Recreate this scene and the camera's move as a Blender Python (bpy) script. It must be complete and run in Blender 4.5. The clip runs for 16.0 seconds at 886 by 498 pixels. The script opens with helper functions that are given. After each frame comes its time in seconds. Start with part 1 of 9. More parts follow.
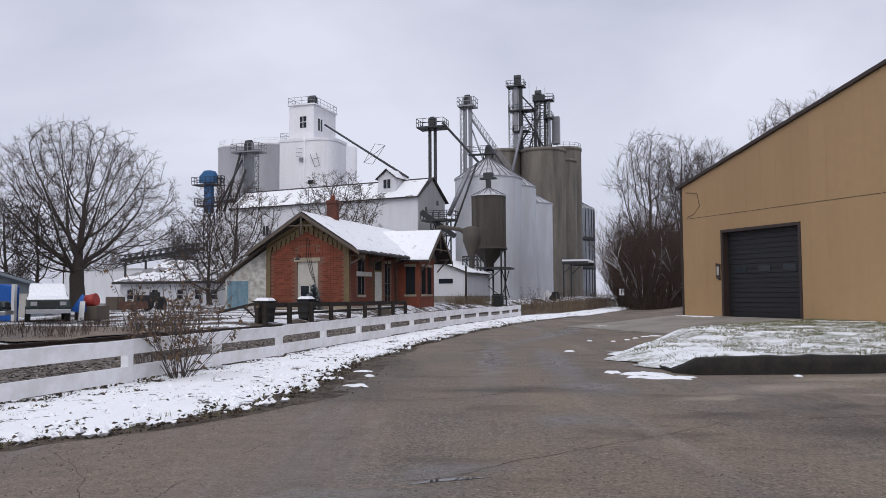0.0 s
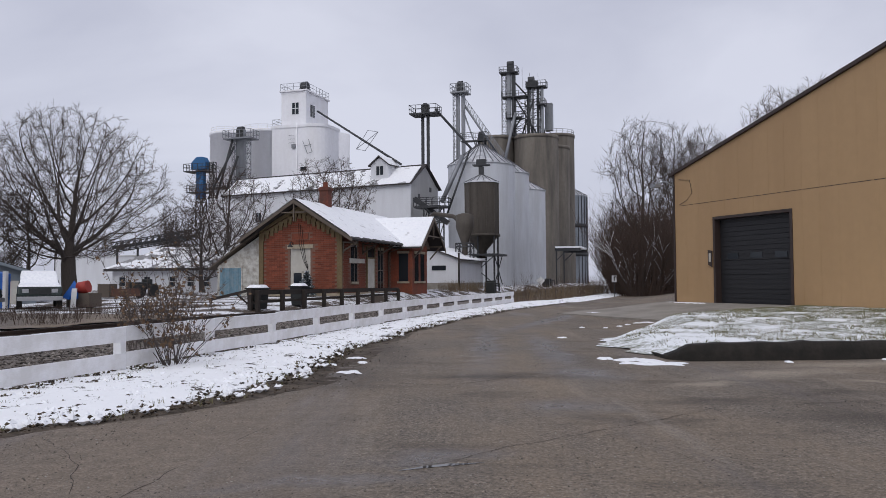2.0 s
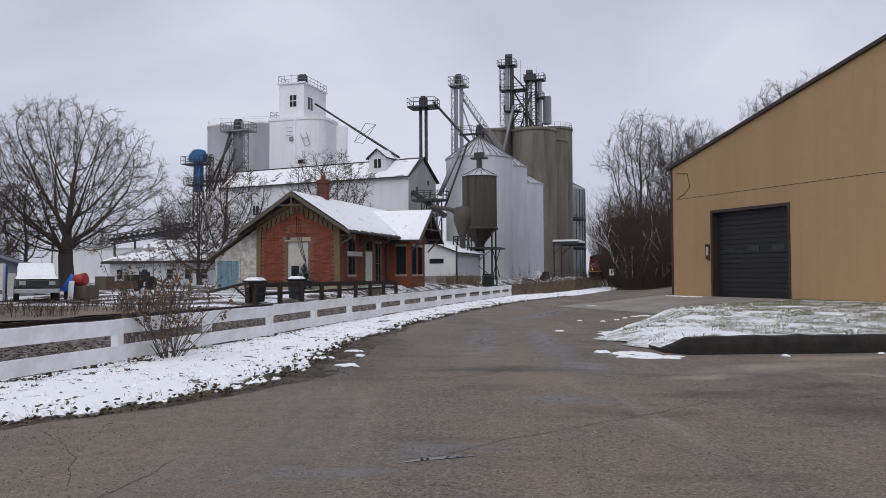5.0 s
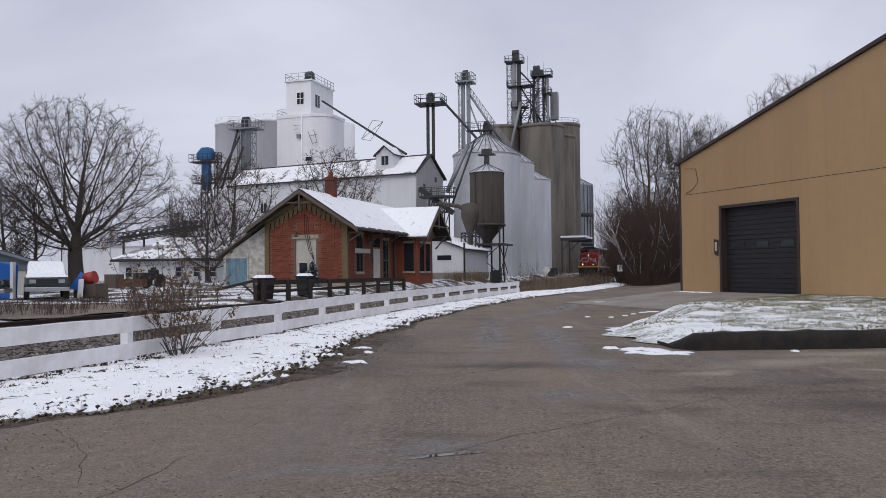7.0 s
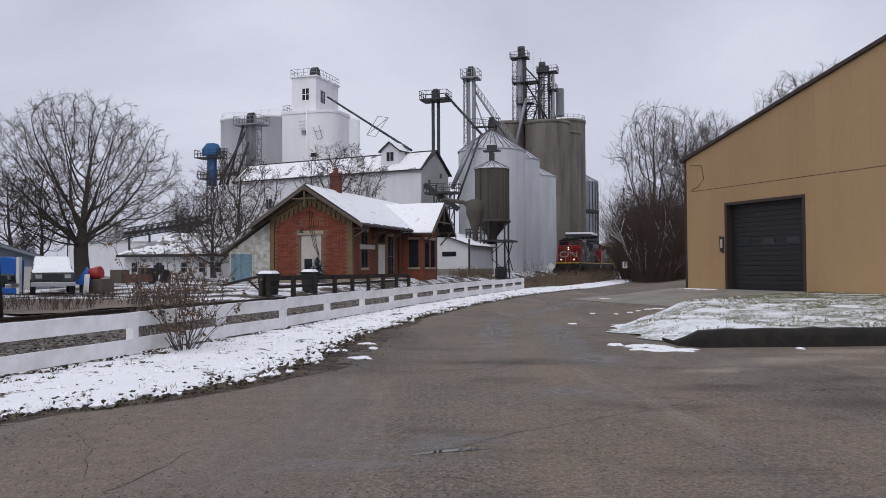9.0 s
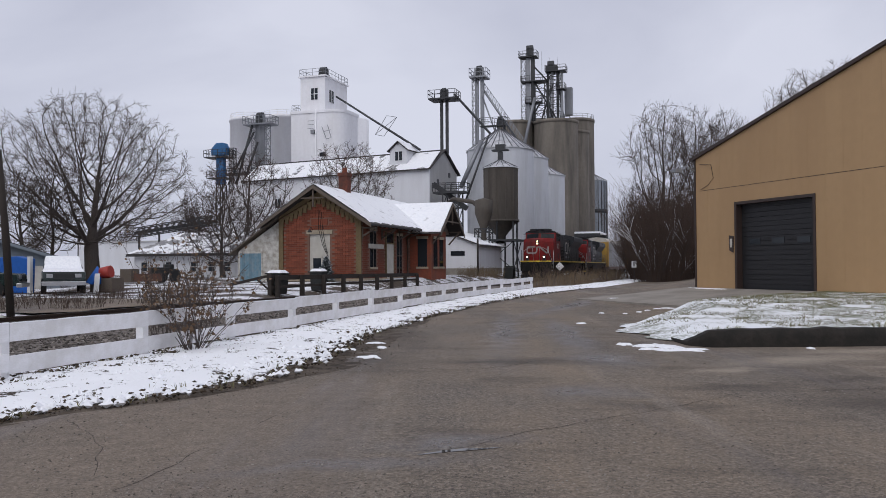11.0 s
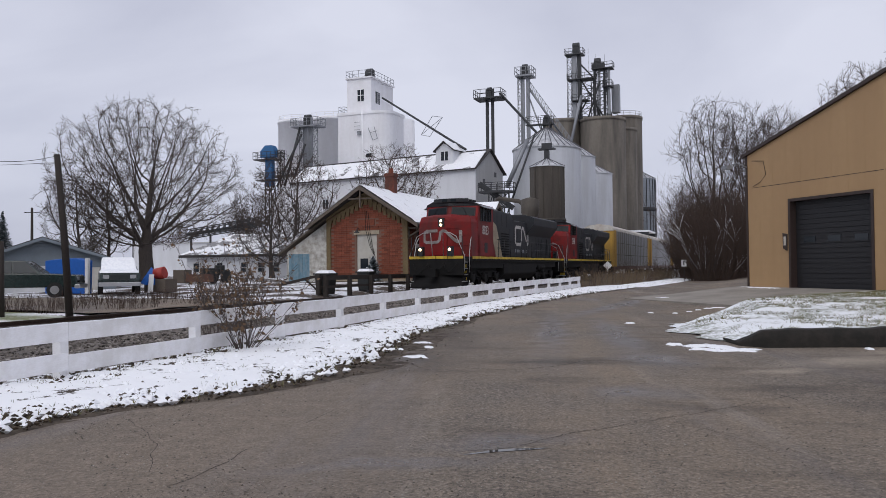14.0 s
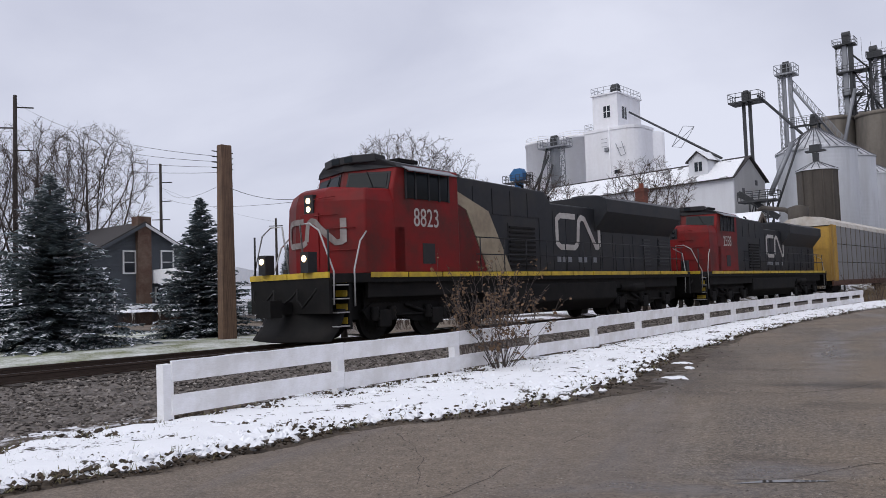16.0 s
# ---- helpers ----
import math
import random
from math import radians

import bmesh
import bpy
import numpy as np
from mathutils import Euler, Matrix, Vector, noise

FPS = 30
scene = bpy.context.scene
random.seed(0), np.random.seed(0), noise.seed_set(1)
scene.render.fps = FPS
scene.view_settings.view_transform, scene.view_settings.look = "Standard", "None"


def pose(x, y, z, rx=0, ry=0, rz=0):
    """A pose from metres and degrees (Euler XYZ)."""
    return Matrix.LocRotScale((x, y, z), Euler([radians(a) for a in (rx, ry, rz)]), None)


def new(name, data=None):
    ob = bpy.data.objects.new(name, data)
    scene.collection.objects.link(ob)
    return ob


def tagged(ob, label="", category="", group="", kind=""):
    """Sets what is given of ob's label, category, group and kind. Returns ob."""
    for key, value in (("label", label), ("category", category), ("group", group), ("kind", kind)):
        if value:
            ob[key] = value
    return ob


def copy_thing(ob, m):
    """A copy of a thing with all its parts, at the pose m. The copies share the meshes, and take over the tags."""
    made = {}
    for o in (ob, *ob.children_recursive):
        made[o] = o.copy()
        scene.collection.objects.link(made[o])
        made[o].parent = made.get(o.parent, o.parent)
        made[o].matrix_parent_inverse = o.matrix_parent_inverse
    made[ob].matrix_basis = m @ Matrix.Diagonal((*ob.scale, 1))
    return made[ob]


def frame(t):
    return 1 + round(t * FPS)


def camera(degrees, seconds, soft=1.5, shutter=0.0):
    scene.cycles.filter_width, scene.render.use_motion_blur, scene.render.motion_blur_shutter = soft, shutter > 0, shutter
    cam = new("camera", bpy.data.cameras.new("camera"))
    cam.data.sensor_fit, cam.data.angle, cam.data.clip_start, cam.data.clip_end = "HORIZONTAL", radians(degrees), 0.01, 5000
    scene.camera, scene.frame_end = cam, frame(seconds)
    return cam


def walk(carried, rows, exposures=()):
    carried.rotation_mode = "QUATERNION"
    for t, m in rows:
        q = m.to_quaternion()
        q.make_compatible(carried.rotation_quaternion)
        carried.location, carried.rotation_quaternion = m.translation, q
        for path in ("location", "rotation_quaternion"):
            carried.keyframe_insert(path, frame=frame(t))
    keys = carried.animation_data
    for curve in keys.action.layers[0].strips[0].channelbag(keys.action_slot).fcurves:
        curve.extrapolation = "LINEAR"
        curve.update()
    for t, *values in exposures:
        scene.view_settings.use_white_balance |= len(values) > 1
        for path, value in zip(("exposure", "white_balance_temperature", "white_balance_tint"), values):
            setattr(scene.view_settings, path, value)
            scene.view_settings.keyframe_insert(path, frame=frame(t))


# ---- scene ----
EYE_Z = 1.5
cam = camera(58.71, 16.0, soft=0.8)
TURNS = [
    (0.0, -0.01, 3.32, 0.32),
    (0.5, -0.22, 3.20, 0.29),
    (1.0, -0.40, 2.91, 0.43),
    (1.5, -0.50, 2.59, 0.44),
    (2.0, -0.52, 2.36, 0.37),
    (2.5, -0.56, 2.24, 0.33),
    (3.0, -0.69, 2.00, 0.30),
    (3.5, -0.83, 1.84, 0.24),
    (4.0, -0.82, 1.93, 0.23),
    (6.5, -0.28, 1.66, 0.42),
    (7.0, -0.12, 1.62, 0.49),
    (7.5, 0.03, 1.58, 0.55),
    (8.0, 0.12, 1.50, 0.45),
    (8.5, 0.21, 1.44, 0.30),
    (9.0, 0.23, 1.35, 0.33),
    (11.5, 1.14, 1.31, 0.30),
    (12.0, 1.47, 1.33, 0.32),
    (12.5, 1.85, 1.26, 0.42),
    (13.0, 2.42, 1.20, 0.45),
    (13.5, 3.32, 1.25, 0.58),
    (14.0, 4.23, 1.32, 0.55),
    (14.5, 5.63, 1.52, 0.73),
    (15.0, 9.13, 1.88, 1.19),
    (15.5, 14.49, 2.46, 1.78),
    (16.0, 22.39, 3.13, 1.93),
]
EXPOSURE = [(0.0, 0.02), (1.5, -0.11), (3.5, -0.12), (12.5, -0.12), (14.5, -0.03), (16.0, 0.03)]
walk(cam, [(t, pose(0, 0, EYE_Z, 90 + p, r, y)) for t, y, p, r in TURNS], EXPOSURE)

# ---- the railway's own axes: u along the track, v across it to the right ----
HEAD = 17.6
X0, Y0 = -11.02, 16.42
SN, CS = math.sin(radians(HEAD)), math.cos(radians(HEAD))
RAIL_Z = 0.33


def at_uv(u, v):
    return X0 + u * SN + v * CS, Y0 + u * CS - v * SN


def to_uv(x, y):
    return (x - X0) * SN + (y - Y0) * CS, (x - X0) * CS - (y - Y0) * SN


def smooth(a, b, t):
    t = min(1.0, max(0.0, (t - a) / (b - a)))
    return t * t * (3 - 2 * t)


def ground_z(x, y):
    """Height of the natural ground: level by the road, rising gently beyond the track."""
    u, v = to_uv(x, y)
    far = smooth(2.0, 5.0, -v)
    z = far * (0.18 + 0.62 * smooth(10, 45, u) + 0.25 * smooth(50, 110, u))
    z += 0.45 * smooth(60, 110, u) * smooth(-3, 6, v)
    return z


def place(u, v, z=None, turn=0.0):
    """A pose in the railway's axes: local y runs along the track, local x across it."""
    x, y = at_uv(u, v)
    return pose(x, y, ground_z(x, y) if z is None else z, 0, 0, -HEAD + turn)


# ---- world and sun: a bright overcast winter sky ----
world = bpy.data.worlds.new("overcast")
scene.world = world
world.use_nodes = True
wn, wl = world.node_tree.nodes, world.node_tree.links
wn.clear()
SUN_EL, SUN_AZ = 48.0, -18.0
sky = wn.new("ShaderNodeTexSky")
sky.sky_type, sky.sun_disc = "NISHITA", False
sky.sun_elevation, sky.sun_rotation = radians(SUN_EL), radians(180 + SUN_AZ)
sky_dim = wn.new("ShaderNodeVectorMath")
sky_dim.operation = "SCALE"
sky_dim.inputs["Scale"].default_value = 0.09
wl.new(sky.outputs[0], sky_dim.inputs[0])
coord = wn.new("ShaderNodeTexCoord")
stretch = wn.new("ShaderNodeMapping")
stretch.inputs["Scale"].default_value = (1.0, 1.0, 2.6)
wl.new(coord.outputs["Generated"], stretch.inputs["Vector"])
cloud = wn.new("ShaderNodeTexNoise")
cloud.inputs["Scale"].default_value = 1.7
cloud.inputs["Detail"].default_value = 6
cloud.inputs["Roughness"].default_value = 0.48
cloud.inputs["Distortion"].default_value = 0.35
wl.new(stretch.outputs[0], cloud.inputs["Vector"])
tone = wn.new("ShaderNodeValToRGB")
tone.color_ramp.elements[0].position, tone.color_ramp.elements[0].color = 0.33, (0.475, 0.495, 0.625, 1)
tone.color_ramp.elements[1].position, tone.color_ramp.elements[1].color = 0.68, (0.755, 0.775, 0.90, 1)
wl.new(cloud.outputs["Fac"], tone.inputs[0])
cover = wn.new("ShaderNodeMixRGB")
cover.inputs[0].default_value = 0.93
wl.new(sky_dim.outputs[0], cover.inputs[1])
wl.new(tone.outputs[0], cover.inputs[2])
glow = wn.new("ShaderNodeBackground")
glow.inputs["Strength"].default_value = 1.0
wl.new(cover.outputs[0], glow.inputs["Color"])
wout = wn.new("ShaderNodeOutputWorld")
wl.new(glow.outputs[0], wout.inputs["Surface"])

sun = new("sun", bpy.data.lights.new("sun", "SUN"))
sun.data.energy, sun.data.angle, sun.data.color = 1.25, radians(60), (1.0, 0.97, 0.93)
sun.matrix_world = pose(0, 0, 60, 90 - SUN_EL, 0, SUN_AZ)


# ---- materials ----
def material(name, base, rough=0.7, metal=0.0, dark=None, grain=30.0, amount=0.5, stain=None, stain_scale=0.6,
             stain_amount=0.4, bump=0.15, spec=0.4, random_tone=0.0, stretch_xyz=(1, 1, 1), stain_cut=(0.42, 0.62), bump_scale=None, streak=False):
    """A painted or natural surface with fine grain, broad stains and relief, in metres."""
    m = bpy.data.materials.new(name)
    m.use_nodes = True
    n, l = m.node_tree.nodes, m.node_tree.links
    b = n["Principled BSDF"]
    b.inputs["Roughness"].default_value, b.inputs["Metallic"].default_value = rough, metal
    b.inputs["Specular IOR Level"].default_value = spec
    tc = n.new("ShaderNodeTexCoord")
    mp = n.new("ShaderNodeMapping")
    mp.inputs["Scale"].default_value = stretch_xyz
    l.new(tc.outputs["Object"], mp.inputs["Vector"])
    fine = n.new("ShaderNodeTexNoise")
    fine.inputs["Scale"].default_value, fine.inputs["Detail"].default_value = grain, 6
    l.new(mp.outputs[0], fine.inputs["Vector"])
    mix1 = n.new("ShaderNodeMixRGB")
    d = dark or tuple(c * 0.6 for c in base)
    mix1.inputs[1].default_value, mix1.inputs[2].default_value = (*d, 1), (*base, 1)
    r1 = n.new("ShaderNodeMapRange")
    r1.inputs[1].default_value, r1.inputs[2].default_value = 0.3, 0.62
    r1.inputs[3].default_value, r1.inputs[4].default_value = 1 - amount, 1.0
    l.new(fine.outputs["Fac"], r1.inputs[0])
    l.new(r1.outputs[0], mix1.inputs[0])
    last = mix1.outputs[0]
    if stain:
        broad = n.new("ShaderNodeTexNoise")
        broad.inputs["Scale"].default_value, broad.inputs["Detail"].default_value = stain_scale, 8
        broad.inputs["Roughness"].default_value = 0.62
        mp2 = n.new("ShaderNodeMapping")
        mp2.inputs["Scale"].default_value = (1, 1, 0.16) if streak else (1, 1, 1)
        l.new(tc.outputs["Object"], mp2.inputs["Vector"])
        l.new(mp2.outputs[0], broad.inputs["Vector"])
        r2 = n.new("ShaderNodeMapRange")
        r2.inputs[1].default_value, r2.inputs[2].default_value = stain_cut
        r2.inputs[4].default_value = stain_amount
        l.new(broad.outputs["Fac"], r2.inputs[0])
        mix2 = n.new("ShaderNodeMixRGB")
        mix2.inputs[2].default_value = (*stain, 1)
        l.new(r2.outputs[0], mix2.inputs[0])
        l.new(last, mix2.inputs[1])
        last = mix2.outputs[0]
    if random_tone:
        oi = n.new("ShaderNodeObjectInfo")
        hs = n.new("ShaderNodeHueSaturation")
        r3 = n.new("ShaderNodeMapRange")
        r3.inputs[3].default_value, r3.inputs[4].default_value = 1 - random_tone, 1 + random_tone
        l.new(oi.outputs["Random"], r3.inputs[0])
        l.new(r3.outputs[0], hs.inputs["Value"])
        l.new(last, hs.inputs["Color"])
        last = hs.outputs[0]
    l.new(last, b.inputs["Base Color"])
    if bump:
        bp = n.new("ShaderNodeBump")
        bp.inputs["Strength"].default_value, bp.inputs["Distance"].default_value = bump, 0.02
        src = fine
        if bump_scale:
            src = n.new("ShaderNodeTexNoise")
            src.inputs["Scale"].default_value, src.inputs["Detail"].default_value = bump_scale, 5
            l.new(tc.outputs["Object"], src.inputs["Vector"])
        l.new(src.outputs["Fac"], bp.inputs["Height"])
        l.new(bp.outputs[0], b.inputs["Normal"])
    return m


def patchy(name, low, high, scale, cut, low_rough=0.9, high_rough=0.8, detail_scale=14.0, detail_weight=0.35, third=None, bump=0.5, bump_distance=0.04):
    """Two ground covers in ragged patches: high (snow, pale) over low (soil, grass)."""
    m = bpy.data.materials.new(name)
    m.use_nodes = True
    n, l = m.node_tree.nodes, m.node_tree.links
    b = n["Principled BSDF"]
    b.inputs["Specular IOR Level"].default_value = 0.25
    geo = n.new("ShaderNodeNewGeometry")

    def noise_of(s, detail=6, rough=0.6):
        t = n.new("ShaderNodeTexNoise")
        t.inputs["Scale"].default_value, t.inputs["Detail"].default_value, t.inputs["Roughness"].default_value = s, detail, rough
        l.new(geo.outputs["Position"], t.inputs["Vector"])
        return t
    a, f = noise_of(scale, 4), noise_of(detail_scale, 8, 0.7)
    add = n.new("ShaderNodeMath")
    add.operation = "MULTIPLY_ADD"
    add.inputs[1].default_value = detail_weight
    l.new(f.outputs["Fac"], add.inputs[0])
    l.new(a.outputs["Fac"], add.inputs[2])
    rng = n.new("ShaderNodeMapRange")
    rng.inputs[1].default_value, rng.inputs[2].default_value = cut
    l.new(add.outputs[0], rng.inputs[0])
    soil = n.new("ShaderNodeMixRGB")
    soil.inputs[1].default_value, soil.inputs[2].default_value = (*low, 1), (*(third or tuple(c * 0.5 for c in low)), 1)
    g = noise_of(detail_scale * 2.3, 6)
    gr = n.new("ShaderNodeMapRange")
    gr.inputs[1].default_value, gr.inputs[2].default_value = 0.35, 0.65
    l.new(g.outputs["Fac"], gr.inputs[0])
    l.new(gr.outputs[0], soil.inputs[0])
    mix = n.new("ShaderNodeMixRGB")
    mix.inputs[2].default_value = (*high, 1)
    l.new(rng.outputs[0], mix.inputs[0])
    l.new(soil.outputs[0], mix.inputs[1])
    l.new(mix.outputs[0], b.inputs["Base Color"])
    rr = n.new("ShaderNodeMapRange")
    rr.inputs[3].default_value, rr.inputs[4].default_value = low_rough, high_rough
    l.new(rng.outputs[0], rr.inputs[0])
    l.new(rr.outputs[0], b.inputs["Roughness"])
    bp = n.new("ShaderNodeBump")
    bp.inputs["Strength"].default_value, bp.inputs["Distance"].default_value = bump, bump_distance
    l.new(add.outputs[0], bp.inputs["Height"])
    l.new(bp.outputs[0], b.inputs["Normal"])
    return m


def asphalt_material():
    """Worn asphalt with damp tracks, pale patches, stones and fine cracks."""
    m = bpy.data.materials.new("worn_asphalt")
    m.use_nodes = True
    n, l = m.node_tree.nodes, m.node_tree.links
    b = n["Principled BSDF"]
    geo = n.new("ShaderNodeNewGeometry")

    def tex(s, detail=6, rough=0.6, scale3=None):
        t = n.new("ShaderNodeTexNoise")
        t.inputs["Scale"].default_value, t.inputs["Detail"].default_value, t.inputs["Roughness"].default_value = s, detail, rough
        if scale3:
            mp = n.new("ShaderNodeMapping")
            mp.inputs["Scale"].default_value = scale3
            mp.inputs["Rotation"].default_value = (0, 0, radians(12))
            l.new(geo.outputs["Position"], mp.inputs["Vector"])
            l.new(mp.outputs[0], t.inputs["Vector"])
        else:
            l.new(geo.outputs["Position"], t.inputs["Vector"])
        return t.outputs["Fac"]

    def ranged(src, a, c, lo=0.0, hi=1.0):
        r = n.new("ShaderNodeMapRange")
        for i, v in enumerate((a, c, lo, hi)):
            r.inputs[i + 1].default_value = v
        l.new(src, r.inputs[0])
        return r.outputs[0]

    def mix(fac, one, two):
        x = n.new("ShaderNodeMixRGB")
        l.new(fac, x.inputs[0])
        for i, c in ((1, one), (2, two)):
            if isinstance(c, tuple):
                x.inputs[i].default_value = (*c, 1)
            else:
                l.new(c, x.inputs[i])
        return x.outputs[0]
    col = mix(ranged(tex(24, 6, 0.85), 0.38, 0.62), (0.050, 0.041, 0.033), (0.235, 0.195, 0.155))
    col = mix(ranged(tex(0.30, 8, 0.65, (1, 0.4, 1)), 0.42, 0.60, 0, 0.6), col, (0.225, 0.170, 0.115))
    col = mix(ranged(tex(0.8, 9, 0.72, (0.5, 1.0, 1)), 0.52, 0.64, 0, 0.7), col, (0.080, 0.062, 0.047))
    col = mix(ranged(tex(1.1, 8, 0.7, (1.0, 0.10, 1)), 0.55, 0.68, 0, 0.45), col, (0.28, 0.245, 0.205))
    # ragged places of their own: a smoother slab, dirt, pale worn spots, damp wheel tracks
    wander = n.new("ShaderNodeTexNoise")
    wander.inputs["Scale"].default_value, wander.inputs["Detail"].default_value = 1.6, 6
    l.new(geo.outputs["Position"], wander.inputs["Vector"])
    shift = n.new("ShaderNodeVectorMath")
    shift.operation = "MULTIPLY_ADD"
    shift.inputs[1].default_value = (0.9, 0.9, 0.0)
    l.new(wander.outputs["Color"], shift.inputs[0])
    l.new(geo.outputs["Position"], shift.inputs[2])

    def spot(x, y, sx, sy, deg=0.0, low=0.0, high=0.85):
        mp = n.new("ShaderNodeMapping")
        mp.vector_type = "TEXTURE"
        mp.inputs["Location"].default_value = (x + 0.45, y + 0.45, 0)
        mp.inputs["Rotation"].default_value = (0, 0, radians(deg))
        mp.inputs["Scale"].default_value = (sx, sy, 50)
        l.new(shift.outputs[0], mp.inputs["Vector"])
        g = n.new("ShaderNodeTexGradient")
        g.gradient_type = "SPHERICAL"
        l.new(mp.outputs[0], g.inputs[0])
        return ranged(g.outputs["Fac"], low, high)

    def join(one, two, operation="MAXIMUM"):
        x = n.new("ShaderNodeMath")
        x.operation = operation
        l.new(one, x.inputs[0])
        l.new(two, x.inputs[1])
        return x.outputs[0]
    axes = n.new("ShaderNodeSeparateXYZ")
    l.new(shift.outputs[0], axes.inputs[0])
    slab = join(ranged(axes.outputs["X"], -0.22, -0.50), ranged(axes.outputs["Y"], 10.85, 10.45), "MULTIPLY")
    col = mix(ranged(slab, 0, 1, 0, 0.72), col, mix(ranged(tex(5, 8, 0.7), 0.35, 0.65), (0.135, 0.107, 0.082), (0.205, 0.165, 0.128)))
    dirt = spot(3.45, 9.75, 1.3, 0.38, 4)
    for x, y, sx, sy, deg in ((4.6, 8.5, 1.3, 0.75, 0), (0.8, 12.4, 2.2, 0.5, -4), (-1.5, 12.8, 1.0, 2.6, 12), (-1.2, 17.5, 0.8, 4.5, 8), (5.2, 10.3, 1.4, 0.35, 8)):
        dirt = join(dirt, spot(x, y, sx, sy, deg))
    col = mix(ranged(dirt, 0, 1, 0, 0.72), col, (0.052, 0.040, 0.031))
    worn = spot(5.3, 12.4, 2.0, 0.6, 22)
    for x, y, sx, sy, deg in ((7.4, 13.7, 2.2, 0.55, 12), (9.2, 12.3, 1.6, 0.5, 8), (3.9, 11.3, 0.9, 0.25, 10), (6.4, 11.4, 0.8, 0.2, 0)):
        worn = join(worn, spot(x, y, sx, sy, deg))
    col = mix(ranged(worn, 0, 1, 0, 0.75), col, (0.31, 0.262, 0.205))
    tracks = spot(1.15, 18.5, 0.55, 8.5, -4)
    for x, y, sx, sy, deg in ((2.5, 17.5, 0.6, 7.5, -3), (4.4, 30.0, 0.7, 12.0, -20), (2.4, 12.8, 0.9, 1.6, 14), (0.0, 6.75, 1.0, 0.42, 16), (-0.9, 5.9, 1.6, 0.3, 14), (1.5, 9.4, 0.8, 0.9, 0)):
        tracks = join(tracks, spot(x, y, sx, sy, deg))
    damp = join(ranged(tex(0.55, 7, 0.62, (1.0, 0.14, 1)), 0.54, 0.64, 0, 0.55), tracks)
    wet = n.new("ShaderNodeMixRGB")
    wet.blend_type = "MULTIPLY"
    wet.inputs[2].default_value = (0.66, 0.64, 0.64, 1)
    l.new(damp, wet.inputs[0])
    l.new(col, wet.inputs[1])
    col = wet.outputs[0]
    stones = n.new("ShaderNodeTexVoronoi")
    stones.inputs["Scale"].default_value = 22
    l.new(geo.outputs["Position"], stones.inputs["Vector"])
    col = mix(ranged(stones.outputs["Distance"], 0.16, 0.10, 0, 0.55), col, (0.27, 0.25, 0.225))
    gravel = n.new("ShaderNodeMixRGB")
    gravel.blend_type = "MULTIPLY"
    gravel.inputs[0].default_value = 1.0
    l.new(col, gravel.inputs[1])
    l.new(mix(ranged(tex(46, 5, 0.8), 0.36, 0.64), (0.5, 0.5, 0.5), (1.5, 1.5, 1.5)), gravel.inputs[2])
    col = gravel.outputs[0]
    l.new(col, b.inputs["Base Color"])
    l.new(ranged(damp, 0, 1, 0.85, 0.26), b.inputs["Roughness"])
    bp = n.new("ShaderNodeBump")
    bp.inputs["Strength"].default_value, bp.inputs["Distance"].default_value = 0.5, 0.012
    l.new(tex(60, 4, 0.7), bp.inputs["Height"])
    l.new(bp.outputs[0], b.inputs["Normal"])
    return m


def glass_material(name, tint, rough=0.06, gloss=0.35):
    m = bpy.data.materials.new(name)
    m.use_nodes = True
    b = m.node_tree.nodes["Principled BSDF"]
    b.inputs["Base Color"].default_value = (*tint, 1)
    b.inputs["Roughness"].default_value = rough
    b.inputs["Specular IOR Level"].default_value = gloss
    return m


def lamp_material(name, colour, strength):
    m = bpy.data.materials.new(name)
    m.use_nodes = True
    b = m.node_tree.nodes["Principled BSDF"]
    b.inputs["Base Color"].default_value = (*colour, 1)
    b.inputs["Emission Color"].default_value = (*colour, 1)
    b.inputs["Emission Strength"].default_value = strength
    return m


def corrugated(name, base, pitch, axis, stain, rough=0.5, metal=0.0, stain_amount=0.5, depth=0.02, streak=True):
    """Rolled sheet: ribs along one axis as relief, with weather streaks."""
    m = material(name, base, rough, metal, grain=8, amount=0.15, stain=stain, stain_scale=0.7, stain_amount=stain_amount, bump=0, streak=streak)
    n, l = m.node_tree.nodes, m.node_tree.links
    tc = n.new("ShaderNodeTexCoord")
    w = n.new("ShaderNodeTexWave")
    w.bands_direction = axis
    w.inputs["Scale"].default_value = 0.314 / pitch
    l.new(tc.outputs["Object"], w.inputs["Vector"])
    bp = n.new("ShaderNodeBump")
    bp.inputs["Strength"].default_value, bp.inputs["Distance"].default_value = 0.3, depth
    l.new(w.outputs["Fac"], bp.inputs["Height"])
    l.new(bp.outputs[0], n["Principled BSDF"].inputs["Normal"])
    return m


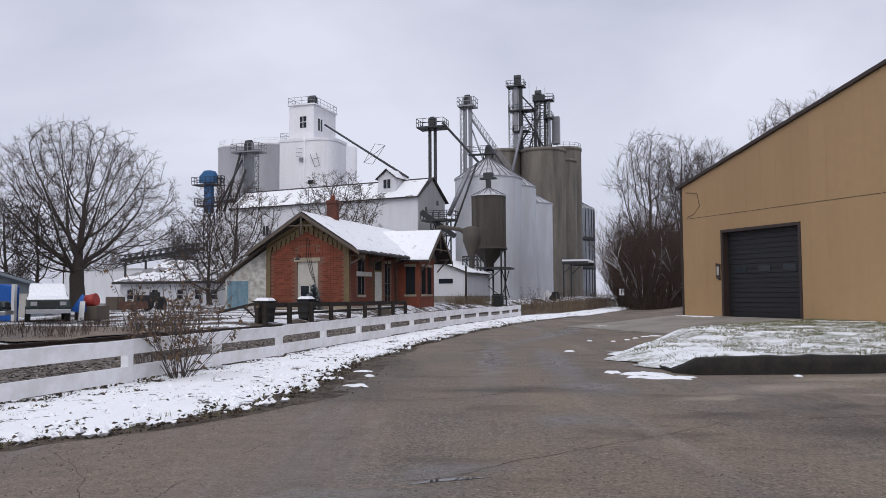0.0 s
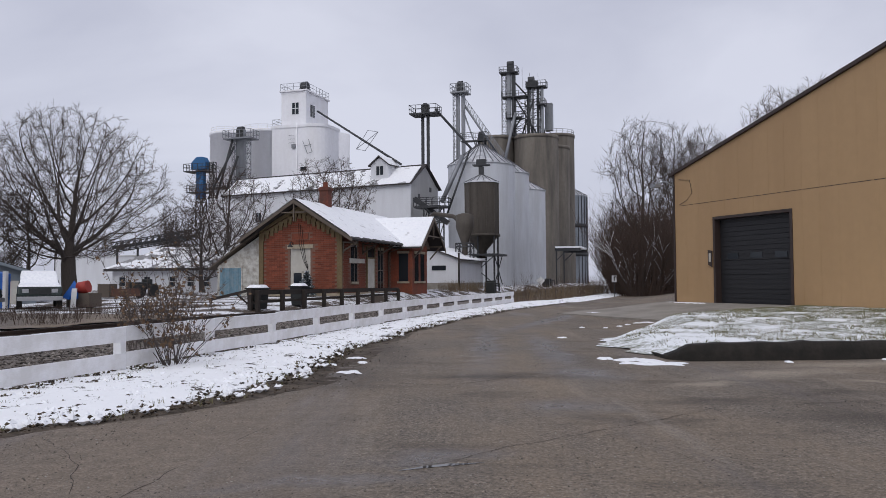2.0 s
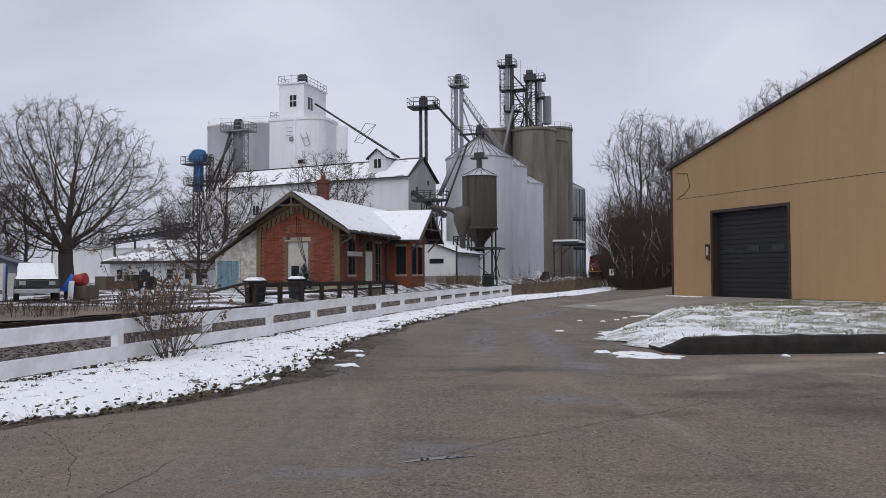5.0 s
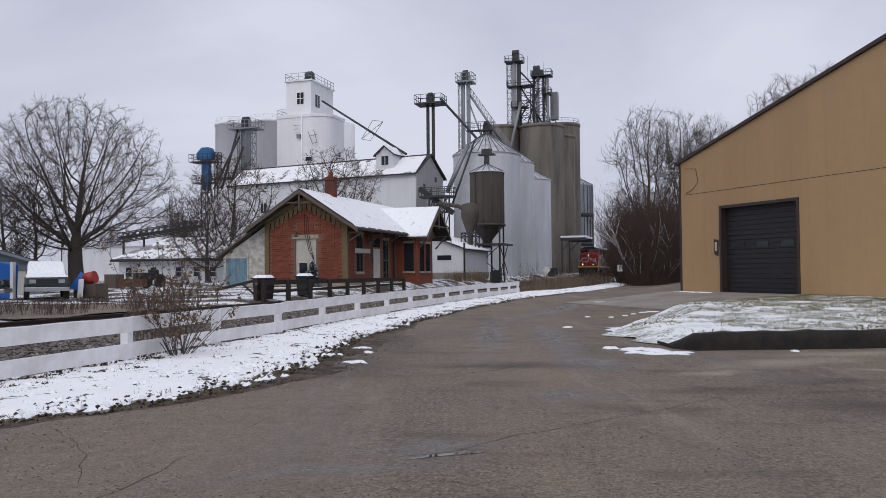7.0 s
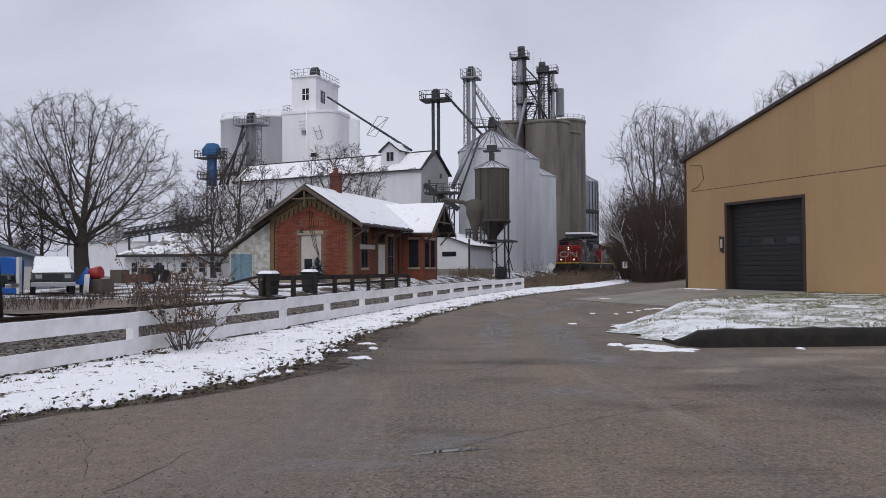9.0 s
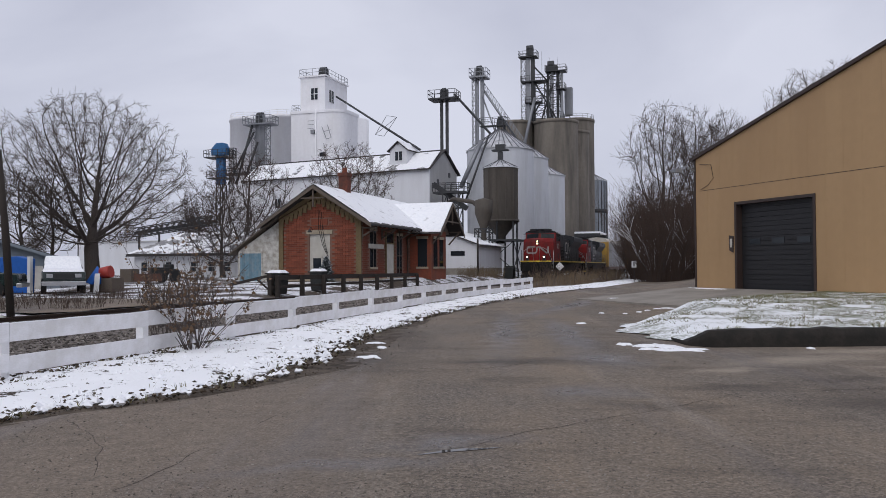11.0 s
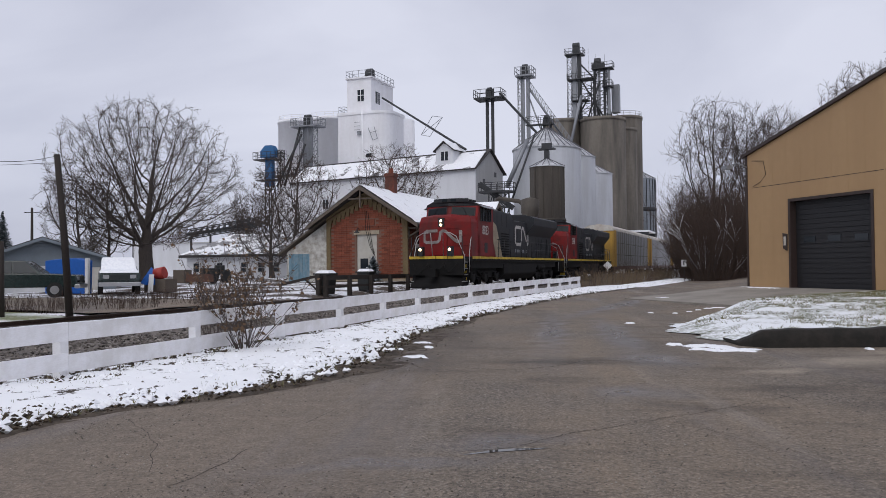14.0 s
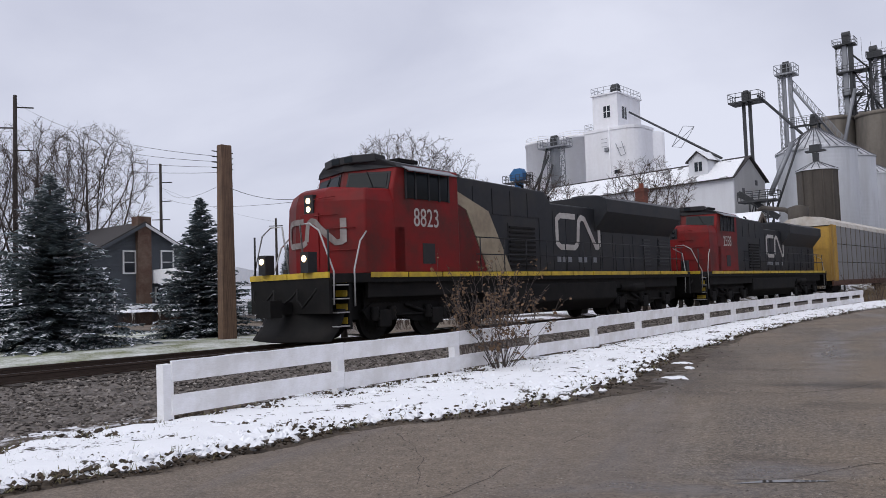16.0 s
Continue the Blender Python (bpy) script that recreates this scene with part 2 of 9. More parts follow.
MAT = {
    "snow": material("snow", (0.90, 0.91, 0.93), 0.75, dark=(0.72, 0.74, 0.79), grain=9, amount=0.6, bump=0.4, bump_scale=14, spec=0.3),
    "roof_snow": material("roof_snow", (0.90, 0.91, 0.93), 0.8, dark=(0.76, 0.78, 0.83), grain=5, amount=0.5, stain=(0.35, 0.34, 0.35), stain_scale=1.6, stain_cut=(0.60, 0.66), stain_amount=0.5, bump=0.3, bump_scale=6),
    "verge": patchy("snowy_verge", (0.040, 0.032, 0.025), (0.90, 0.91, 0.93), 2.3, (0.645, 0.69), detail_scale=13, detail_weight=0.62, third=(0.075, 0.060, 0.042)),
    "lawn": patchy("snowy_lawn", (0.085, 0.115, 0.045), (0.82, 0.84, 0.86), 0.9, (0.68, 0.92), detail_scale=9, detail_weight=0.75, third=(0.16, 0.15, 0.08)),
    "yard": patchy("yard_soil_with_snow", (0.10, 0.080, 0.062), (0.78, 0.79, 0.82), 0.45, (0.72, 0.80), detail_scale=5, detail_weight=0.5, third=(0.065, 0.05, 0.04)),
    "field": patchy("far_ground", (0.09, 0.085, 0.055), (0.72, 0.74, 0.76), 0.25, (0.66, 0.80), detail_scale=2, detail_weight=0.4),
    "asphalt": asphalt_material(),
    "soil": patchy("dark_bare_soil", (0.046, 0.034, 0.025), (0.105, 0.082, 0.061), 2.0, (0.75, 1.0), detail_scale=9, detail_weight=0.8, third=(0.030, 0.024, 0.018)),
    "concrete": material("concrete_slab", (0.30, 0.275, 0.24), 0.85, grain=40, amount=0.4, stain=(0.17, 0.15, 0.13), stain_scale=0.8, stain_amount=0.6),
    "kerb": material("mossy_dark_kerb", (0.026, 0.022, 0.018), 0.9, grain=14, amount=0.7, stain=(0.012, 0.011, 0.009), stain_scale=2.5, stain_amount=0.9, bump=0.6),
    "white_paint": material("weathered_white_paint", (0.83, 0.83, 0.85), 0.65, dark=(0.68, 0.68, 0.69), grain=22, amount=0.35, stain=(0.50, 0.48, 0.44), stain_scale=2.2, stain_amount=0.4, bump=0.2, random_tone=0.05, stretch_xyz=(1, 1, 4)),
    "ballast": patchy("ballast", (0.115, 0.10, 0.088), (0.21, 0.185, 0.165), 2.2, (0.75, 1.05), detail_scale=11, detail_weight=0.9, third=(0.035, 0.031, 0.028), bump=1.0, bump_distance=0.08),
    "rail": material("rail_steel", (0.075, 0.055, 0.045), 0.45, 0.6, grain=20, amount=0.4),
    "tie": material("tarred_timber", (0.045, 0.036, 0.030), 0.9, grain=14, amount=0.6, stretch_xyz=(1, 6, 6)),
    "tan_siding": material("tan_metal_siding", (0.405, 0.262, 0.133), 0.55, grain=3, amount=0.12, stain=(0.335, 0.21, 0.105), stain_scale=0.5, stain_amount=0.5, bump=0.03, streak=True),
    "brown_trim": material("dark_brown_trim", (0.045, 0.030, 0.026), 0.5, grain=12, amount=0.4),
    "door_black": material("dark_door_paint", (0.022, 0.022, 0.024), 0.5, grain=10, amount=0.4, spec=0.35),
    "brick": material("red_brick", (0.235, 0.064, 0.034), 0.85, dark=(0.130, 0.036, 0.022), grain=9, amount=0.7, stain=(0.115, 0.055, 0.038), stain_scale=0.9, stain_amount=0.6, random_tone=0.28),
    "old_brick": material("dark_old_brick", (0.165, 0.052, 0.034), 0.9, dark=(0.08, 0.028, 0.02), grain=8, amount=0.8, stain=(0.06, 0.035, 0.028), stain_scale=1.6, stain_amount=0.7),
    "patchy_roof": material("half_bare_snowy_roof", (0.88, 0.89, 0.91), 0.85, dark=(0.7, 0.71, 0.75), grain=5, amount=0.5, stain=(0.12, 0.115, 0.115), stain_scale=0.9, stain_cut=(0.50, 0.56), stain_amount=0.85, bump=0.2),
    "annex_snow": material("thin_snow_on_roof", (0.88, 0.89, 0.91), 0.85, dark=(0.72, 0.73, 0.77), grain=5, amount=0.5, stain=(0.10, 0.098, 0.10), stain_scale=0.30, stain_cut=(0.56, 0.60), stain_amount=0.9, bump=0.2),
    "mortar": material("grey_mortar", (0.20, 0.115, 0.085), 0.9, grain=30, amount=0.4),
    "ochre_trim": material("ochre_brick_trim", (0.185, 0.135, 0.070), 0.85, grain=12, amount=0.5, stain=(0.10, 0.07, 0.04), stain_scale=1.4),
    "stone": material("pale_stone", (0.42, 0.36, 0.27), 0.85, grain=14, amount=0.4, stain=(0.2, 0.16, 0.12), stain_scale=1.5),
    "shingle": material("dark_shingle", (0.055, 0.050, 0.050), 0.9, grain=12, amount=0.6),
    "old_wood": material("grey_weathered_wood", (0.13, 0.105, 0.085), 0.85, grain=10, amount=0.6, stretch_xyz=(1, 1, 5)),
    "dark_wood": material("black_brown_timber", (0.035, 0.028, 0.024), 0.85, grain=12, amount=0.5, stretch_xyz=(4, 4, 1)),
    "clap": material("peeling_white_clapboard", (0.60, 0.59, 0.55), 0.8, grain=12, amount=0.4, stain=(0.26, 0.23, 0.19), stain_scale=2.5, stain_amount=0.75, random_tone=0.08, stretch_xyz=(1, 1, 3)),
    "blue_door": material("faded_blue_boards", (0.14, 0.25, 0.32), 0.8, grain=10, amount=0.5, stain=(0.30, 0.33, 0.34), stain_scale=3, random_tone=0.15),
    "window_dark": glass_material("dark_window_glass", (0.02, 0.025, 0.03)),
    "board_white": material("boarded_panel", (0.55, 0.53, 0.48), 0.8, grain=8, amount=0.3, stain=(0.35, 0.32, 0.27), stain_scale=2),
    "white_metal": corrugated("white_ribbed_cladding", (0.68, 0.69, 0.72), 0.3, "X", (0.56, 0.56, 0.58), stain_amount=0.5, depth=0.012),
    "grey_metal": material("grey_annex_siding", (0.50, 0.50, 0.50), 0.6, grain=6, amount=0.25, stain=(0.30, 0.29, 0.29), stain_scale=0.4, streak=True, bump=0.05),
    "white_concrete": material("white_painted_concrete", (0.86, 0.86, 0.89), 0.7, grain=2, amount=0.15, stain=(0.74, 0.73, 0.74), stain_scale=0.35, stain_amount=0.6, streak=True, bump=0.08),
    "grey_concrete": material("brown_grey_silo_concrete", (0.200, 0.178, 0.150), 0.9, grain=2, amount=0.3, stain=(0.095, 0.085, 0.075), stain_scale=0.55, stain_amount=0.9, streak=True, bump=0.15, stain_cut=(0.40, 0.66)),
    "bin_white": corrugated("weathered_white_bin", (0.60, 0.62, 0.66), 0.45, "Z", (0.44, 0.45, 0.47), depth=0.03, stain_amount=0.6),
    "galv": corrugated("galvanised_bin_sheet", (0.32, 0.35, 0.39), 0.5, "Z", (0.16, 0.18, 0.20), metal=0.4, depth=0.03),
    "hopper_brown": material("rust_brown_steel", (0.095, 0.082, 0.068), 0.6, 0.2, grain=5, amount=0.4, stain=(0.05, 0.042, 0.036), stain_scale=0.8, stain_amount=0.8, streak=True),
    "bin_roof": material("snow_dusted_bin_roof", (0.62, 0.63, 0.66), 0.6, 0.2, grain=6, amount=0.5, stain=(0.24, 0.25, 0.27), stain_scale=1.2, stain_amount=0.7),
    "rib_dark": material("dark_roof_rib", (0.11, 0.11, 0.12), 0.6, 0.4, grain=10, amount=0.3),
    "steel": material("galvanised_steel", (0.27, 0.28, 0.30), 0.5, 0.5, grain=10, amount=0.4),
    "steel_dark": material("dark_weathered_steel", (0.060, 0.062, 0.066), 0.6, 0.4, grain=10, amount=0.5),
    "blue_steel": material("blue_painted_steel", (0.03, 0.13, 0.30), 0.5, grain=8, amount=0.4),
    "bark": material("grey_bark", (0.075, 0.062, 0.055), 0.95, grain=18, amount=0.6, bump=0.6, stretch_xyz=(1, 1, 0.3)),
    "twig": material("dark_twig", (0.080, 0.064, 0.058), 0.95, grain=4, amount=0.4, bump=0),
    "brush": material("red_brown_brush", (0.080, 0.054, 0.043), 0.95, grain=3, amount=0.5, bump=0),
    "needle": material("spruce_needles", (0.19, 0.225, 0.235), 0.85, dark=(0.105, 0.13, 0.14), grain=5, amount=0.8, bump=0),
    "needle_snow": material("snow_on_needles", (0.78, 0.80, 0.84), 0.85, grain=8, amount=0.6, bump=0),
    "dead_leaf": material("dead_brown_leaf", (0.17, 0.105, 0.06), 0.85, grain=20, amount=0.5, bump=0, random_tone=0.2),
    "dry_grass": material("dry_tan_grass", (0.185, 0.135, 0.085), 0.95, grain=3, amount=0.5, bump=0),
    "grass_blade": material("dull_green_grass", (0.10, 0.125, 0.05), 0.9, grain=3, amount=0.5, bump=0),
}


# ---- mesh helpers ----
class Shape:
    """Collects vertices and faces for one mesh."""

    def __init__(self):
        self.v, self.f, self.s = [], [], []

    def add(self, verts, faces, soft=False):
        k = len(self.v)
        self.v += [tuple(p) for p in verts]
        self.f += [tuple(i + k for i in f) for f in faces]
        self.s += [soft] * len(faces)
        return self

    def box(self, x0, x1, y0, y1, z0, z1):
        v = [(x, y, z) for z in (z0, z1) for y in (y0, y1) for x in (x0, x1)]
        return self.add(v, [(0, 2, 3, 1), (4, 5, 7, 6), (0, 1, 5, 4), (2, 6, 7, 3), (0, 4, 6, 2), (1, 3, 7, 5)])

    def beam(self, p, q, w, h=None):
        """A square bar from p to q."""
        p, q = Vector(p), Vector(q)
        d = (q - p).normalized()
        side = d.cross(Vector((0, 0, 1)))
        side = side.normalized() if side.length > 1e-4 else Vector((1, 0, 0))
        up = side.cross(d)
        a, b = side * w / 2, up * (h or w) / 2
        v = [c + s * a + t * b for c in (p, q) for s, t in ((-1, -1), (1, -1), (1, 1), (-1, 1))]
        return self.add(v, [(3, 2, 1, 0), (4, 5, 6, 7), (0, 1, 5, 4), (1, 2, 6, 5), (2, 3, 7, 6), (3, 0, 4, 7)])

    def tube(self, pts, radii, n=6, caps=True):
        pts = [Vector(p) for p in pts]
        if not isinstance(radii, (list, tuple)):
            radii = [radii] * len(pts)
        rings = []
        for i, p in enumerate(pts):
            d = (pts[min(i + 1, len(pts) - 1)] - pts[max(i - 1, 0)]).normalized()
            a = d.cross(Vector((0.31, 0.17, 0.93)))
            a = a.normalized() if a.length > 1e-3 else Vector((1, 0, 0))
            b = d.cross(a)
            rings.append([p + radii[i] * (math.cos(6.28318 * k / n) * a + math.sin(6.28318 * k / n) * b) for k in range(n)])
        v = [p for r in rings for p in r]
        f = [(i * n + k, i * n + (k + 1) % n, (i + 1) * n + (k + 1) % n, (i + 1) * n + k) for i in range(len(pts) - 1) for k in range(n)]
        self.add(v, f, True)
        if caps and n > 2:
            k = len(self.v) - len(v)
            self.f += [tuple(k + i for i in reversed(range(n))), tuple(k + len(v) - n + i for i in range(n))]
            self.s += [False, False]
        return self

    def lathe(self, profile, n=24, x=0.0, y=0.0, arc=(0, 360)):
        """Turns (radius, height) pairs round an upright axis."""
        full = arc[1] - arc[0] >= 360
        m = n if full else n + 1
        v = [(x + r * math.cos(radians(arc[0] + (arc[1] - arc[0]) * k / n)), y + r * math.sin(radians(arc[0] + (arc[1] - arc[0]) * k / n)), z) for r, z in profile for k in range(m)]
        f = [(i * m + k, i * m + (k + 1) % m, (i + 1) * m + (k + 1) % m, (i + 1) * m + k) for i in range(len(profile) - 1) for k in range(n)]
        return self.add(v, f, True)

    def disc(self, r, z, n=24, x=0.0, y=0.0):
        return self.add([(x + r * math.cos(6.28318 * k / n), y + r * math.sin(6.28318 * k / n), z) for k in range(n)], [tuple(range(n))])

    def prism(self, outline, axis, a, b):
        """Extrudes an outline: axis 'x' takes (y, z) pairs from x=a to x=b; 'y' takes (x, z); 'z' takes (x, y)."""
        def put(p, t):
            return {"x": (t, p[0], p[1]), "y": (p[0], t, p[1]), "z": (p[0], p[1], t)}[axis]
        n = len(outline)
        v = [put(p, a) for p in outline] + [put(p, b) for p in outline]
        return self.add(v, [tuple(range(n)), tuple(reversed(range(n, 2 * n)))] + [(i, i + n, (i + 1) % n + n, (i + 1) % n) for i in range(n)])

    def wheel(self, x0, x1, y, z, r, n=20):
        """A disc with its axle along x."""
        ring = [(y + r * math.cos(6.28318 * k / n), z + r * math.sin(6.28318 * k / n)) for k in range(n)]
        return self.prism(ring, "x", x0, x1)


def mesh_of(name, shape):
    me = bpy.data.meshes.new(name)
    me.from_pydata(shape.v, [], shape.f)
    me.polygons.foreach_set("use_smooth", shape.s)
    bm = bmesh.new()
    bm.from_mesh(me)
    bmesh.ops.recalc_face_normals(bm, faces=bm.faces)
    bm.to_mesh(me)
    bm.free()
    return me


def part(name, shape, mat, parent, label="", bevel=0.0, m=None):
    """One mesh object under a thing or under a part."""
    me = shape if isinstance(shape, bpy.types.Mesh) else mesh_of(name, shape)
    if not me.materials:
        me.materials.append(MAT[mat] if isinstance(mat, str) else mat)
    ob = new(name, me)
    ob.parent = parent
    if m is not None:
        ob.matrix_basis = m
    if label:
        ob["label"] = label
    if bevel:
        mod = ob.modifiers.new("edge", "BEVEL")
        mod.width, mod.segments, mod.limit_method = bevel, 2, "ANGLE"
    return ob


def thing(name, m, label, category, group="", kind=""):
    """An empty at a thing's base."""
    ob = new(name)
    ob.empty_display_size = 0.2
    ob.matrix_basis = m
    return tagged(ob, label, category, group, kind)


def solid(name, shape, mat, m, label, category, group="", kind=""):
    """A thing of one mesh."""
    ob = part(name, shape, mat, None, m=m)
    return tagged(ob, label, category, group, kind)


def railing(shape, x0, x1, y0, y1, z, height=1.0, step=1.2, w=0.05):
    """A handrail round a rectangle."""
    for a, b in (((x0, y0), (x1, y0)), ((x1, y0), (x1, y1)), ((x1, y1), (x0, y1)), ((x0, y1), (x0, y0))):
        for h in (height, height * 0.5):
            shape.beam((*a, z + h), (*b, z + h), w)
        n = max(1, round(math.dist(a, b) / step))
        for k in range(n):
            x, y = a[0] + (b[0] - a[0]) * k / n, a[1] + (b[1] - a[1]) * k / n
            shape.beam((x, y, z), (x, y, z + height), w)
    return shape


# ---- ground, road, track bed ----
def sheet(name, xs, ys, height, mat, label, kind="structure", keep=None):
    v = [(x, y, height(x, y)) for y in ys for x in xs]
    n = len(xs)
    f = []
    for j in range(len(ys) - 1):
        for i in range(n - 1):
            if keep is None or keep((xs[i] + xs[i + 1]) / 2, (ys[j] + ys[j + 1]) / 2):
                f.append((j * n + i, j * n + i + 1, (j + 1) * n + i + 1, (j + 1) * n + i))
    s = Shape().add(v, f, True)
    return solid(name, s, mat, Matrix(), label, "ground", kind=kind)


def steps(a, b, n, power=1.0):
    return [a + (b - a) * (i / n) ** power for i in range(n + 1)]


near = [-70 + i * 1.25 for i in range(105)]
xs = [-2500, -1200, -600, -300, -150] + near + [90, 150, 300, 600, 1200, 2500]
ys = [-800, -300, -100] + [-30 + i * 1.5 for i in range(130)] + [200, 300, 500, 900, 1800, 3500]


def base_height(x, y):
    u, v = to_uv(x, y)
    lumps = 0.05 * noise.noise((x * 0.4, y * 0.4, 0)) if v < -3 else 0
    return ground_z(x, y) + lumps - 0.06


sheet("ground", xs, ys, base_height, "yard", "brown winter ground with patches of thin snow")

# left edge of the road, from beside the camera to the far bend
ROAD_LEFT = [(-9.5, -30), (-8.3, -8), (-6.6, 2), (-5.7, 4.6), (-5.1, 5.4), (-4.65, 6.65), (-4.35, 7.9), (-3.4, 8.75), (-2.6, 9.8), (-2.1, 12.0), (-1.8, 17.3), (-0.75, 23.2), (1.0, 30.8),
             (3.9, 40.5), (11.6, 58.9), (18.6, 77.7), (29.0, 98), (60, 130), (120, 170)]


def road_left(y):
    for (xa, ya), (xb, yb) in zip(ROAD_LEFT, ROAD_LEFT[1:]):
        if ya <= y <= yb:
            return xa + (xb - xa) * (y - ya) / (yb - ya)
    return ROAD_LEFT[-1][0]


def road_z(x, y):
    return ground_z(x, y) + 0.5 * smooth(30.5, 37, y) * smooth(2, 9, x - road_left(y))


def road_sheet():
    v, f = [], []
    rows = [-30 + i * 1.0 for i in range(72)] + [42 + i * 2 for i in range(30)] + [104, 112, 125, 145, 170]
    n = 26
    for y in rows:
        a = road_left(y) + 0.10 * noise.noise((y * 0.9, 3.1, 0)) + 0.04 * noise.noise((y * 3.7, 1.1, 0))
        wide = 60 if y < 18 else max(9.0, 60 - (y - 18) * 2.6) if y < 38 else 9.0 + 0.10 * (y - 38)
        for i in range(n + 1):
            x = a + wide * (i / n) ** 1.6
            v.append((x, y, road_z(x, y) + 0.012 + 0.01 * noise.noise((x * 0.5, y * 0.5, 2))))
    for j in range(len(rows) - 1):
        f += [(j * (n + 1) + i, j * (n + 1) + i + 1, (j + 1) * (n + 1) + i + 1, (j + 1) * (n + 1) + i) for i in range(n)]
    return solid("road", Shape().add(v, f, True), "asphalt", Matrix(), "worn damp brown-grey asphalt road with cracks", "road", kind="structure")


road_sheet()


def fence_x(y):
    pts = [(-7.05, 6.4), (-6.75, 7.49), (-5.25, 12.82), (-3.85, 18.6), (-2.9, 23.0), (0.9, 38.0), (5.6, 53.9)]
    for (xa, ya), (xb, yb) in zip(pts, pts[1:]):
        if ya <= y <= yb:
            return xa + (xb - xa) * (y - ya) / (yb - ya)
    return pts[0][0] if y < pts[0][1] else pts[-1][0] + (y - 53.9) * 0.30


def verge():
    """Snow strip between the fence and the road."""
    v, f = [], []
    rows = [-10 + i * 0.22 for i in range(330)] + [62.5 + i for i in range(60)]
    n = 18
    for y in rows:
        a = fence_x(y) - 0.35 + 0.25 * noise.noise((y * 1.3, 7.0, 0))
        if y > 57:
            a = max(a, road_left(y) - 3.2)
        b = road_left(y) + 0.16 * noise.noise((y * 1.9, 0.3, 4)) + 0.07 * noise.noise((y * 6.0, 0.3, 4)) - 0.25
        for i in range(n + 1):
            k = i / n
            x = a + (b - a) * k
            rise = 0.075 * (1 - (2 * k - 1) ** 4) + 0.05 * noise.noise((x * 2.2, y * 2.2, 9)) * (1 if 0 < i < n else 0)
            v.append((x, y, ground_z(x, y) - 0.02 + rise + (0.035 if i < n else 0.0)))
    for j in range(len(rows) - 1):
        f += [(j * (n + 1) + i, j * (n + 1) + i + 1, (j + 1) * (n + 1) + i + 1, (j + 1) * (n + 1) + i) for i in range(n)]
    return solid("snow_verge", Shape().add(v, f, True), "verge", Matrix(), "thin ragged snow over grass beside the road", "ground", kind="structure")


verge()


def shoulder():
    """Bare dark soil between the snow and the asphalt."""
    v, f = [], []
    rows = [2 + i * 0.2 for i in range(260)]
    n = 8
    for y in rows:
        wide = 0.16 + 0.5 * smooth(10, 12, y) * (1 - smooth(17, 24, y)) + 0.10 * noise.noise((y * 1.1, 8, 0))
        a, b = road_left(y) - 0.55, road_left(y) + wide + 0.10 * noise.noise((y * 3.3, 2, 0))
        for i in range(n + 1):
            x = a + (b - a) * i / n
            v.append((x, y, road_z(x, y) + 0.03 - 0.018 * (i / n) + 0.012 * noise.noise((x * 7, y * 7, 0)) * (i < n)))
    f = [(j * (n + 1) + i, j * (n + 1) + i + 1, (j + 1) * (n + 1) + i + 1, (j + 1) * (n + 1) + i) for j in range(len(rows) - 1) for i in range(n)]
    solid("road_shoulder", Shape().add(v, f, True), "soil", Matrix(), "strip of bare dark soil along the road edge", "ground", kind="structure")


shoulder()


def track():
    bed = Shape()
    profile = [(-3.6, -0.14), (-2.3, 0.06), (-1.5, 0.13), (0, 0.14), (1.5, 0.13), (2.6, 0.05), (4.6, -0.02), (5.9, -0.10)]
    us = steps(-90, 330, 300)
    v = []
    for u in us:
        for vv, z in profile:
            x, y = at_uv(u, vv)
            lump = 0.03 * noise.noise((x * 2.5, y * 2.5, 3))
            low = ground_z(x, y) if vv < -2 else 0
            v.append((x, y, max(z, low - 0.1) + lump))
    n = len(profile)
    bed.add(v, [(j * n + i, j * n + i + 1, (j + 1) * n + i + 1, (j + 1) * n + i) for j in range(len(us) - 1) for i in range(n - 1)], True)
    solid("track_bed", bed, "ballast", Matrix(), "dark brown crushed-stone ballast under the railway track", "ground", kind="structure")
    rail_profile = [(-0.07, 0), (0.07, 0), (0.07, 0.02), (0.012, 0.04), (0.012, 0.12), (0.037, 0.13), (0.037, 0.17), (-0.037, 0.17), (-0.037, 0.13), (-0.012, 0.12), (-0.012, 0.04), (-0.07, 0.02)]
    line = thing("railway_track", place(0, 0, RAIL_Z - 0.17), "single railway track of rusty steel rails on dark ties", "railway track", kind="structure")
    for off in (-0.755, 0.755):
        part("rail", Shape().prism([(off + a, b) for a, b in rail_profile], "y", -90, 330), "rail", line)
    tie = mesh_of("tie", Shape().box(-1.3, 1.3, -0.11, 0.11, -0.17, 0.0))
    tie.materials.append(MAT["tie"])
    for i in range(150):
        part("tie", tie, "tie", line, m=pose(random.uniform(-0.03, 0.03), -16 + i * 0.52, 0, 0, 0, random.uniform(-1, 1)))
    rest = Shape()
    for i in range(120):
        y = -16 - (i + 1) * 0.52
        rest.box(-1.3, 1.3, y - 0.11, y + 0.11, -0.17, 0.0)
    tagged(part("ties_beyond", rest, "tie", line), kind="stuff")


track()


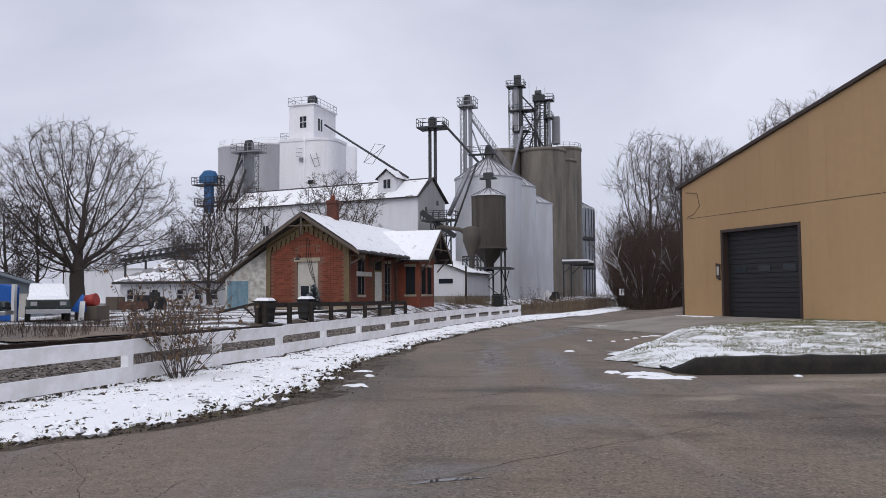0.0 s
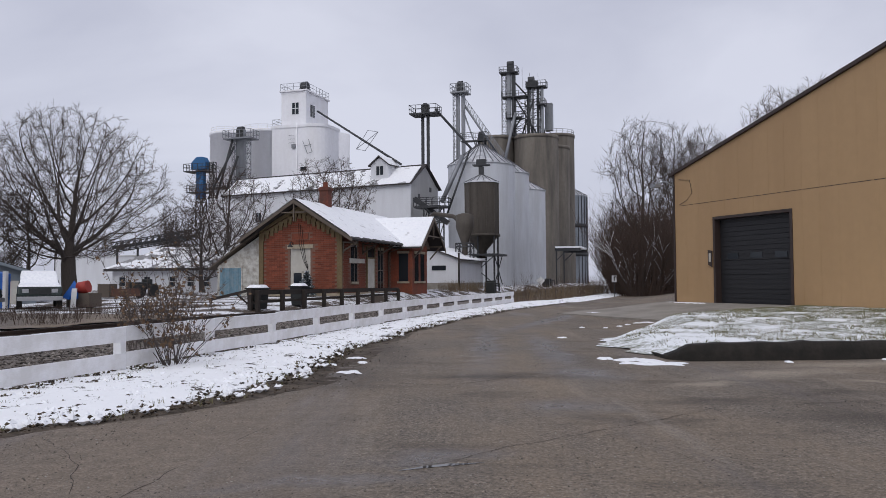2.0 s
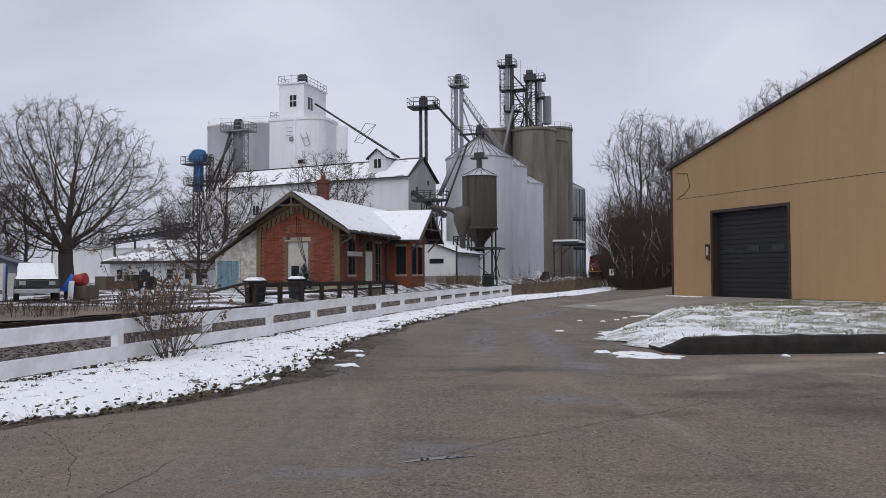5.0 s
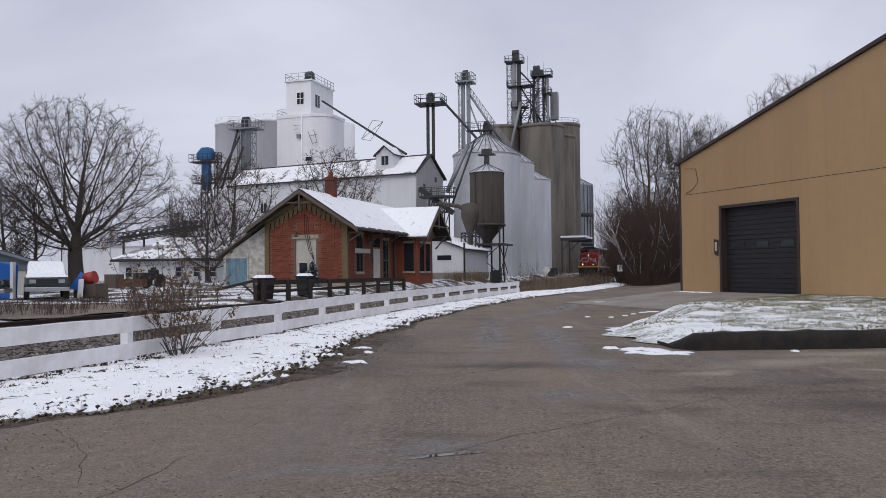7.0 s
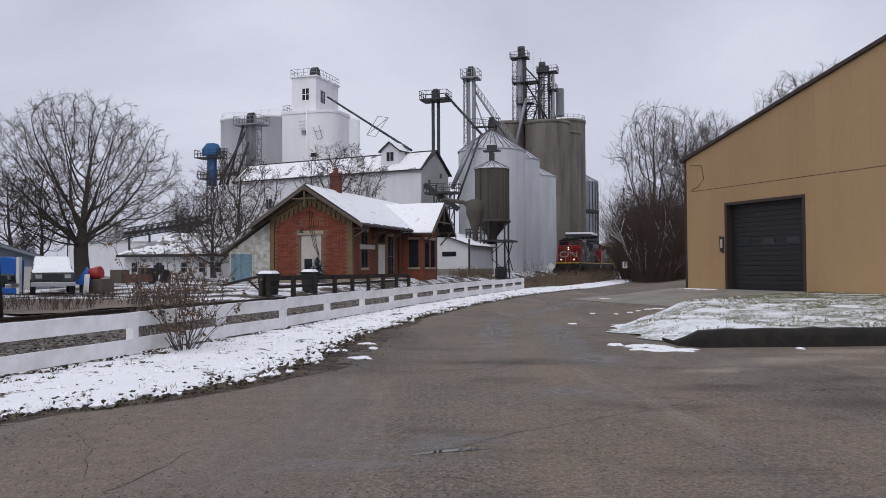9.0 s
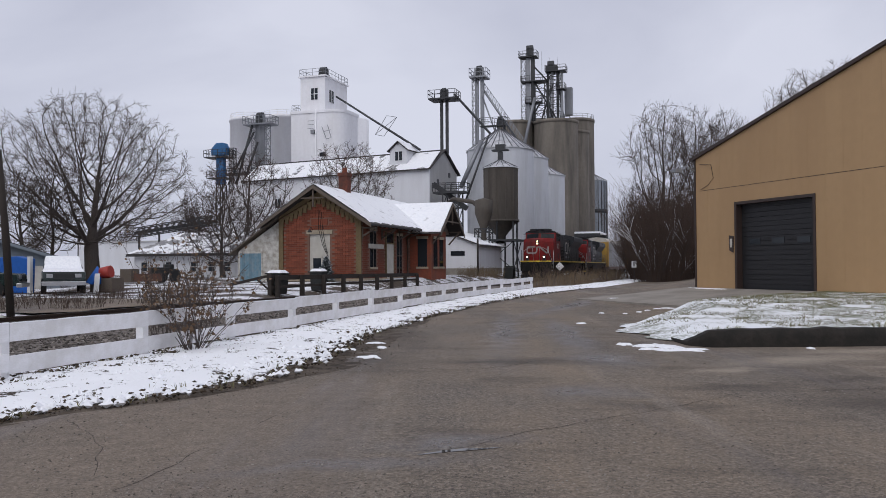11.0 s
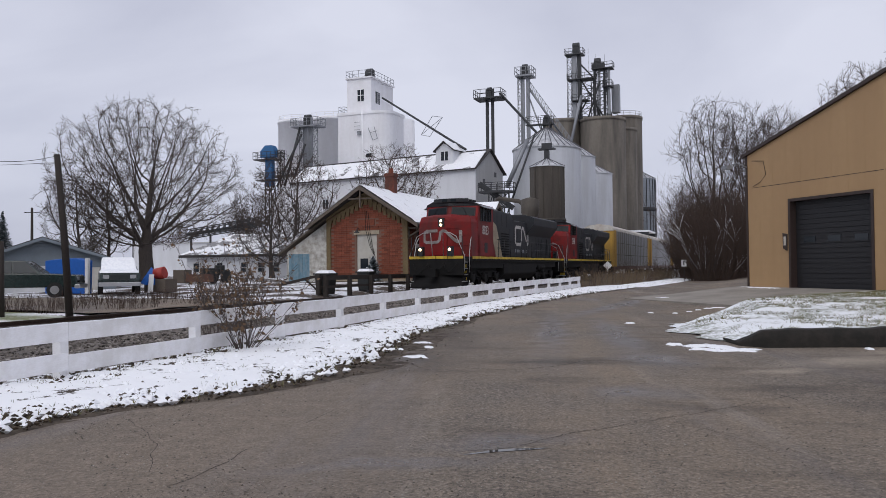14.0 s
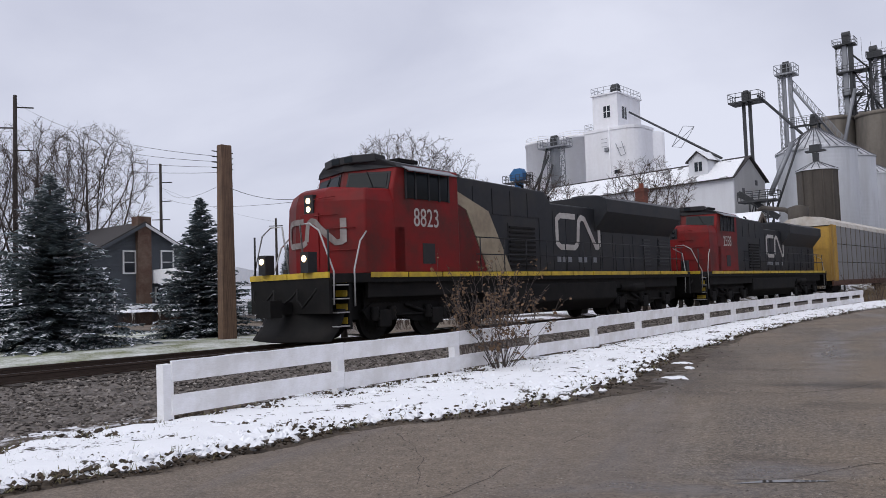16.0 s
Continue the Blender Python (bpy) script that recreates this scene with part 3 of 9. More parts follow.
# ---- the white board fence ----
def board_fence():
    fence = thing("board_fence", pose(0, 0, 0), "low white-painted two-board roadside fence with snow on top", "fence", kind="")
    ys_post, y = [7.6], 7.6
    spans = [2.9] * 40
    for s in spans:
        dx = fence_x(y + 1) - fence_x(y)
        y += s / math.hypot(1, dx)
        if y > 54.3:
            break
        ys_post.append(y)
    pts = [(fence_x(y), y) for y in ys_post]
    post = mesh_of("post", Shape().box(-0.07, 0.07, -0.07, 0.07, -0.15, 0.74))
    post.materials.append(MAT["white_paint"])
    for i, (x, y) in enumerate(pts):
        part("post", post, "white_paint", fence, m=pose(x - 0.09, y, 0, random.uniform(-1.5, 1.5), random.uniform(-1.5, 1.5), -15))
    for i, ((xa, ya), (xb, yb)) in enumerate(zip(pts, pts[1:])):
        d = math.hypot(xb - xa, yb - ya)
        turn = math.degrees(math.atan2(yb - ya, xb - xa))
        for z in (0.115, 0.54):
            s = Shape()
            sag = random.uniform(-0.015, 0.015)
            s.box(0.003, d - 0.003, -0.02, 0.02, 0.0, 0.24)
            m = pose(xa, ya, z + sag, 0, random.uniform(-0.35, 0.35), turn)
            b = part("board", s, "white_paint", fence, m=m)
            if z > 0.4:
                tops = [(d * k / 10, 0.246 + random.random() * 0.012) for k in range(11)]
                part("snow_cap", Shape().prism([(0, 0.241), (d, 0.241)] + tops[::-1], "y", -0.022, 0.024), "snow", b)
    return fence


board_fence()


# ---- the tan garage, its apron, lawn and kerb ----
def garage():
    ax, ay, bx, by = 11.07, 36.3, 15.62, 25.35
    d = math.hypot(bx - ax, by - ay)
    turn = math.degrees(math.atan2(by - ay, bx - ax))
    g = thing("metal_garage", pose(ax, ay, 0.5, 0, 0, turn), "tan metal-sided garage with a dark roll-up door", "building")
    span, eave, rise = 25.0, 5.85, 0.272
    ridge = eave + rise * span / 2
    d0, d1, dh = 2.62, 6.72, 3.62
    for name, pts in (("wall_panel", [(0, -0.6), (d0, -0.6), (d0, eave + rise * d0), (0, eave)]),
                      ("wall_panel", [(d0, dh), (d1, dh), (d1, eave + rise * d1), (d0, eave + rise * d0)]),
                      ("wall_panel", [(d1, -0.6), (span, -0.6), (span, eave), (span / 2, ridge), (d1, eave + rise * d1)])):
        part(name, Shape().prism(pts, "y", 0.0, 0.18), "tan_siding", g)
    seam = Shape()
    for i in range(12):
        x = 0.35 + i * 1.0
        seam.box(x, x + 0.93, -0.006, 0.0, 4.38, 4.40)
    part("siding_seam", seam, "brown_trim", g)
    ribs = Shape()
    for i in range(1, 31):
        x = i * 0.81
        z0 = dh + 0.1 if d0 - 0.05 < x < d1 + 0.05 else 0.06
        top = eave + rise * min(x, span - x) - 0.05
        ribs.box(x - 0.006, x + 0.006, -0.003, 0.001, z0, top)
    part("siding_ribs", ribs, "tan_siding", g)
    part("side_wall", Shape().box(-0.0, 0.18, 0.18, 30, -0.6, eave), "tan_siding", g)
    part("back_wall", Shape().prism([(0, 0), (span, 0), (span, eave), (span / 2, ridge), (0, eave)], "y", 30, 30.2), "tan_siding", g)
    part("far_side_wall", Shape().box(span - 0.18, span, 0.18, 30, 0, eave), "tan_siding", g)
    for a, b in (((-0.25, eave - 0.07), (span / 2, ridge + 0.01)), ((span / 2, ridge + 0.01), (span + 0.25, eave - 0.07))):
        (x0, z0), (x1, z1) = a, b
        part("roof_slope", Shape().prism([(x0, z0), (x1, z1), (x1, z1 + 0.14), (x0, z0 + 0.14)], "y", -0.12, 30.3), "brown_trim", g, "dark brown metal roof edge")
    part("corner_trim", Shape().box(-0.05, 0.06, -0.03, 0.10, 0, eave + 0.02), "brown_trim", g)
    jamb = Shape().box(d0 - 0.1, d0 + 0.02, -0.03, 0.35, 0, dh + 0.1).box(d1 - 0.02, d1 + 0.1, -0.03, 0.35, 0, dh + 0.1).box(d0 + 0.02, d1 - 0.02, -0.03, 0.35, dh - 0.02, dh + 0.1)
    part("door_frame", jamb, "brown_trim", g)
    door = part("overhead_door", Shape().box(d0, d1, 0.30, 0.34, 0.0, dh), "door_black", g, "dark sectional overhead door with a row of small windows")
    for k in range(6):
        z = k * dh / 6
        s = Shape()
        for a, b in ((0.015, 0.20), (0.22, 0.40), (0.42, dh / 6 - 0.015)):
            s.box(d0 + 0.03, d1 - 0.03, 0.27, 0.30, z + a, z + b)
        p = part("door_panel", s, "door_black", door)
    for x in (d0 + 0.45, d0 + 1.75, d0 + 3.05):
        part("door_window", Shape().box(x, x + 0.62, 0.255, 0.272, 1.88, 2.12), "window_dark", door, "small glazed door window")
        part("window_rim", Shape().box(x - 0.04, x + 0.66, 0.262, 0.276, 2.12, 2.16).box(x - 0.04, x + 0.66, 0.262, 0.276, 1.84, 1.88), "door_black", door)
    lamp = part("wall_lamp", Shape().tube([(0.05, -0.03, 5.35), (-0.05, -0.5, 5.55), (-0.12, -0.85, 5.42)], 0.03, 8), "steel", g, "small gooseneck floodlight")
    part("lamp_head", Shape().box(-0.32, 0.02, -1.1, -0.75, 5.26, 5.42), "steel", lamp)
    part("cable", Shape().tube([(0.35, -0.02, 5.6), (1.1, -0.03, 5.5), (1.25, -0.03, 4.9), (0.9, -0.03, 4.6), (0.4, -0.02, 4.45)], 0.012, 5), "brown_trim", g)
    sign = part("wall_sign", Shape().prism([(2.22, 1.65), (2.44, 1.55), (2.46, 2.25), (2.2, 2.3)], "y", -0.05, -0.01), "brown_trim", g, "small brown hanging sign plate")
    part("sign_face", Shape().box(2.27, 2.39, -0.058, -0.05, 1.78, 2.15), "board_white", sign)
    return g


garage()


LAWN_LEFT = [(14.45, 4.7), (16.2, 4.0), (18.0, 3.75), (20.1, 4.3), (20.8, 5.6), (22.4, 6.0), (24.2, 6.2), (26.2, 8.6), (28.2, 11.0), (29.6, 13.0), (30.2, 13.5)]


def lawn_left(y):
    for (ya, xa), (yb, xb) in zip(LAWN_LEFT, LAWN_LEFT[1:]):
        if ya <= y <= yb:
            return xa + (xb - xa) * (y - ya) / (yb - ya)
    return LAWN_LEFT[-1][1]


def lawn_z(x, y):
    inner = smooth(0.0, 0.9 + 0.4 * smooth(14.5, 16.0, y), x - lawn_left(y))
    return 0.03 + (0.25 + 0.22 * smooth(17, 27, y)) * inner


def lawn():
    """The raised snowy lawn before the garage, held by a dark kerb."""
    v, f = [], []
    m, n = 90, 50
    for j in range(m + 1):
        y0 = 14.5 + (30.2 - 14.5) * j / m
        xa = lawn_left(y0) + (0.45 * noise.noise((y0 * 1.1, 1.2, 0)) + 0.2 * noise.noise((y0 * 4, 1.2, 0))) * min(1, j / 6)
        xb = max(xa + 0.3, 15.55 + (25.35 - y0) * 0.4155)
        for i in range(n + 1):
            q = i / n
            x = xa + (xb - xa) * q ** 1.25
            y = y0 + 0.06 * max(0, min(x, 9) - 4.5) * (1 - j / m)
            z = lawn_z(x, y0) + (0.035 * noise.noise((x * 1.5, y * 1.5, 0)) + 0.02 * noise.noise((x * 5, y * 5, 0))) * (0 if i == 0 else 1)
            v.append((x, y, max(z, road_z(x, y) + (0.022 if i else 0.0))))
    f = [(j * (n + 1) + i, j * (n + 1) + i + 1, (j + 1) * (n + 1) + i + 1, (j + 1) * (n + 1) + i) for j in range(m) for i in range(n)]
    solid("lawn", Shape().add(v, f, True), "lawn", Matrix(), "raised grass lawn under thin snow", "lawn", kind="structure")
    kerb = Shape()
    top, bot = [], []
    pts = [(4.3, 15.6), (4.32, 14.9), (4.65, 14.45), (6.8, 14.52), (8.9, 14.75), (14, 15.2), (24, 15.9), (42, 17)]
    v, f = [], []
    seg = []
    for (xa, ya), (xb, yb) in zip(pts, pts[1:]):
        m = max(2, int(math.hypot(xb - xa, yb - ya) / 0.25))
        seg += [(xa + (xb - xa) * i / m, ya + (yb - ya) * i / m) for i in range(m)]
    for x, y in seg:
        j = 0.035 * noise.noise((x * 3, y * 3, 5))
        h = 0.33 * smooth(4.1, 4.8, x)
        for dy, z in ((-0.03 + j, -0.05), (-0.02 + j, h * 0.55 + j), (0.02 + j, h + j), (0.22, h + 0.015 + j), (0.24, -0.05)):
            v.append((x, y + dy - 0.05, z))
    f = [(a * 5 + i, a * 5 + i + 1, a * 5 + 6 + i, a * 5 + 5 + i) for a in range(len(seg) - 1) for i in range(4)]
    solid("kerb", Shape().add(v, f, True), "kerb", Matrix(), "dark weathered kerb holding up the lawn", "kerb", kind="structure")
    # concrete apron before the door
    s = Shape()
    ax, ay, bx, by = 11.07, 36.3, 15.62, 25.35
    ux, uy = (bx - ax) / 11.86, (by - ay) / 11.86
    nx, ny = uy, -ux
    v = []
    for k in range(10):
        for i in range(-1, 14):
            a, b = -0.6 + min(max(i, 0), 12) * 0.66, 6.0 * min(k, 8) / 8
            x, y = ax + ux * a + nx * b, ay + uy * a + ny * b
            edge = k == 9 or i in (-1, 13)
            v.append((x, y, road_z(x, y) - 0.05 if edge else max(road_z(x, y) + 0.03, 0.505 - 0.42 * (k / 8) ** 0.8)))
    s.add(v, [(k * 15 + i, k * 15 + i + 1, (k + 1) * 15 + i + 1, (k + 1) * 15 + i) for k in range(9) for i in range(14)], False)
    solid("apron", s, "concrete", Matrix(), "stained concrete apron before the garage door", "pavement", kind="structure")


lawn()


# ---- the grain elevator ----
def silo(name, u, v, r, top, peak, mat, label, roof=None, n=40, ribs=24, base=0.0, lip=True, cat="silo", group=""):
    s = thing(name, place(u, v), label, cat, group)
    gz = s.matrix_basis.translation.z
    h = top - gz
    part("shell", Shape().lathe([(r, -0.3), (r, h)], n), mat, s)
    if peak > top:
        part("roof", Shape().lathe([(r + 0.12, h - 0.05), (r + 0.12, h + 0.05), (0.5, peak - gz), (0.0, peak - gz)], n), roof or "bin_roof", s, "cone roof dusted with snow")
        rb = Shape()
        for k in range(ribs):
            a = 6.28318 * k / ribs
            rb.beam((math.cos(a) * (r + 0.12), math.sin(a) * (r + 0.12), h + 0.06), (math.cos(a) * 0.5, math.sin(a) * 0.5, peak - gz + 0.01), 0.09)
        part("roof_ribs", rb, "rib_dark", s)
    else:
        part("roof", Shape().disc(r, h - 0.02, n), "grey_concrete" if mat == "grey_concrete" else "bin_roof", s)
        part("rim", Shape().lathe([(r + 0.06, h - 0.5), (r + 0.12, h - 0.5), (r + 0.12, h + 0.08), (r - 0.1, h + 0.08)], n), mat, s)
    return s


def rail_ring(shape, r, z, n=24, height=1.0, arc=(0, 360)):
    pts = [(r * math.cos(radians(arc[0] + (arc[1] - arc[0]) * k / n)), r * math.sin(radians(arc[0] + (arc[1] - arc[0]) * k / n))) for k in range(n + 1)]
    for a, b in zip(pts, pts[1:]):
        shape.beam((*a, z + height), (*b, z + height), 0.06)
        shape.beam((*a, z + height / 2), (*b, z + height / 2), 0.05)
        shape.beam((*a, z), (*a, z + height), 0.06)
    return shape


def lattice(shape, w, z0, z1, bay=1.6, bar=0.08, x=0.0, y=0.0):
    """A square lattice mast."""
    c = [(x - w / 2, y - w / 2), (x + w / 2, y - w / 2), (x + w / 2, y + w / 2), (x - w / 2, y + w / 2)]
    for p in c:
        shape.beam((*p, z0), (*p, z1), bar * 1.3)
    k, z = 0, z0
    while z < z1 - 0.2:
        zz = min(z + bay, z1)
        for a, b in zip(c, c[1:] + c[:1]):
            shape.beam((*a, zz), (*b, zz), bar)
            shape.beam((*(a if k % 2 else b), z), (*(b if k % 2 else a), zz), bar * 0.8)
        z, k = zz, k + 1
    return shape


def bins():
    silo("grain_bin", 84.8, -9.15, 4.25, 16.1, 18.9, "bin_white", "large white-painted ribbed grain bin with a snowy cone roof", ribs=32, group="row of grain bins", cat="grain bin")
    silo("grain_bin", 97.0, -8.8, 3.4, 16.6, 18.8, "bin_white", "white-painted ribbed grain bin with a snowy cone roof", group="row of grain bins", cat="grain bin")
    silo("grain_bin", 108.0, -8.35, 3.4, 15.4, 17.2, "bin_white", "shorter white-painted ribbed grain bin with a snowy cone roof", group="row of grain bins", cat="grain bin")
    for u, v, r, top in ((133, -18.4, 3.5, 28.6), (133, -10.75, 4.1, 28.3), (139.4, -16.0, 3.35, 28.3), (139.2, -8.6, 3.1, 27.3), (146.0, -9.0, 3.6, 30.7), (146, -15.5, 3.6, 30.9)):
        silo("concrete_silo", u, v, r, top, 0, "grey_concrete", "tall stained brown-grey concrete grain silo", group="concrete silos", cat="silo")
    st = silo("steel_bin", 154.6, -7.0, 3.0, 19.3, 20.8, "galv", "dark galvanised steel bin with vertical stiffeners", cat="grain bin")
    for k in range(24):
        a = 6.28318 * k / 24
        part("stiffener", Shape().box(3.06 * math.cos(a) - 0.06, 3.06 * math.cos(a) + 0.06, 3.06 * math.sin(a) - 0.06, 3.06 * math.sin(a) + 0.06, 0, 18), "steel_dark", st)
    for z in (5.5, 11.5):
        part("wind_ring", Shape().lathe([(3.1, z), (3.2, z), (3.2, z + 0.8), (3.1, z + 0.8)], 32), "steel_dark", st)
    s = rail_ring(Shape(), 3.5, 0, 18, 0.9)
    m = place(146.0, -9.0, 30.75)
    solid("silo_railing", s, "steel", m, "thin pipe railing round the silo top", "railing")


bins()


def annex():
    g = thing("grain_annex", place(77.3, -16.1, turn=-9), "long white ribbed-metal grain annex with a snowy gable roof", "building")
    gz = g.matrix_basis.translation.z
    e, rg, dep, ln = 13.5 - gz, 16.1 - gz, 7.4, 29.0
    part("front_wall", Shape().box(-ln, 0, 0, 0.2, 0, e), "white_metal", g)
    part("back_wall", Shape().box(-ln, 0, dep - 0.2, dep, 0, e), "white_metal", g)
    for x in (-0.2, -ln):
        part("gable_wall", Shape().prism([(0.2, 0), (dep - 0.2, 0), (dep - 0.2, e), (dep / 2, rg - 0.05), (0.2, e)], "x", x, x + 0.2), "grey_metal", g, "grey metal gable wall")
    for sgn, y0 in ((1, -0.45), (-1, dep + 0.45)):
        zz = e - 0.25
        s = Shape().prism([(y0, zz), (dep / 2, rg), (dep / 2, rg + 0.12), (y0, zz + 0.12)], "x", -ln - 0.3, 0.35)
        r = part("roof_slope", s, "shingle", g, "dark roof slope")
        s2 = Shape().prism([(y0 + sgn * 0.1, zz + 0.15), (dep / 2 - sgn * 1.1, rg - 0.32), (dep / 2 - sgn * 1.1, rg - 0.23), (y0 + sgn * 0.1, zz + 0.22)], "x", -ln, 0.1)
        part("snow_cover", s2, "annex_snow", r)
    for x, z in ((-12.6, 9.2), (-16.6, 8.0), (-23.6, 8.6)):
        w = part("window", Shape().box(x, x + 0.9, -0.05, 0.0, z, z + 1.3), "window_dark", g)
        part("sash", Shape().box(x + 0.42, x + 0.48, -0.07, -0.05, z, z + 1.3).box(x - 0.08, x + 0.98, -0.07, -0.05, z + 1.3, z + 1.4).box(x - 0.08, x + 0.98, -0.07, -0.05, z - 0.1, z), "white_metal", w)
    for y, z in ((1.9, 10.8), (4.4, 9.4), (5.0, 11.9)):
        part("wall_vent", Shape().box(0.0, 0.05, y, y + 0.5, z, z + 0.6), "rib_dark", g)
    # low lean-to at the far left end
    part("end_bay", Shape().prism([(-ln - 4.5, 0), (-ln, 0), (-ln, e - 0.3), (-ln - 1.5, e - 0.3), (-ln - 4.5, e - 2.6)], "y", 0.6, dep - 0.4), "white_metal", g)
    # dormer head house
    c = part("dormer", Shape().prism([(-4.3, 0), (-1.8, 0), (-1.8, 2.1), (-3.05, 3.0), (-4.3, 2.1)], "y", 0.7, 4.6), "white_metal", g, "small gabled roof dormer", m=pose(-1.7, 0, e + 0.55))
    for a, b in (((-4.55, 1.85), (-3.05, 3.03)), ((-1.55, 1.85), (-3.05, 3.03))):
        part("dormer_roof", Shape().prism([a, b, (b[0], b[1] + 0.14), (a[0], a[1] + 0.14)], "y", 0.4, 4.8), "shingle", c)
        part("dormer_snow", Shape().prism([(a[0], a[1] + 0.145), (b[0], b[1] + 0.145), (b[0], b[1] + 0.24), (a[0], a[1] + 0.2)], "y", 0.5, 4.8), "roof_snow", c)
    for x in (-3.5, -2.95):
        part("dormer_window", Shape().box(x, x + 0.42, 0.65, 0.7, 0.75, 1.85), "window_dark", c)
    return g


annex()


def white_tower():
    g = thing("white_elevator_tower", place(97.5, -41.0), "tall white-painted concrete grain elevator with a head house", "building")
    gz = g.matrix_basis.translation.z
    h = 26.0 - gz
    out = [(-5.3, 0), (1.3, 0)] + [(1.3 + 2.3 * math.sin(radians(a)), 2.3 - 2.3 * math.cos(radians(a))) for a in range(15, 91, 15)] + [(3.6, 5.9), (-5.3, 9.0)]
    part("work_house", Shape().prism(out, "z", -0.3, h), "white_concrete", g)
    cap = [(x * 1.03, y * 1.02 - 0.12) for x, y in out]
    part("parapet", Shape().prism(cap, "z", h - 0.35, h + 0.12), "white_concrete", g)
    part("side_tank", Shape().lathe([(2.9, -0.3), (2.9, h - 0.4), (0.1, h - 0.3)], 40, 1.5, 7.6), "white_concrete", g)
    x0, x1, y0, y1 = -4.0, 0.3, 0.7, 8.6
    hz = 31.5 - gz
    hh = part("head_house", Shape().box(x0, x1, y0, y1, h, hz), "white_concrete", g, "white square head house")
    part("cornice", Shape().box(x0 - 0.25, x1 + 0.25, y0 - 0.25, y1 + 0.25, hz, hz + 0.22), "white_concrete", hh)
    part("handrail", railing(Shape(), x0 - 0.1, x1 + 0.1, y0 - 0.1, y1 + 0.1, hz + 0.2, 1.1, 1.1), "steel", hh)
    part("roof_pulley", Shape().wheel(-1.5, -0.6, 3.0, hz + 1.2, 0.85).box(-1.7, -0.4, 2.3, 3.7, hz + 0.2, hz + 0.9), "steel_dark", hh)
    for a in ((-2.0, 2.8),):
        w = part("window", Shape().box(-2.1, -1.0, y0 - 0.06, y0, h + 1.9, h + 3.7), "window_dark", hh)
        part("sash", Shape().box(-1.6, -1.5, y0 - 0.09, y0 - 0.06, h + 1.9, h + 3.7).box(-2.2, -0.9, y0 - 0.09, y0 - 0.06, h + 2.75, h + 2.85).box(-2.2, -0.9, y0 - 0.1, y0 - 0.05, h + 3.7, h + 3.85), "white_concrete", w)
    w = part("window", Shape().box(x1, x1 + 0.06, 2.2, 3.6, h + 1.7, h + 3.6), "window_dark", hh)
    part("sash", Shape().box(x1 + 0.06, x1 + 0.09, 2.85, 2.95, h + 1.7, h + 3.6).box(x1 + 0.05, x1 + 0.1, 2.1, 3.7, h + 3.6, h + 3.75), "white_concrete", w)
    part("small_window", Shape().box(-0.3, 0.6, -0.05, 0.0, h - 7.2, h - 6.6), "window_dark", g)
    part("roof_rail", railing(Shape(), -5.2, -4.1, 0.1, 7.0, h + 0.1, 1.0, 1.4), "steel", g)
    for a, b in (((0.2, 2.6), (1.0, 4.6)), ((1.0, 4.6), (1.8, 4.4)), ((0.5, 3.4), (1.7, 3.2)), ((1.2, 2.4), (1.8, 4.4))):
        part("wall_brace", Shape().beam((a[0], -0.25, h - a[1]), (b[0], -0.25, h - b[1]), 0.07), "steel", g, "bent steel bracing on the wall")
    for z in (1.6, 2.2, 2.8):
        part("wall_rung", Shape().beam((-2.2, -0.3, h - z), (-1.2, -0.3, h - z), 0.06), "steel", g)
    part("wall_box", Shape().box(-1.7, -1.1, -0.35, -0.05, h - 3.6, h - 3.0), "steel", g)
    part("downpipe", Shape().tube([(-0.9, -0.12, 2), (-0.9, -0.12, h + 0.2)], 0.12, 8), "white_concrete", g)
    for x in (-14.0, -7.9):
        t = part("stave_tank", Shape().lathe([(3.3, -0.3), (3.3, h - 0.75), (3.4, h - 0.75), (3.4, h - 0.25), (0.1, h)], 48), "white_concrete", g, "white banded stave tank", m=pose(x, 2.2, 0))
        part("tank_rail", rail_ring(Shape(), 3.2, h - 0.25, 14, 0.7), "white_concrete", t)
    part("catwalk", Shape().box(-13.5, -4.7, 1.8, 2.9, h - 0.3, h - 0.15), "steel", g)
    # long grain spout down to the annex
    sp = Shape().tube([(1.2, 2.9, h + 2.6), (22.7, -17.5, 16.2 - gz)], 0.15, 8)
    part("grain_spout", sp, "steel_dark", g, "long sloping steel grain spout")
    fr = Shape()
    cx, cy, cz = 15.0, -10.2, 16.2 - gz + (h + 2.6 - 16.2 + gz) * 0.37
    for a, b in (((-1.5, -1.0), (0.2, 1.5)), ((0.2, 1.5), (1.7, 1.2)), ((1.7, 1.2), (-0.2, -1.3)), ((-0.2, -1.3), (-1.5, -1.0)), ((-1.5, -1.0), (1.7, 1.2))):
        fr.beam((cx + a[0], cy, cz + a[1]), (cx + b[0], cy, cz + b[1]), 0.06)
    part("spout_frame", fr, "steel", g)
    return g


white_tower()


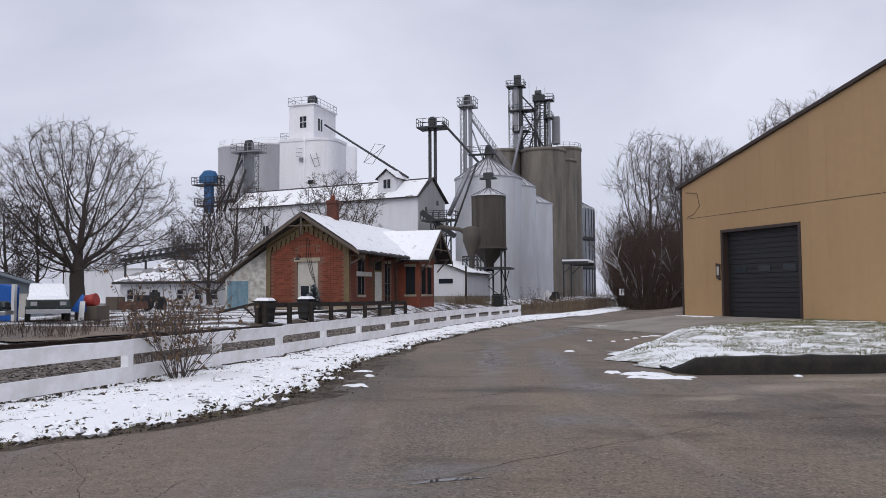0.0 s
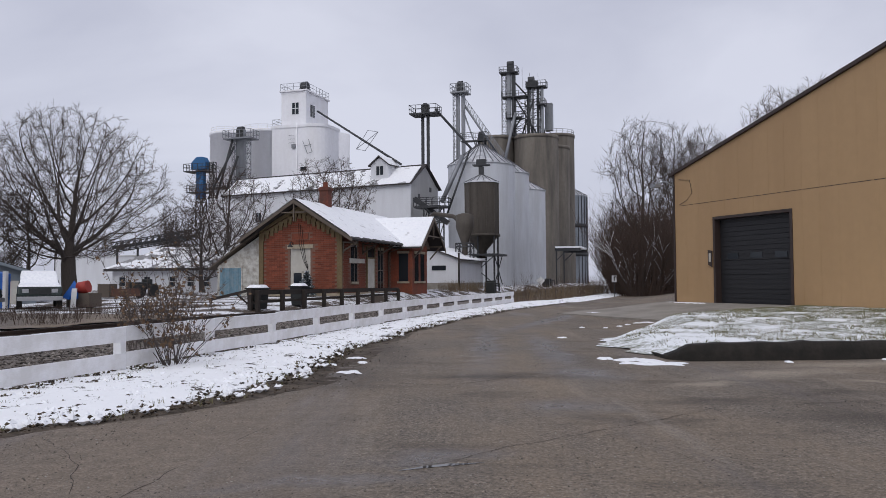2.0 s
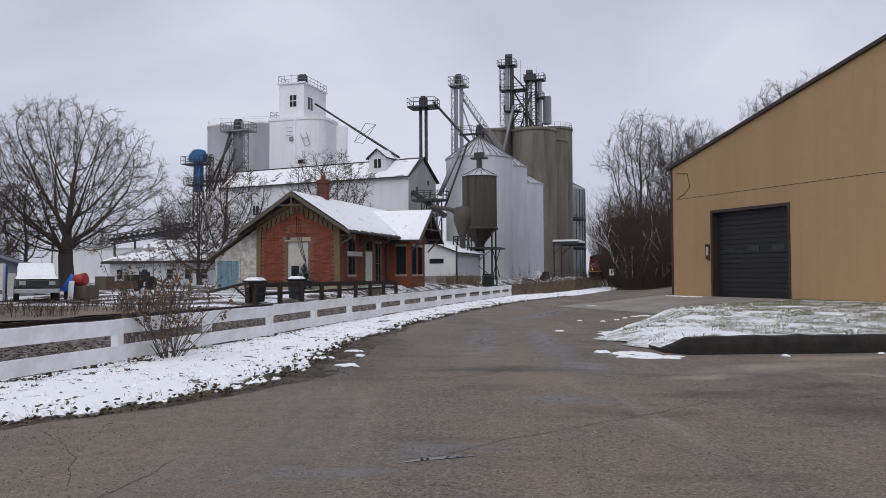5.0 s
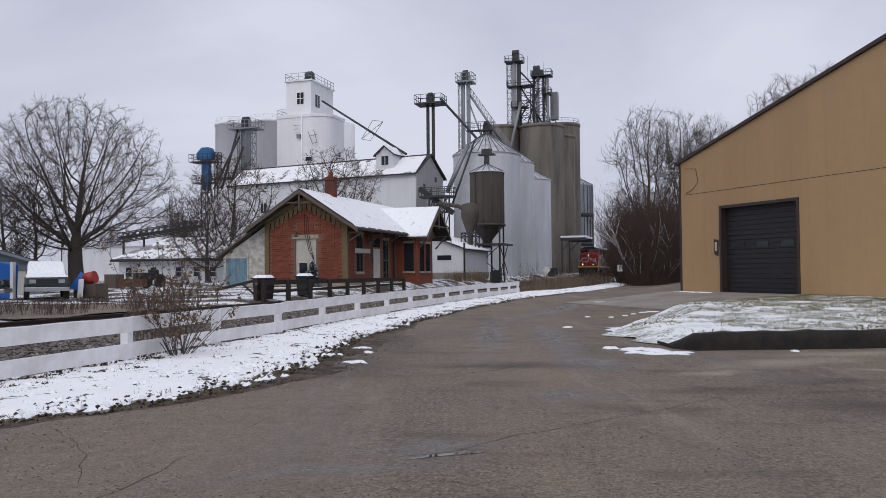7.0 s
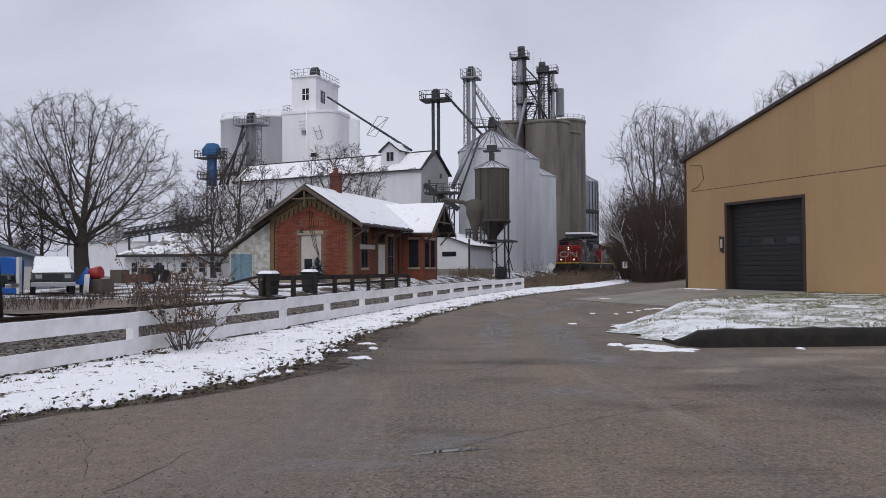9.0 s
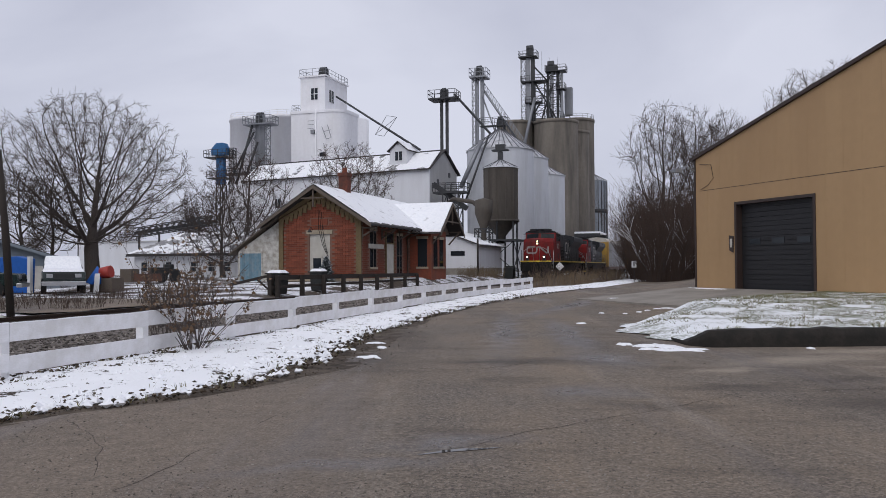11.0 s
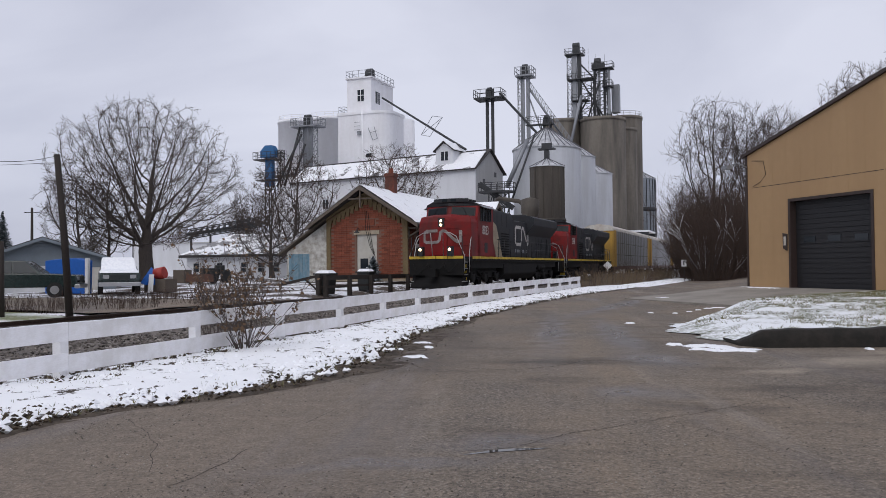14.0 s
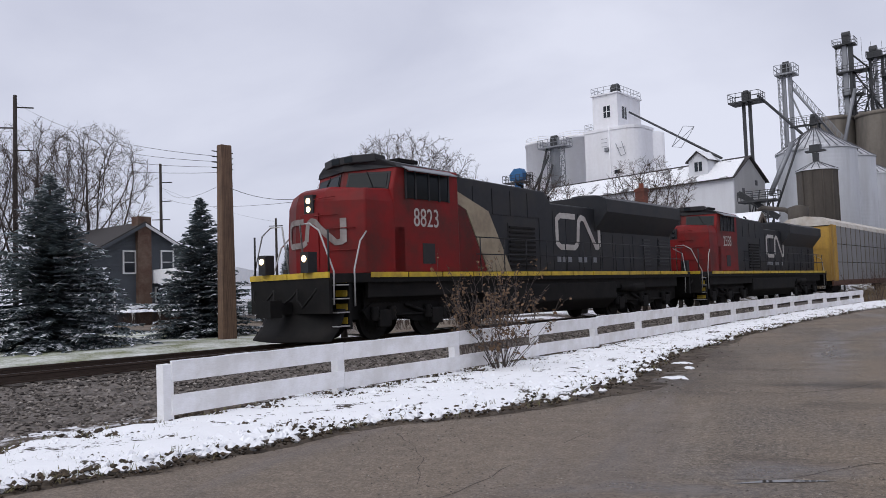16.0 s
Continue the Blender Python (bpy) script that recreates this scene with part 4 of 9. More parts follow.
def bucket_leg(name, u, v, top, base, w, mat, label, boots=2, deck=(3.2, 2.4), cage=True):
    """A bucket elevator: twin casings in a lattice, with a railed deck and pulley head."""
    g = thing(name, place(u, v), label, "bucket elevator")
    gz = g.matrix_basis.translation.z
    t, b = top - gz, base - gz
    for k in range(boots):
        x = (k - (boots - 1) / 2) * max(w * 1.35, 0.78)
        part("casing", Shape().box(x - w / 2, x + w / 2, -w * 0.4, w * 0.4, b, t), mat, g)
    if cage:
        part("ladder_cage", lattice(Shape(), w * 1.1, b, t - 1, 1.1, 0.05, -w * 1.6, 0), mat, g)
    dk = part("deck", Shape().box(-deck[0] / 2, deck[0] / 2, -deck[1] / 2, deck[1] / 2, t - 1.5, t - 1.3), mat, g)
    part("deck_rail", railing(Shape(), -deck[0] / 2, deck[0] / 2, -deck[1] / 2, deck[1] / 2, t - 1.3, 1.1, 0.9, 0.06), mat, dk)
    part("pulley_head", Shape().wheel(-w * 0.7, w * 0.7, 0, t - 0.1, w * 0.95, 14).box(-w * 0.8, w * 0.8, -w * 0.8, w * 0.8, t - 1.3, t - 0.3), "steel_dark", g)
    return g


def elevator_legs():
    # twin-casing leg with a wide box deck behind the annex
    a = bucket_leg("twin_pipe_bucket_elevator", 91.5, -18.85, 26.2, 0.9, 0.38, "steel_dark", "dark twin-pipe bucket elevator with a wide railed deck", deck=(3.9, 2.6), cage=False)
    spa = Shape().tube([(1.5, 0, 24.5), (10.0, -3.0, 15.2)], 0.17, 8)
    part("spout", spa, "steel_dark", a)
    b = bucket_leg("galvanised_bucket_elevator", 93.0, -14.15, 29.2, 0.9, 0.48, "steel", "tall galvanised bucket elevator beside the bins", deck=(2.4, 2.2))
    part("spout", Shape().tube([(0.3, 0, 25.5), (5.7, 2.0, 16.9)], 0.17, 8), "steel", b)
    part("spout", Shape().tube([(0.3, 0, 24.5), (3.0, -3.0, 18.6)], 0.11, 8), "steel", b)
    tr = Shape()
    p, q = Vector((0.6, 0.3, 25.2)), Vector((5.9, 2.2, 17.2))
    for k in range(14):
        m0, m1 = p.lerp(q, k / 14), p.lerp(q, (k + 1) / 14)
        tr.beam(m0 + Vector((0, 0, 0.9)), m1 + Vector((0, 0, 0.9)), 0.07).beam(m0, m0 + Vector((0, 0, 0.9)), 0.05).beam(m0 + Vector((0, 0, 0.9)), m1, 0.05)
    part("truss", tr, "steel", b)
    # walkway and heads on the large bin
    c = thing("bin_top_walkway", place(84.8, -9.15, 18.5), "galvanised railed walkway over the bin roofs", "catwalk")
    part("deck", Shape().box(-2.6, 0.8, -0.5, 0.5, 0.9, 1.0), "steel_dark", c)
    part("deck_rail", railing(Shape(), -2.6, 0.8, -0.5, 0.5, 1.0, 1.0, 0.8, 0.045), "steel_dark", c)
    part("legs_frame", lattice(Shape(), 1.0, -0.4, 0.9, 1.3, 0.08), "steel_dark", c)
    part("valve_head", Shape().box(-0.3, 0.3, -0.3, 0.3, 1.0, 1.7).wheel(-0.25, 0.25, 0, 1.8, 0.35, 12), "steel_dark", c)
    s = Shape()
    for k in range(16):
        y0, y1 = k * 1.15, (k + 1) * 1.15
        for x in (-0.4, 0.4):
            z0, z1 = 0.8 - 3.2 * y0 / 18.4, 0.8 - 3.2 * y1 / 18.4
            s.beam((x, y0, z0 + 1), (x, y1, z1 + 1), 0.06).beam((x, y0, z0), (x, y1, z1), 0.12).beam((x, y0, z0), (x, y0, z0 + 1), 0.05)
    part("sloping_walk", s, "steel_dark", c)
    part("inclined_spout", Shape().tube([(-1.2, -4.6, -1.6), (-3.4, -6.2, -7.4)], 0.28, 8), "steel", c, "pale inclined grain spout")
    # big legs on the concrete silos
    d = thing("silo_leg_cluster", place(133, -13.9, 27.9), "cluster of dark steel bucket elevators and decks on the silos", "bucket elevator")
    part("casing", Shape().box(-2.3, -1.6, -0.35, 0.35, 0, 13.5), "steel", d)
    part("casing", Shape().box(-1.4, -0.7, -0.35, 0.35, 0, 13.3), "steel_dark", d)
    part("ladder_cage", lattice(Shape(), 0.8, -0.5, 13.3, 1.1, 0.05, -2.9, 0), "steel_dark", d)
    for x0, x1, z in ((-3.6, -0.2, 12.9), (1.4, 5.2, 9.8), (-3.2, 1.8, 8.2), (-2.4, 0.6, 4.2), (3.4, 5.0, 6.4)):
        dk = part("deck", Shape().box(x0, x1, -1.1, 1.2, z, z + 0.16), "steel_dark", d)
        part("deck_rail", railing(Shape(), x0, x1, -1.1, 1.2, z + 0.16, 1.0, 0.9, 0.06), "steel_dark", dk)
    part("pulley_head", Shape().wheel(-2.2, -1.0, 0, 14.7, 0.6, 14).box(-2.2, -1.0, -0.5, 0.5, 13.3, 14.5), "steel_dark", d)
    part("pulley_head", Shape().wheel(1.8, 2.9, 0, 11.3, 0.7, 14).box(1.5, 3.6, -0.6, 0.6, 10.0, 11.0), "steel_dark", d)
    for x, m in ((1.8, "steel_dark"), (2.6, "steel"), (3.6, "steel_dark"), (4.4, "steel")):
        part("casing", Shape().box(x - 0.2, x + 0.2, -0.25, 0.35, -0.2, 9.8), m, d)
    part("support_tower", lattice(Shape(), 2.2, -0.2, 8.2, 1.4, 0.10, 0.2, 0.2), "steel_dark", d)
    part("support_tower", lattice(Shape(), 2.2, -0.2, 9.8, 1.3, 0.10, 3.0, 0.6), "steel_dark", d)
    for a0, b0 in (((-1.0, 0, 11.4), (1.6, 0.2, 8.4)), ((-0.6, -0.3, 8.0), (3.8, -0.3, 0.3)), ((0.6, -0.3, 4.6), (-2.0, -0.6, 0.2)), ((2.8, -0.4, 7.6), (0.4, -0.4, 0.4)), ((3.6, 0.3, 8.0), (4.8, 0.4, 0.3)), ((1.6, -0.5, 6.4), (2.8, -0.6, 0.3))):
        part("spout", Shape().tube([a0, b0], 0.15, 8), "steel_dark", d)
    part("pale_spout", Shape().tube([(-0.4, -1.4, 5.0), (-0.9, -2.6, 2.0), (-2.6, -4.4, -7.6)], 0.3, 10), "steel", d, "pale galvanised spout")
    part("dust_box", Shape().box(4.4, 5.8, 2.6, 4.0, 2.2, 7.4), "steel", d, "pale grey dust box")
    for x, z in ((0.6, 14.0), (3.6, 12.6), (2.0, 12.8)):
        part("antenna", Shape().beam((x, 0.2, 9.8), (x, 0.2, z), 0.04), "steel_dark", d)
    part("rim_rail", railing(Shape(), -5.2, 6.0, -1.5, 2.0, 0.2, 0.9, 1.2, 0.05), "steel_dark", d)


elevator_legs()


def hopper_bin():
    g = thing("hopper_bin", place(70.2, -5.45), "dark rust-brown hopper bin on steel legs with a snowy cone roof", "hopper bin")
    gz = g.matrix_basis.translation.z
    part("shell", Shape().lathe([(1.83, 6.4 - gz), (1.83, 12.1 - gz)], 32), "hopper_brown", g)
    part("roof", Shape().lathe([(1.95, 12.05 - gz), (1.95, 12.15 - gz), (0.25, 13.0 - gz), (0, 13.0 - gz)], 32), "bin_roof", g, "snowy cone roof")
    rb = Shape()
    for k in range(16):
        a = 6.28318 * k / 16
        rb.beam((1.95 * math.cos(a), 1.95 * math.sin(a), 12.17 - gz), (0.25 * math.cos(a), 0.25 * math.sin(a), 13.02 - gz), 0.06)
    part("roof_ribs", rb, "rib_dark", g)
    part("cone", Shape().lathe([(1.83, 6.4 - gz), (0.35, 4.6 - gz), (0.35, 4.0 - gz)], 32), "hopper_brown", g)
    part("ring", Shape().lathe([(1.86, 6.3 - gz), (1.98, 6.3 - gz), (1.98, 6.55 - gz), (1.86, 6.55 - gz)], 32), "hopper_brown", g)
    for k in range(12):
        a = 6.28318 * k / 12
        rb = Shape()
        rb.box(1.85 * math.cos(a) - 0.05, 1.85 * math.cos(a) + 0.05, 1.85 * math.sin(a) - 0.05, 1.85 * math.sin(a) + 0.05, 6.5 - gz, 12.0 - gz)
        part("stiffener", rb, "hopper_brown", g)
    for k in range(6):
        a = 6.28318 * (k + 0.5) / 6
        x, y = 1.8 * math.cos(a), 1.8 * math.sin(a)
        part("leg", Shape().beam((x, y, 0), (x, y, 6.5 - gz), 0.16), "steel_dark", g)
    part("platform", Shape().box(-2.0, 2.3, -2.2, 2.2, 4.2 - gz, 4.4 - gz), "steel_dark", g)
    br = Shape()
    for a, b in (((-1.8, -1.8), (1.8, -1.8)), ((1.8, -1.8), (1.8, 1.8))):
        br.beam((*a, 0.3), (*b, 4.2 - gz), 0.08).beam((*b, 0.3), (*a, 4.2 - gz), 0.08)
    part("brace", br, "steel_dark", g)
    part("top_valve", Shape().box(-0.25, 0.25, -0.25, 0.25, 12.9 - gz, 13.9 - gz).box(-0.9, 0.9, -0.4, 0.4, 14.0 - gz, 14.15 - gz).box(-0.5, 0.5, -0.3, 0.3, 14.15 - gz, 14.7 - gz), "steel_dark", g)
    # dust cyclone with its duct
    c = thing("dust_cyclone", place(65.6, -6.1), "dark sheet-metal dust cyclone with a long duct", "dust collector")
    cz = c.matrix_basis.translation.z
    part("body", Shape().lathe([(0.0, 8.55 - cz), (0.3, 8.5 - cz), (0.92, 8.3 - cz), (0.92, 7.0 - cz), (0.28, 5.2 - cz), (0.28, 4.2 - cz)], 24), "hopper_brown", c)
    part("duct", Shape().tube([(-0.6, 0, 7.7 - cz), (-1.2, 0.1, 8.2 - cz), (-3.4, 0.3, 8.6 - cz), (-3.9, 0.6, 8.3 - cz), (-4.1, 1.5, 7.4 - cz)], 0.22, 10), "hopper_brown", c)
    part("stand", lattice(Shape(), 1.5, 0, 5.4 - cz, 1.4, 0.08), "steel_dark", c)
    # lattice tower with catwalk by the annex
    t = thing("catwalk_tower", place(76.5, -12.9), "dark steel lattice tower with a railed catwalk", "catwalk tower")
    tz = t.matrix_basis.translation.z
    part("mast", lattice(Shape(), 1.9, 0, 10.4 - tz, 1.9, 0.11), "steel_dark", t)
    dk = part("deck", Shape().box(-2.2, 1.8, -1.0, 1.0, 10.2 - tz, 10.4 - tz), "steel_dark", t)
    part("deck_rail", railing(Shape(), -2.2, 1.8, -1.0, 1.0, 10.4 - tz, 1.0, 0.8, 0.07), "steel_dark", dk)
    part("conveyor", Shape().beam((-2.4, 0, 11.4 - tz), (1.6, 0.5, 8.4 - tz), 0.7, 0.6), "steel_dark", t)
    part("spout", Shape().tube([(1.6, 0.2, 9.5 - tz), (3.4, 4.0, 17.6 - tz)], 0.12, 8), "steel_dark", t)


hopper_bin()


def white_shed():
    g = thing("white_shed", place(59.5, -5.1), "low white metal shed with a snowy roof and concrete base", "shed")
    gz = g.matrix_basis.translation.z
    e, rg, w, ln = 3.65 - gz, 4.85 - gz, 6.5, 9.5
    part("base", Shape().box(-w - 0.05, 0.06, -0.06, ln + 0.05, -0.2, 0.55), "concrete", g, "concrete base wall")
    part("side_wall", Shape().box(-0.15, 0, 0.15, ln, 0.55, e), "white_metal", g)
    part("side_wall", Shape().box(-w, -w + 0.15, 0.15, ln, 0.55, e), "white_metal", g)
    for y in (0, ln - 0.15):
        part("gable_wall", Shape().prism([(-w, 0.55), (0, 0.55), (0, e), (-w / 2, rg), (-w, e)], "y", y, y + 0.15), "white_metal", g)
    for a, b in (((0.4, e - 0.15), (-w / 2, rg + 0.02)), ((-w - 0.4, e - 0.15), (-w / 2, rg + 0.02))):
        r = part("roof_slope", Shape().prism([a, b, (b[0], b[1] + 0.1), (a[0], a[1] + 0.1)], "y", -0.35, ln + 0.35), "shingle", g)
        part("snow_cover", Shape().prism([(a[0], a[1] + 0.103), (b[0], b[1] + 0.103), (b[0], b[1] + 0.2), (a[0], a[1] + 0.18)], "y", -0.33, ln + 0.33), "roof_snow", r)
    part("window", Shape().box(-2.6, -1.2, -0.04, 0, 1.75, 2.2), "window_dark", g)
    p = solid("short_pole", Shape().tube([(0, 0, 0), (0, 0, 3.4)], 0.09, 8), "dark_wood", place(57.0, -4.3), "short dark wooden pole before the shed", "pole")


white_shed()


def left_legs():
    """The galvanised leg and the blue leg at the far end of the annex."""
    g = bucket_leg("galvanised_bucket_elevator", 89.0, -46.6, 24.0, 0.9, 0.6, "steel", "galvanised bucket elevator with a wide deck behind the annex", deck=(4.6, 2.4))
    for x0, z0, x1, z1 in ((-0.6, 20.5, -4.6, 12.8), (-0.9, 21.5, -3.2, 12.8), (0.0, 19.0, -2.0, 12.8)):
        part("spout", Shape().tube([(x0, -0.8, z0), (x1, -1.4, z1)], 0.17, 8), "steel_dark", g)
    part("side_mast", lattice(Shape(), 1.1, 6, 21.5, 1.5, 0.07, 0.9, -0.2), "steel", g)
    dk = part("low_deck", Shape().box(-6.5, 2.0, -1.2, 1.0, 14.4, 14.55), "steel_dark", g)
    part("deck_rail", railing(Shape(), -6.5, 2.0, -1.2, 1.0, 14.55, 1.0, 0.9, 0.06), "steel_dark", dk)
    b = thing("blue_bucket_elevator", place(84.0, -49.9), "blue-painted bucket elevator head with a railed deck", "bucket elevator")
    z = b.matrix_basis.translation.z
    part("casing", Shape().box(-0.6, 0.5, -0.4, 0.4, 13.4 - z, 18.2 - z), "blue_steel", b)
    part("stand", lattice(Shape(), 1.0, 0, 13.4 - z, 1.5, 0.09), "steel_dark", b)
    part("head", Shape().prism([(-1.3, 17.6 - z), (1.0, 17.6 - z), (1.0, 18.6 - z), (0.6, 19.3 - z), (-0.5, 19.3 - z), (-1.3, 18.5 - z)], "y", -0.6, 0.6), "blue_steel", b)
    for x0, x1, zz in ((-2.2, 1.6, 17.2), (-1.7, 1.5, 14.2)):
        dk = part("deck", Shape().box(x0, x1, -1.1, 1.1, zz - z, zz + 0.12 - z), "steel_dark", b)
        part("deck_rail", railing(Shape(), x0, x1, -1.1, 1.1, zz + 0.12 - z, 1.0, 0.8, 0.06), "steel_dark", dk)
    part("side_ladder", lattice(Shape(), 0.7, 10 - z, 18.6 - z, 0.9, 0.05, 1.6, 0.4), "steel_dark", b)
    c = thing("roof_conveyor", place(58.0, -38.0, 4.6), "dark steel conveyor gallery on posts behind the hip-roofed house", "conveyor")
    s = Shape()
    for k in range(13):
        x0, x1 = -5.0 + k * 0.77, -5.0 + (k + 1) * 0.77
        z0, z1 = 1.5 + 0.09 * (k - 3), 1.5 + 0.09 * (k - 2)
        for y in (-0.5, 0.5):
            s.beam((x0, y, z0), (x1, y, z1), 0.1).beam((x0, y, z0 - 0.9), (x1, y, z1 - 0.9), 0.1).beam((x0, y, z0 - 0.9), (x1, y, z1), 0.07).beam((x0, y, z0), (x0, y, z0 - 0.9), 0.07)
    part("gallery", s, "steel_dark", c)
    part("belt_box", Shape().beam((-5.0, 0, 0.75), (5.0, 0, 1.75), 0.7, 0.3), "steel_dark", c)
    for x in (-4.6, -2.0, 1.0, 4.0):
        part("post", Shape().beam((x, 0, -4.2), (x, 0, 0.8), 0.16), "steel_dark", c)


left_legs()


# ---- the brick depot ----

def depot():
    u0, v0 = 34.6, -5.8
    g = thing("brick_depot", place(u0, v0, 0.78), "old red brick railway depot with snowy roof and boarded openings", "building")
    w, ln = 6.0, 15.5
    e, apex = 3.55, 6.0
    slope = (apex - e) / (w / 2 + 0.9)
    # front gable with its doorway
    dl, dr, dh = -3.75, -2.25, 2.95
    wall = part("front_wall", Shape().prism([(-w, -0.4), (dl, -0.4), (dl, dh), (dr, dh), (dr, -0.4), (0, -0.4), (0, 4.1), (-w / 2, 5.65), (-w, 4.1)], "y", 0.0, 0.3), "mortar", g, "red brick gable wall")
    side = part("track_side_wall", Shape().box(-0.3, -0.02, 0.3, ln, -0.4, 3.75), "mortar", g, "red brick wall facing the track")
    part("back_wall", Shape().prism([(-w, -0.4), (0, -0.4), (0, 4.1), (-w / 2, 5.65), (-w, 4.1)], "y", ln, ln + 0.3), "brick", g)
    part("yard_side_wall", Shape().box(-w, -w + 0.3, 0.3, ln, -0.4, 3.9), "brick", g)
    part("stone_base", Shape().box(-w - 0.06, 0.06, -0.07, 0.0, -0.5, 0.0).box(0.0, 0.07, 0.0, ln, -0.5, 0.0), "stone", g)
    for x0, x1 in ((-w - 0.02, -w + 0.30), (-0.32, 0.04)):
        part("corner_pilaster", Shape().box(x0, x1, -0.10, 0.02, 0.0, 4.0), "ochre_trim", g, "dark ochre brick corner pilaster")
    # stepped corbels under the gable
    for k in range(17):
        f = k / 16
        x = -w + 0.25 + (w - 0.5) * f
        z = 4.0 + (5.45 - 4.0) * (1 - abs(2 * f - 1)) - 0.22
        part("corbel", Shape().box(x - 0.11, x + 0.11, -0.12, 0.02, z - 0.30, z), "ochre_trim", g)
        part("corbel", Shape().box(x - 0.17, x + 0.17, -0.14, 0.02, z, z + 0.24), "ochre_trim", g)
    part("gable_band", Shape().prism([(-w, 4.0), (-w / 2, 5.5), (0, 4.0), (0, 4.3), (-w / 2, 5.8), (-w, 4.3)], "y", -0.13, 0.0), "ochre_trim", g)
    # boarded doorway with a small window in it
    d = part("boarded_doorway", Shape().box(dl, dr, 0.08, 0.14, -0.3, dh), "board_white", g, "boarded-up doorway with a small window")
    part("lintel", Shape().box(dl - 0.2, dr + 0.2, -0.05, 0.05, dh, dh + 0.26), "stone", g)
    part("small_window", Shape().box(-3.5, -2.9, 0.05, 0.08, 0.35, 1.35), "window_dark", d)
    part("window_frame", Shape().box(-3.6, -3.5, 0.03, 0.08, 0.25, 1.45).box(-2.9, -2.8, 0.03, 0.08, 0.25, 1.45).box(-3.6, -2.8, 0.03, 0.08, 1.35, 1.45), "board_white", d)
    part("name_board", Shape().box(-3.6, -2.4, -0.04, 0.0, 3.55, 3.95), "brick", g, "blank dark brick name panel")
    lamp = part("gable_lamp", Shape().lathe([(0.05, 3.3), (0.06, 3.2), (0.2, 3.06)], 12, -3.5, -0.45), "steel_dark", g)
    part("lamp_arm", Shape().tube([(-3.5, -0.02, 3.2), (-3.5, -0.3, 3.42), (-3.5, -0.45, 3.28)], 0.02, 6), "steel_dark", lamp)
    for k in range(3):
        part("cable", Shape().tube([(-3.1 + k * 0.12, -0.03, 4.6 - k * 0.1), (-3.05 + k * 0.15, -0.05, 3.3), (-2.75 + k * 0.1, -0.06, 2.2), (-2.4, -0.04, 1.5 + k * 0.1)], 0.018, 5), "dark_wood", g)
    # roof: main gable, overhanging, with brackets
    oy0, oy1 = -0.95, ln + 0.9
    for sgn, tip in ((1, 1.15), (-1, -w - 1.15)):
        z = apex - slope * (w / 2 + 1.15)
        r = part("roof_slope", Shape().prism([(tip, z), (-w / 2, apex), (-w / 2, apex + 0.16), (tip, z + 0.12)], "y", oy0, oy1), "shingle", g, "dark shingled roof slope")
        s = Shape()
        rows, cols = 10, 60
        v, f = [], []
        for j in range(cols + 1):
            for i in range(rows + 1):
                k = i / rows
                x, zz = tip + (-w / 2 - tip) * k, z + 0.12 + (apex + 0.04 - z) * k
                y = oy0 + 0.06 + (oy1 - oy0 - 0.1) * j / cols
                if i == 0:
                    x += sgn * (-0.08 + 0.1 * noise.noise((y * 1.7, 2, 0)))
                v.append((x, y, zz + (0.07 + 0.025 * noise.noise((x * 1.2, y * 1.2, 1)) if 0 < i else 0.01)))
        f = [(j * (rows + 1) + i, j * (rows + 1) + i + 1, (j + 1) * (rows + 1) + i + 1, (j + 1) * (rows + 1) + i) for j in range(cols) for i in range(rows)]
        s.add(v, f, True)
        part("snow_cover", s, "roof_snow", r, "smooth white snow cover")
        for k in range(24):
            y = oy0 + 0.3 + k * (oy1 - oy0 - 0.6) / 23
            part("rafter_tail", Shape().beam((tip - sgn * 0.05, y, z - 0.02), (tip - sgn * 1.1, y, z - 0.02 + slope * 1.05), 0.07, 0.12), "dark_wood", r)
        # barge boards of the front gable
        part("barge_board", Shape().prism([(tip, z - 0.12), (-w / 2, apex - 0.12), (-w / 2, apex + 0.12), (tip, z + 0.1)], "y", oy0 - 0.06, oy0), "old_wood", g, "weathered barge board")
    part("king_post", Shape().beam((-w / 2, oy0 + 0.05, apex - 0.1), (-w / 2, oy0 + 0.05, apex - 1.3), 0.09).beam((-w / 2 - 0.9, oy0 + 0.05, apex - 0.72), (-w / 2 + 0.9, oy0 + 0.05, apex - 0.72), 0.08), "old_wood", g)
    for y in (0.1, 3.4, 6.6):
        part("eave_bracket", Shape().beam((0.05, y, 2.75), (1.0, y, 3.25), 0.1).beam((0.05, y, 2.6), (0.05, y, 3.4), 0.1).beam((0.05, y, 3.3), (1.05, y, 3.3), 0.09), "old_wood", g, "pale timber eave bracket")
    ch = part("chimney", Shape().box(-w / 2 - 0.34, -w / 2 + 0.34, 3.55, 4.15, 5.6, 7.45).box(-w / 2 - 0.4, -w / 2 + 0.4, 3.5, 4.2, 7.2, 7.4), "old_brick", g, "dark red brick chimney")
    part("flue_pot", Shape().lathe([(0.18, 7.4), (0.16, 7.8)], 12, -w / 2, 3.85), "brick", ch)
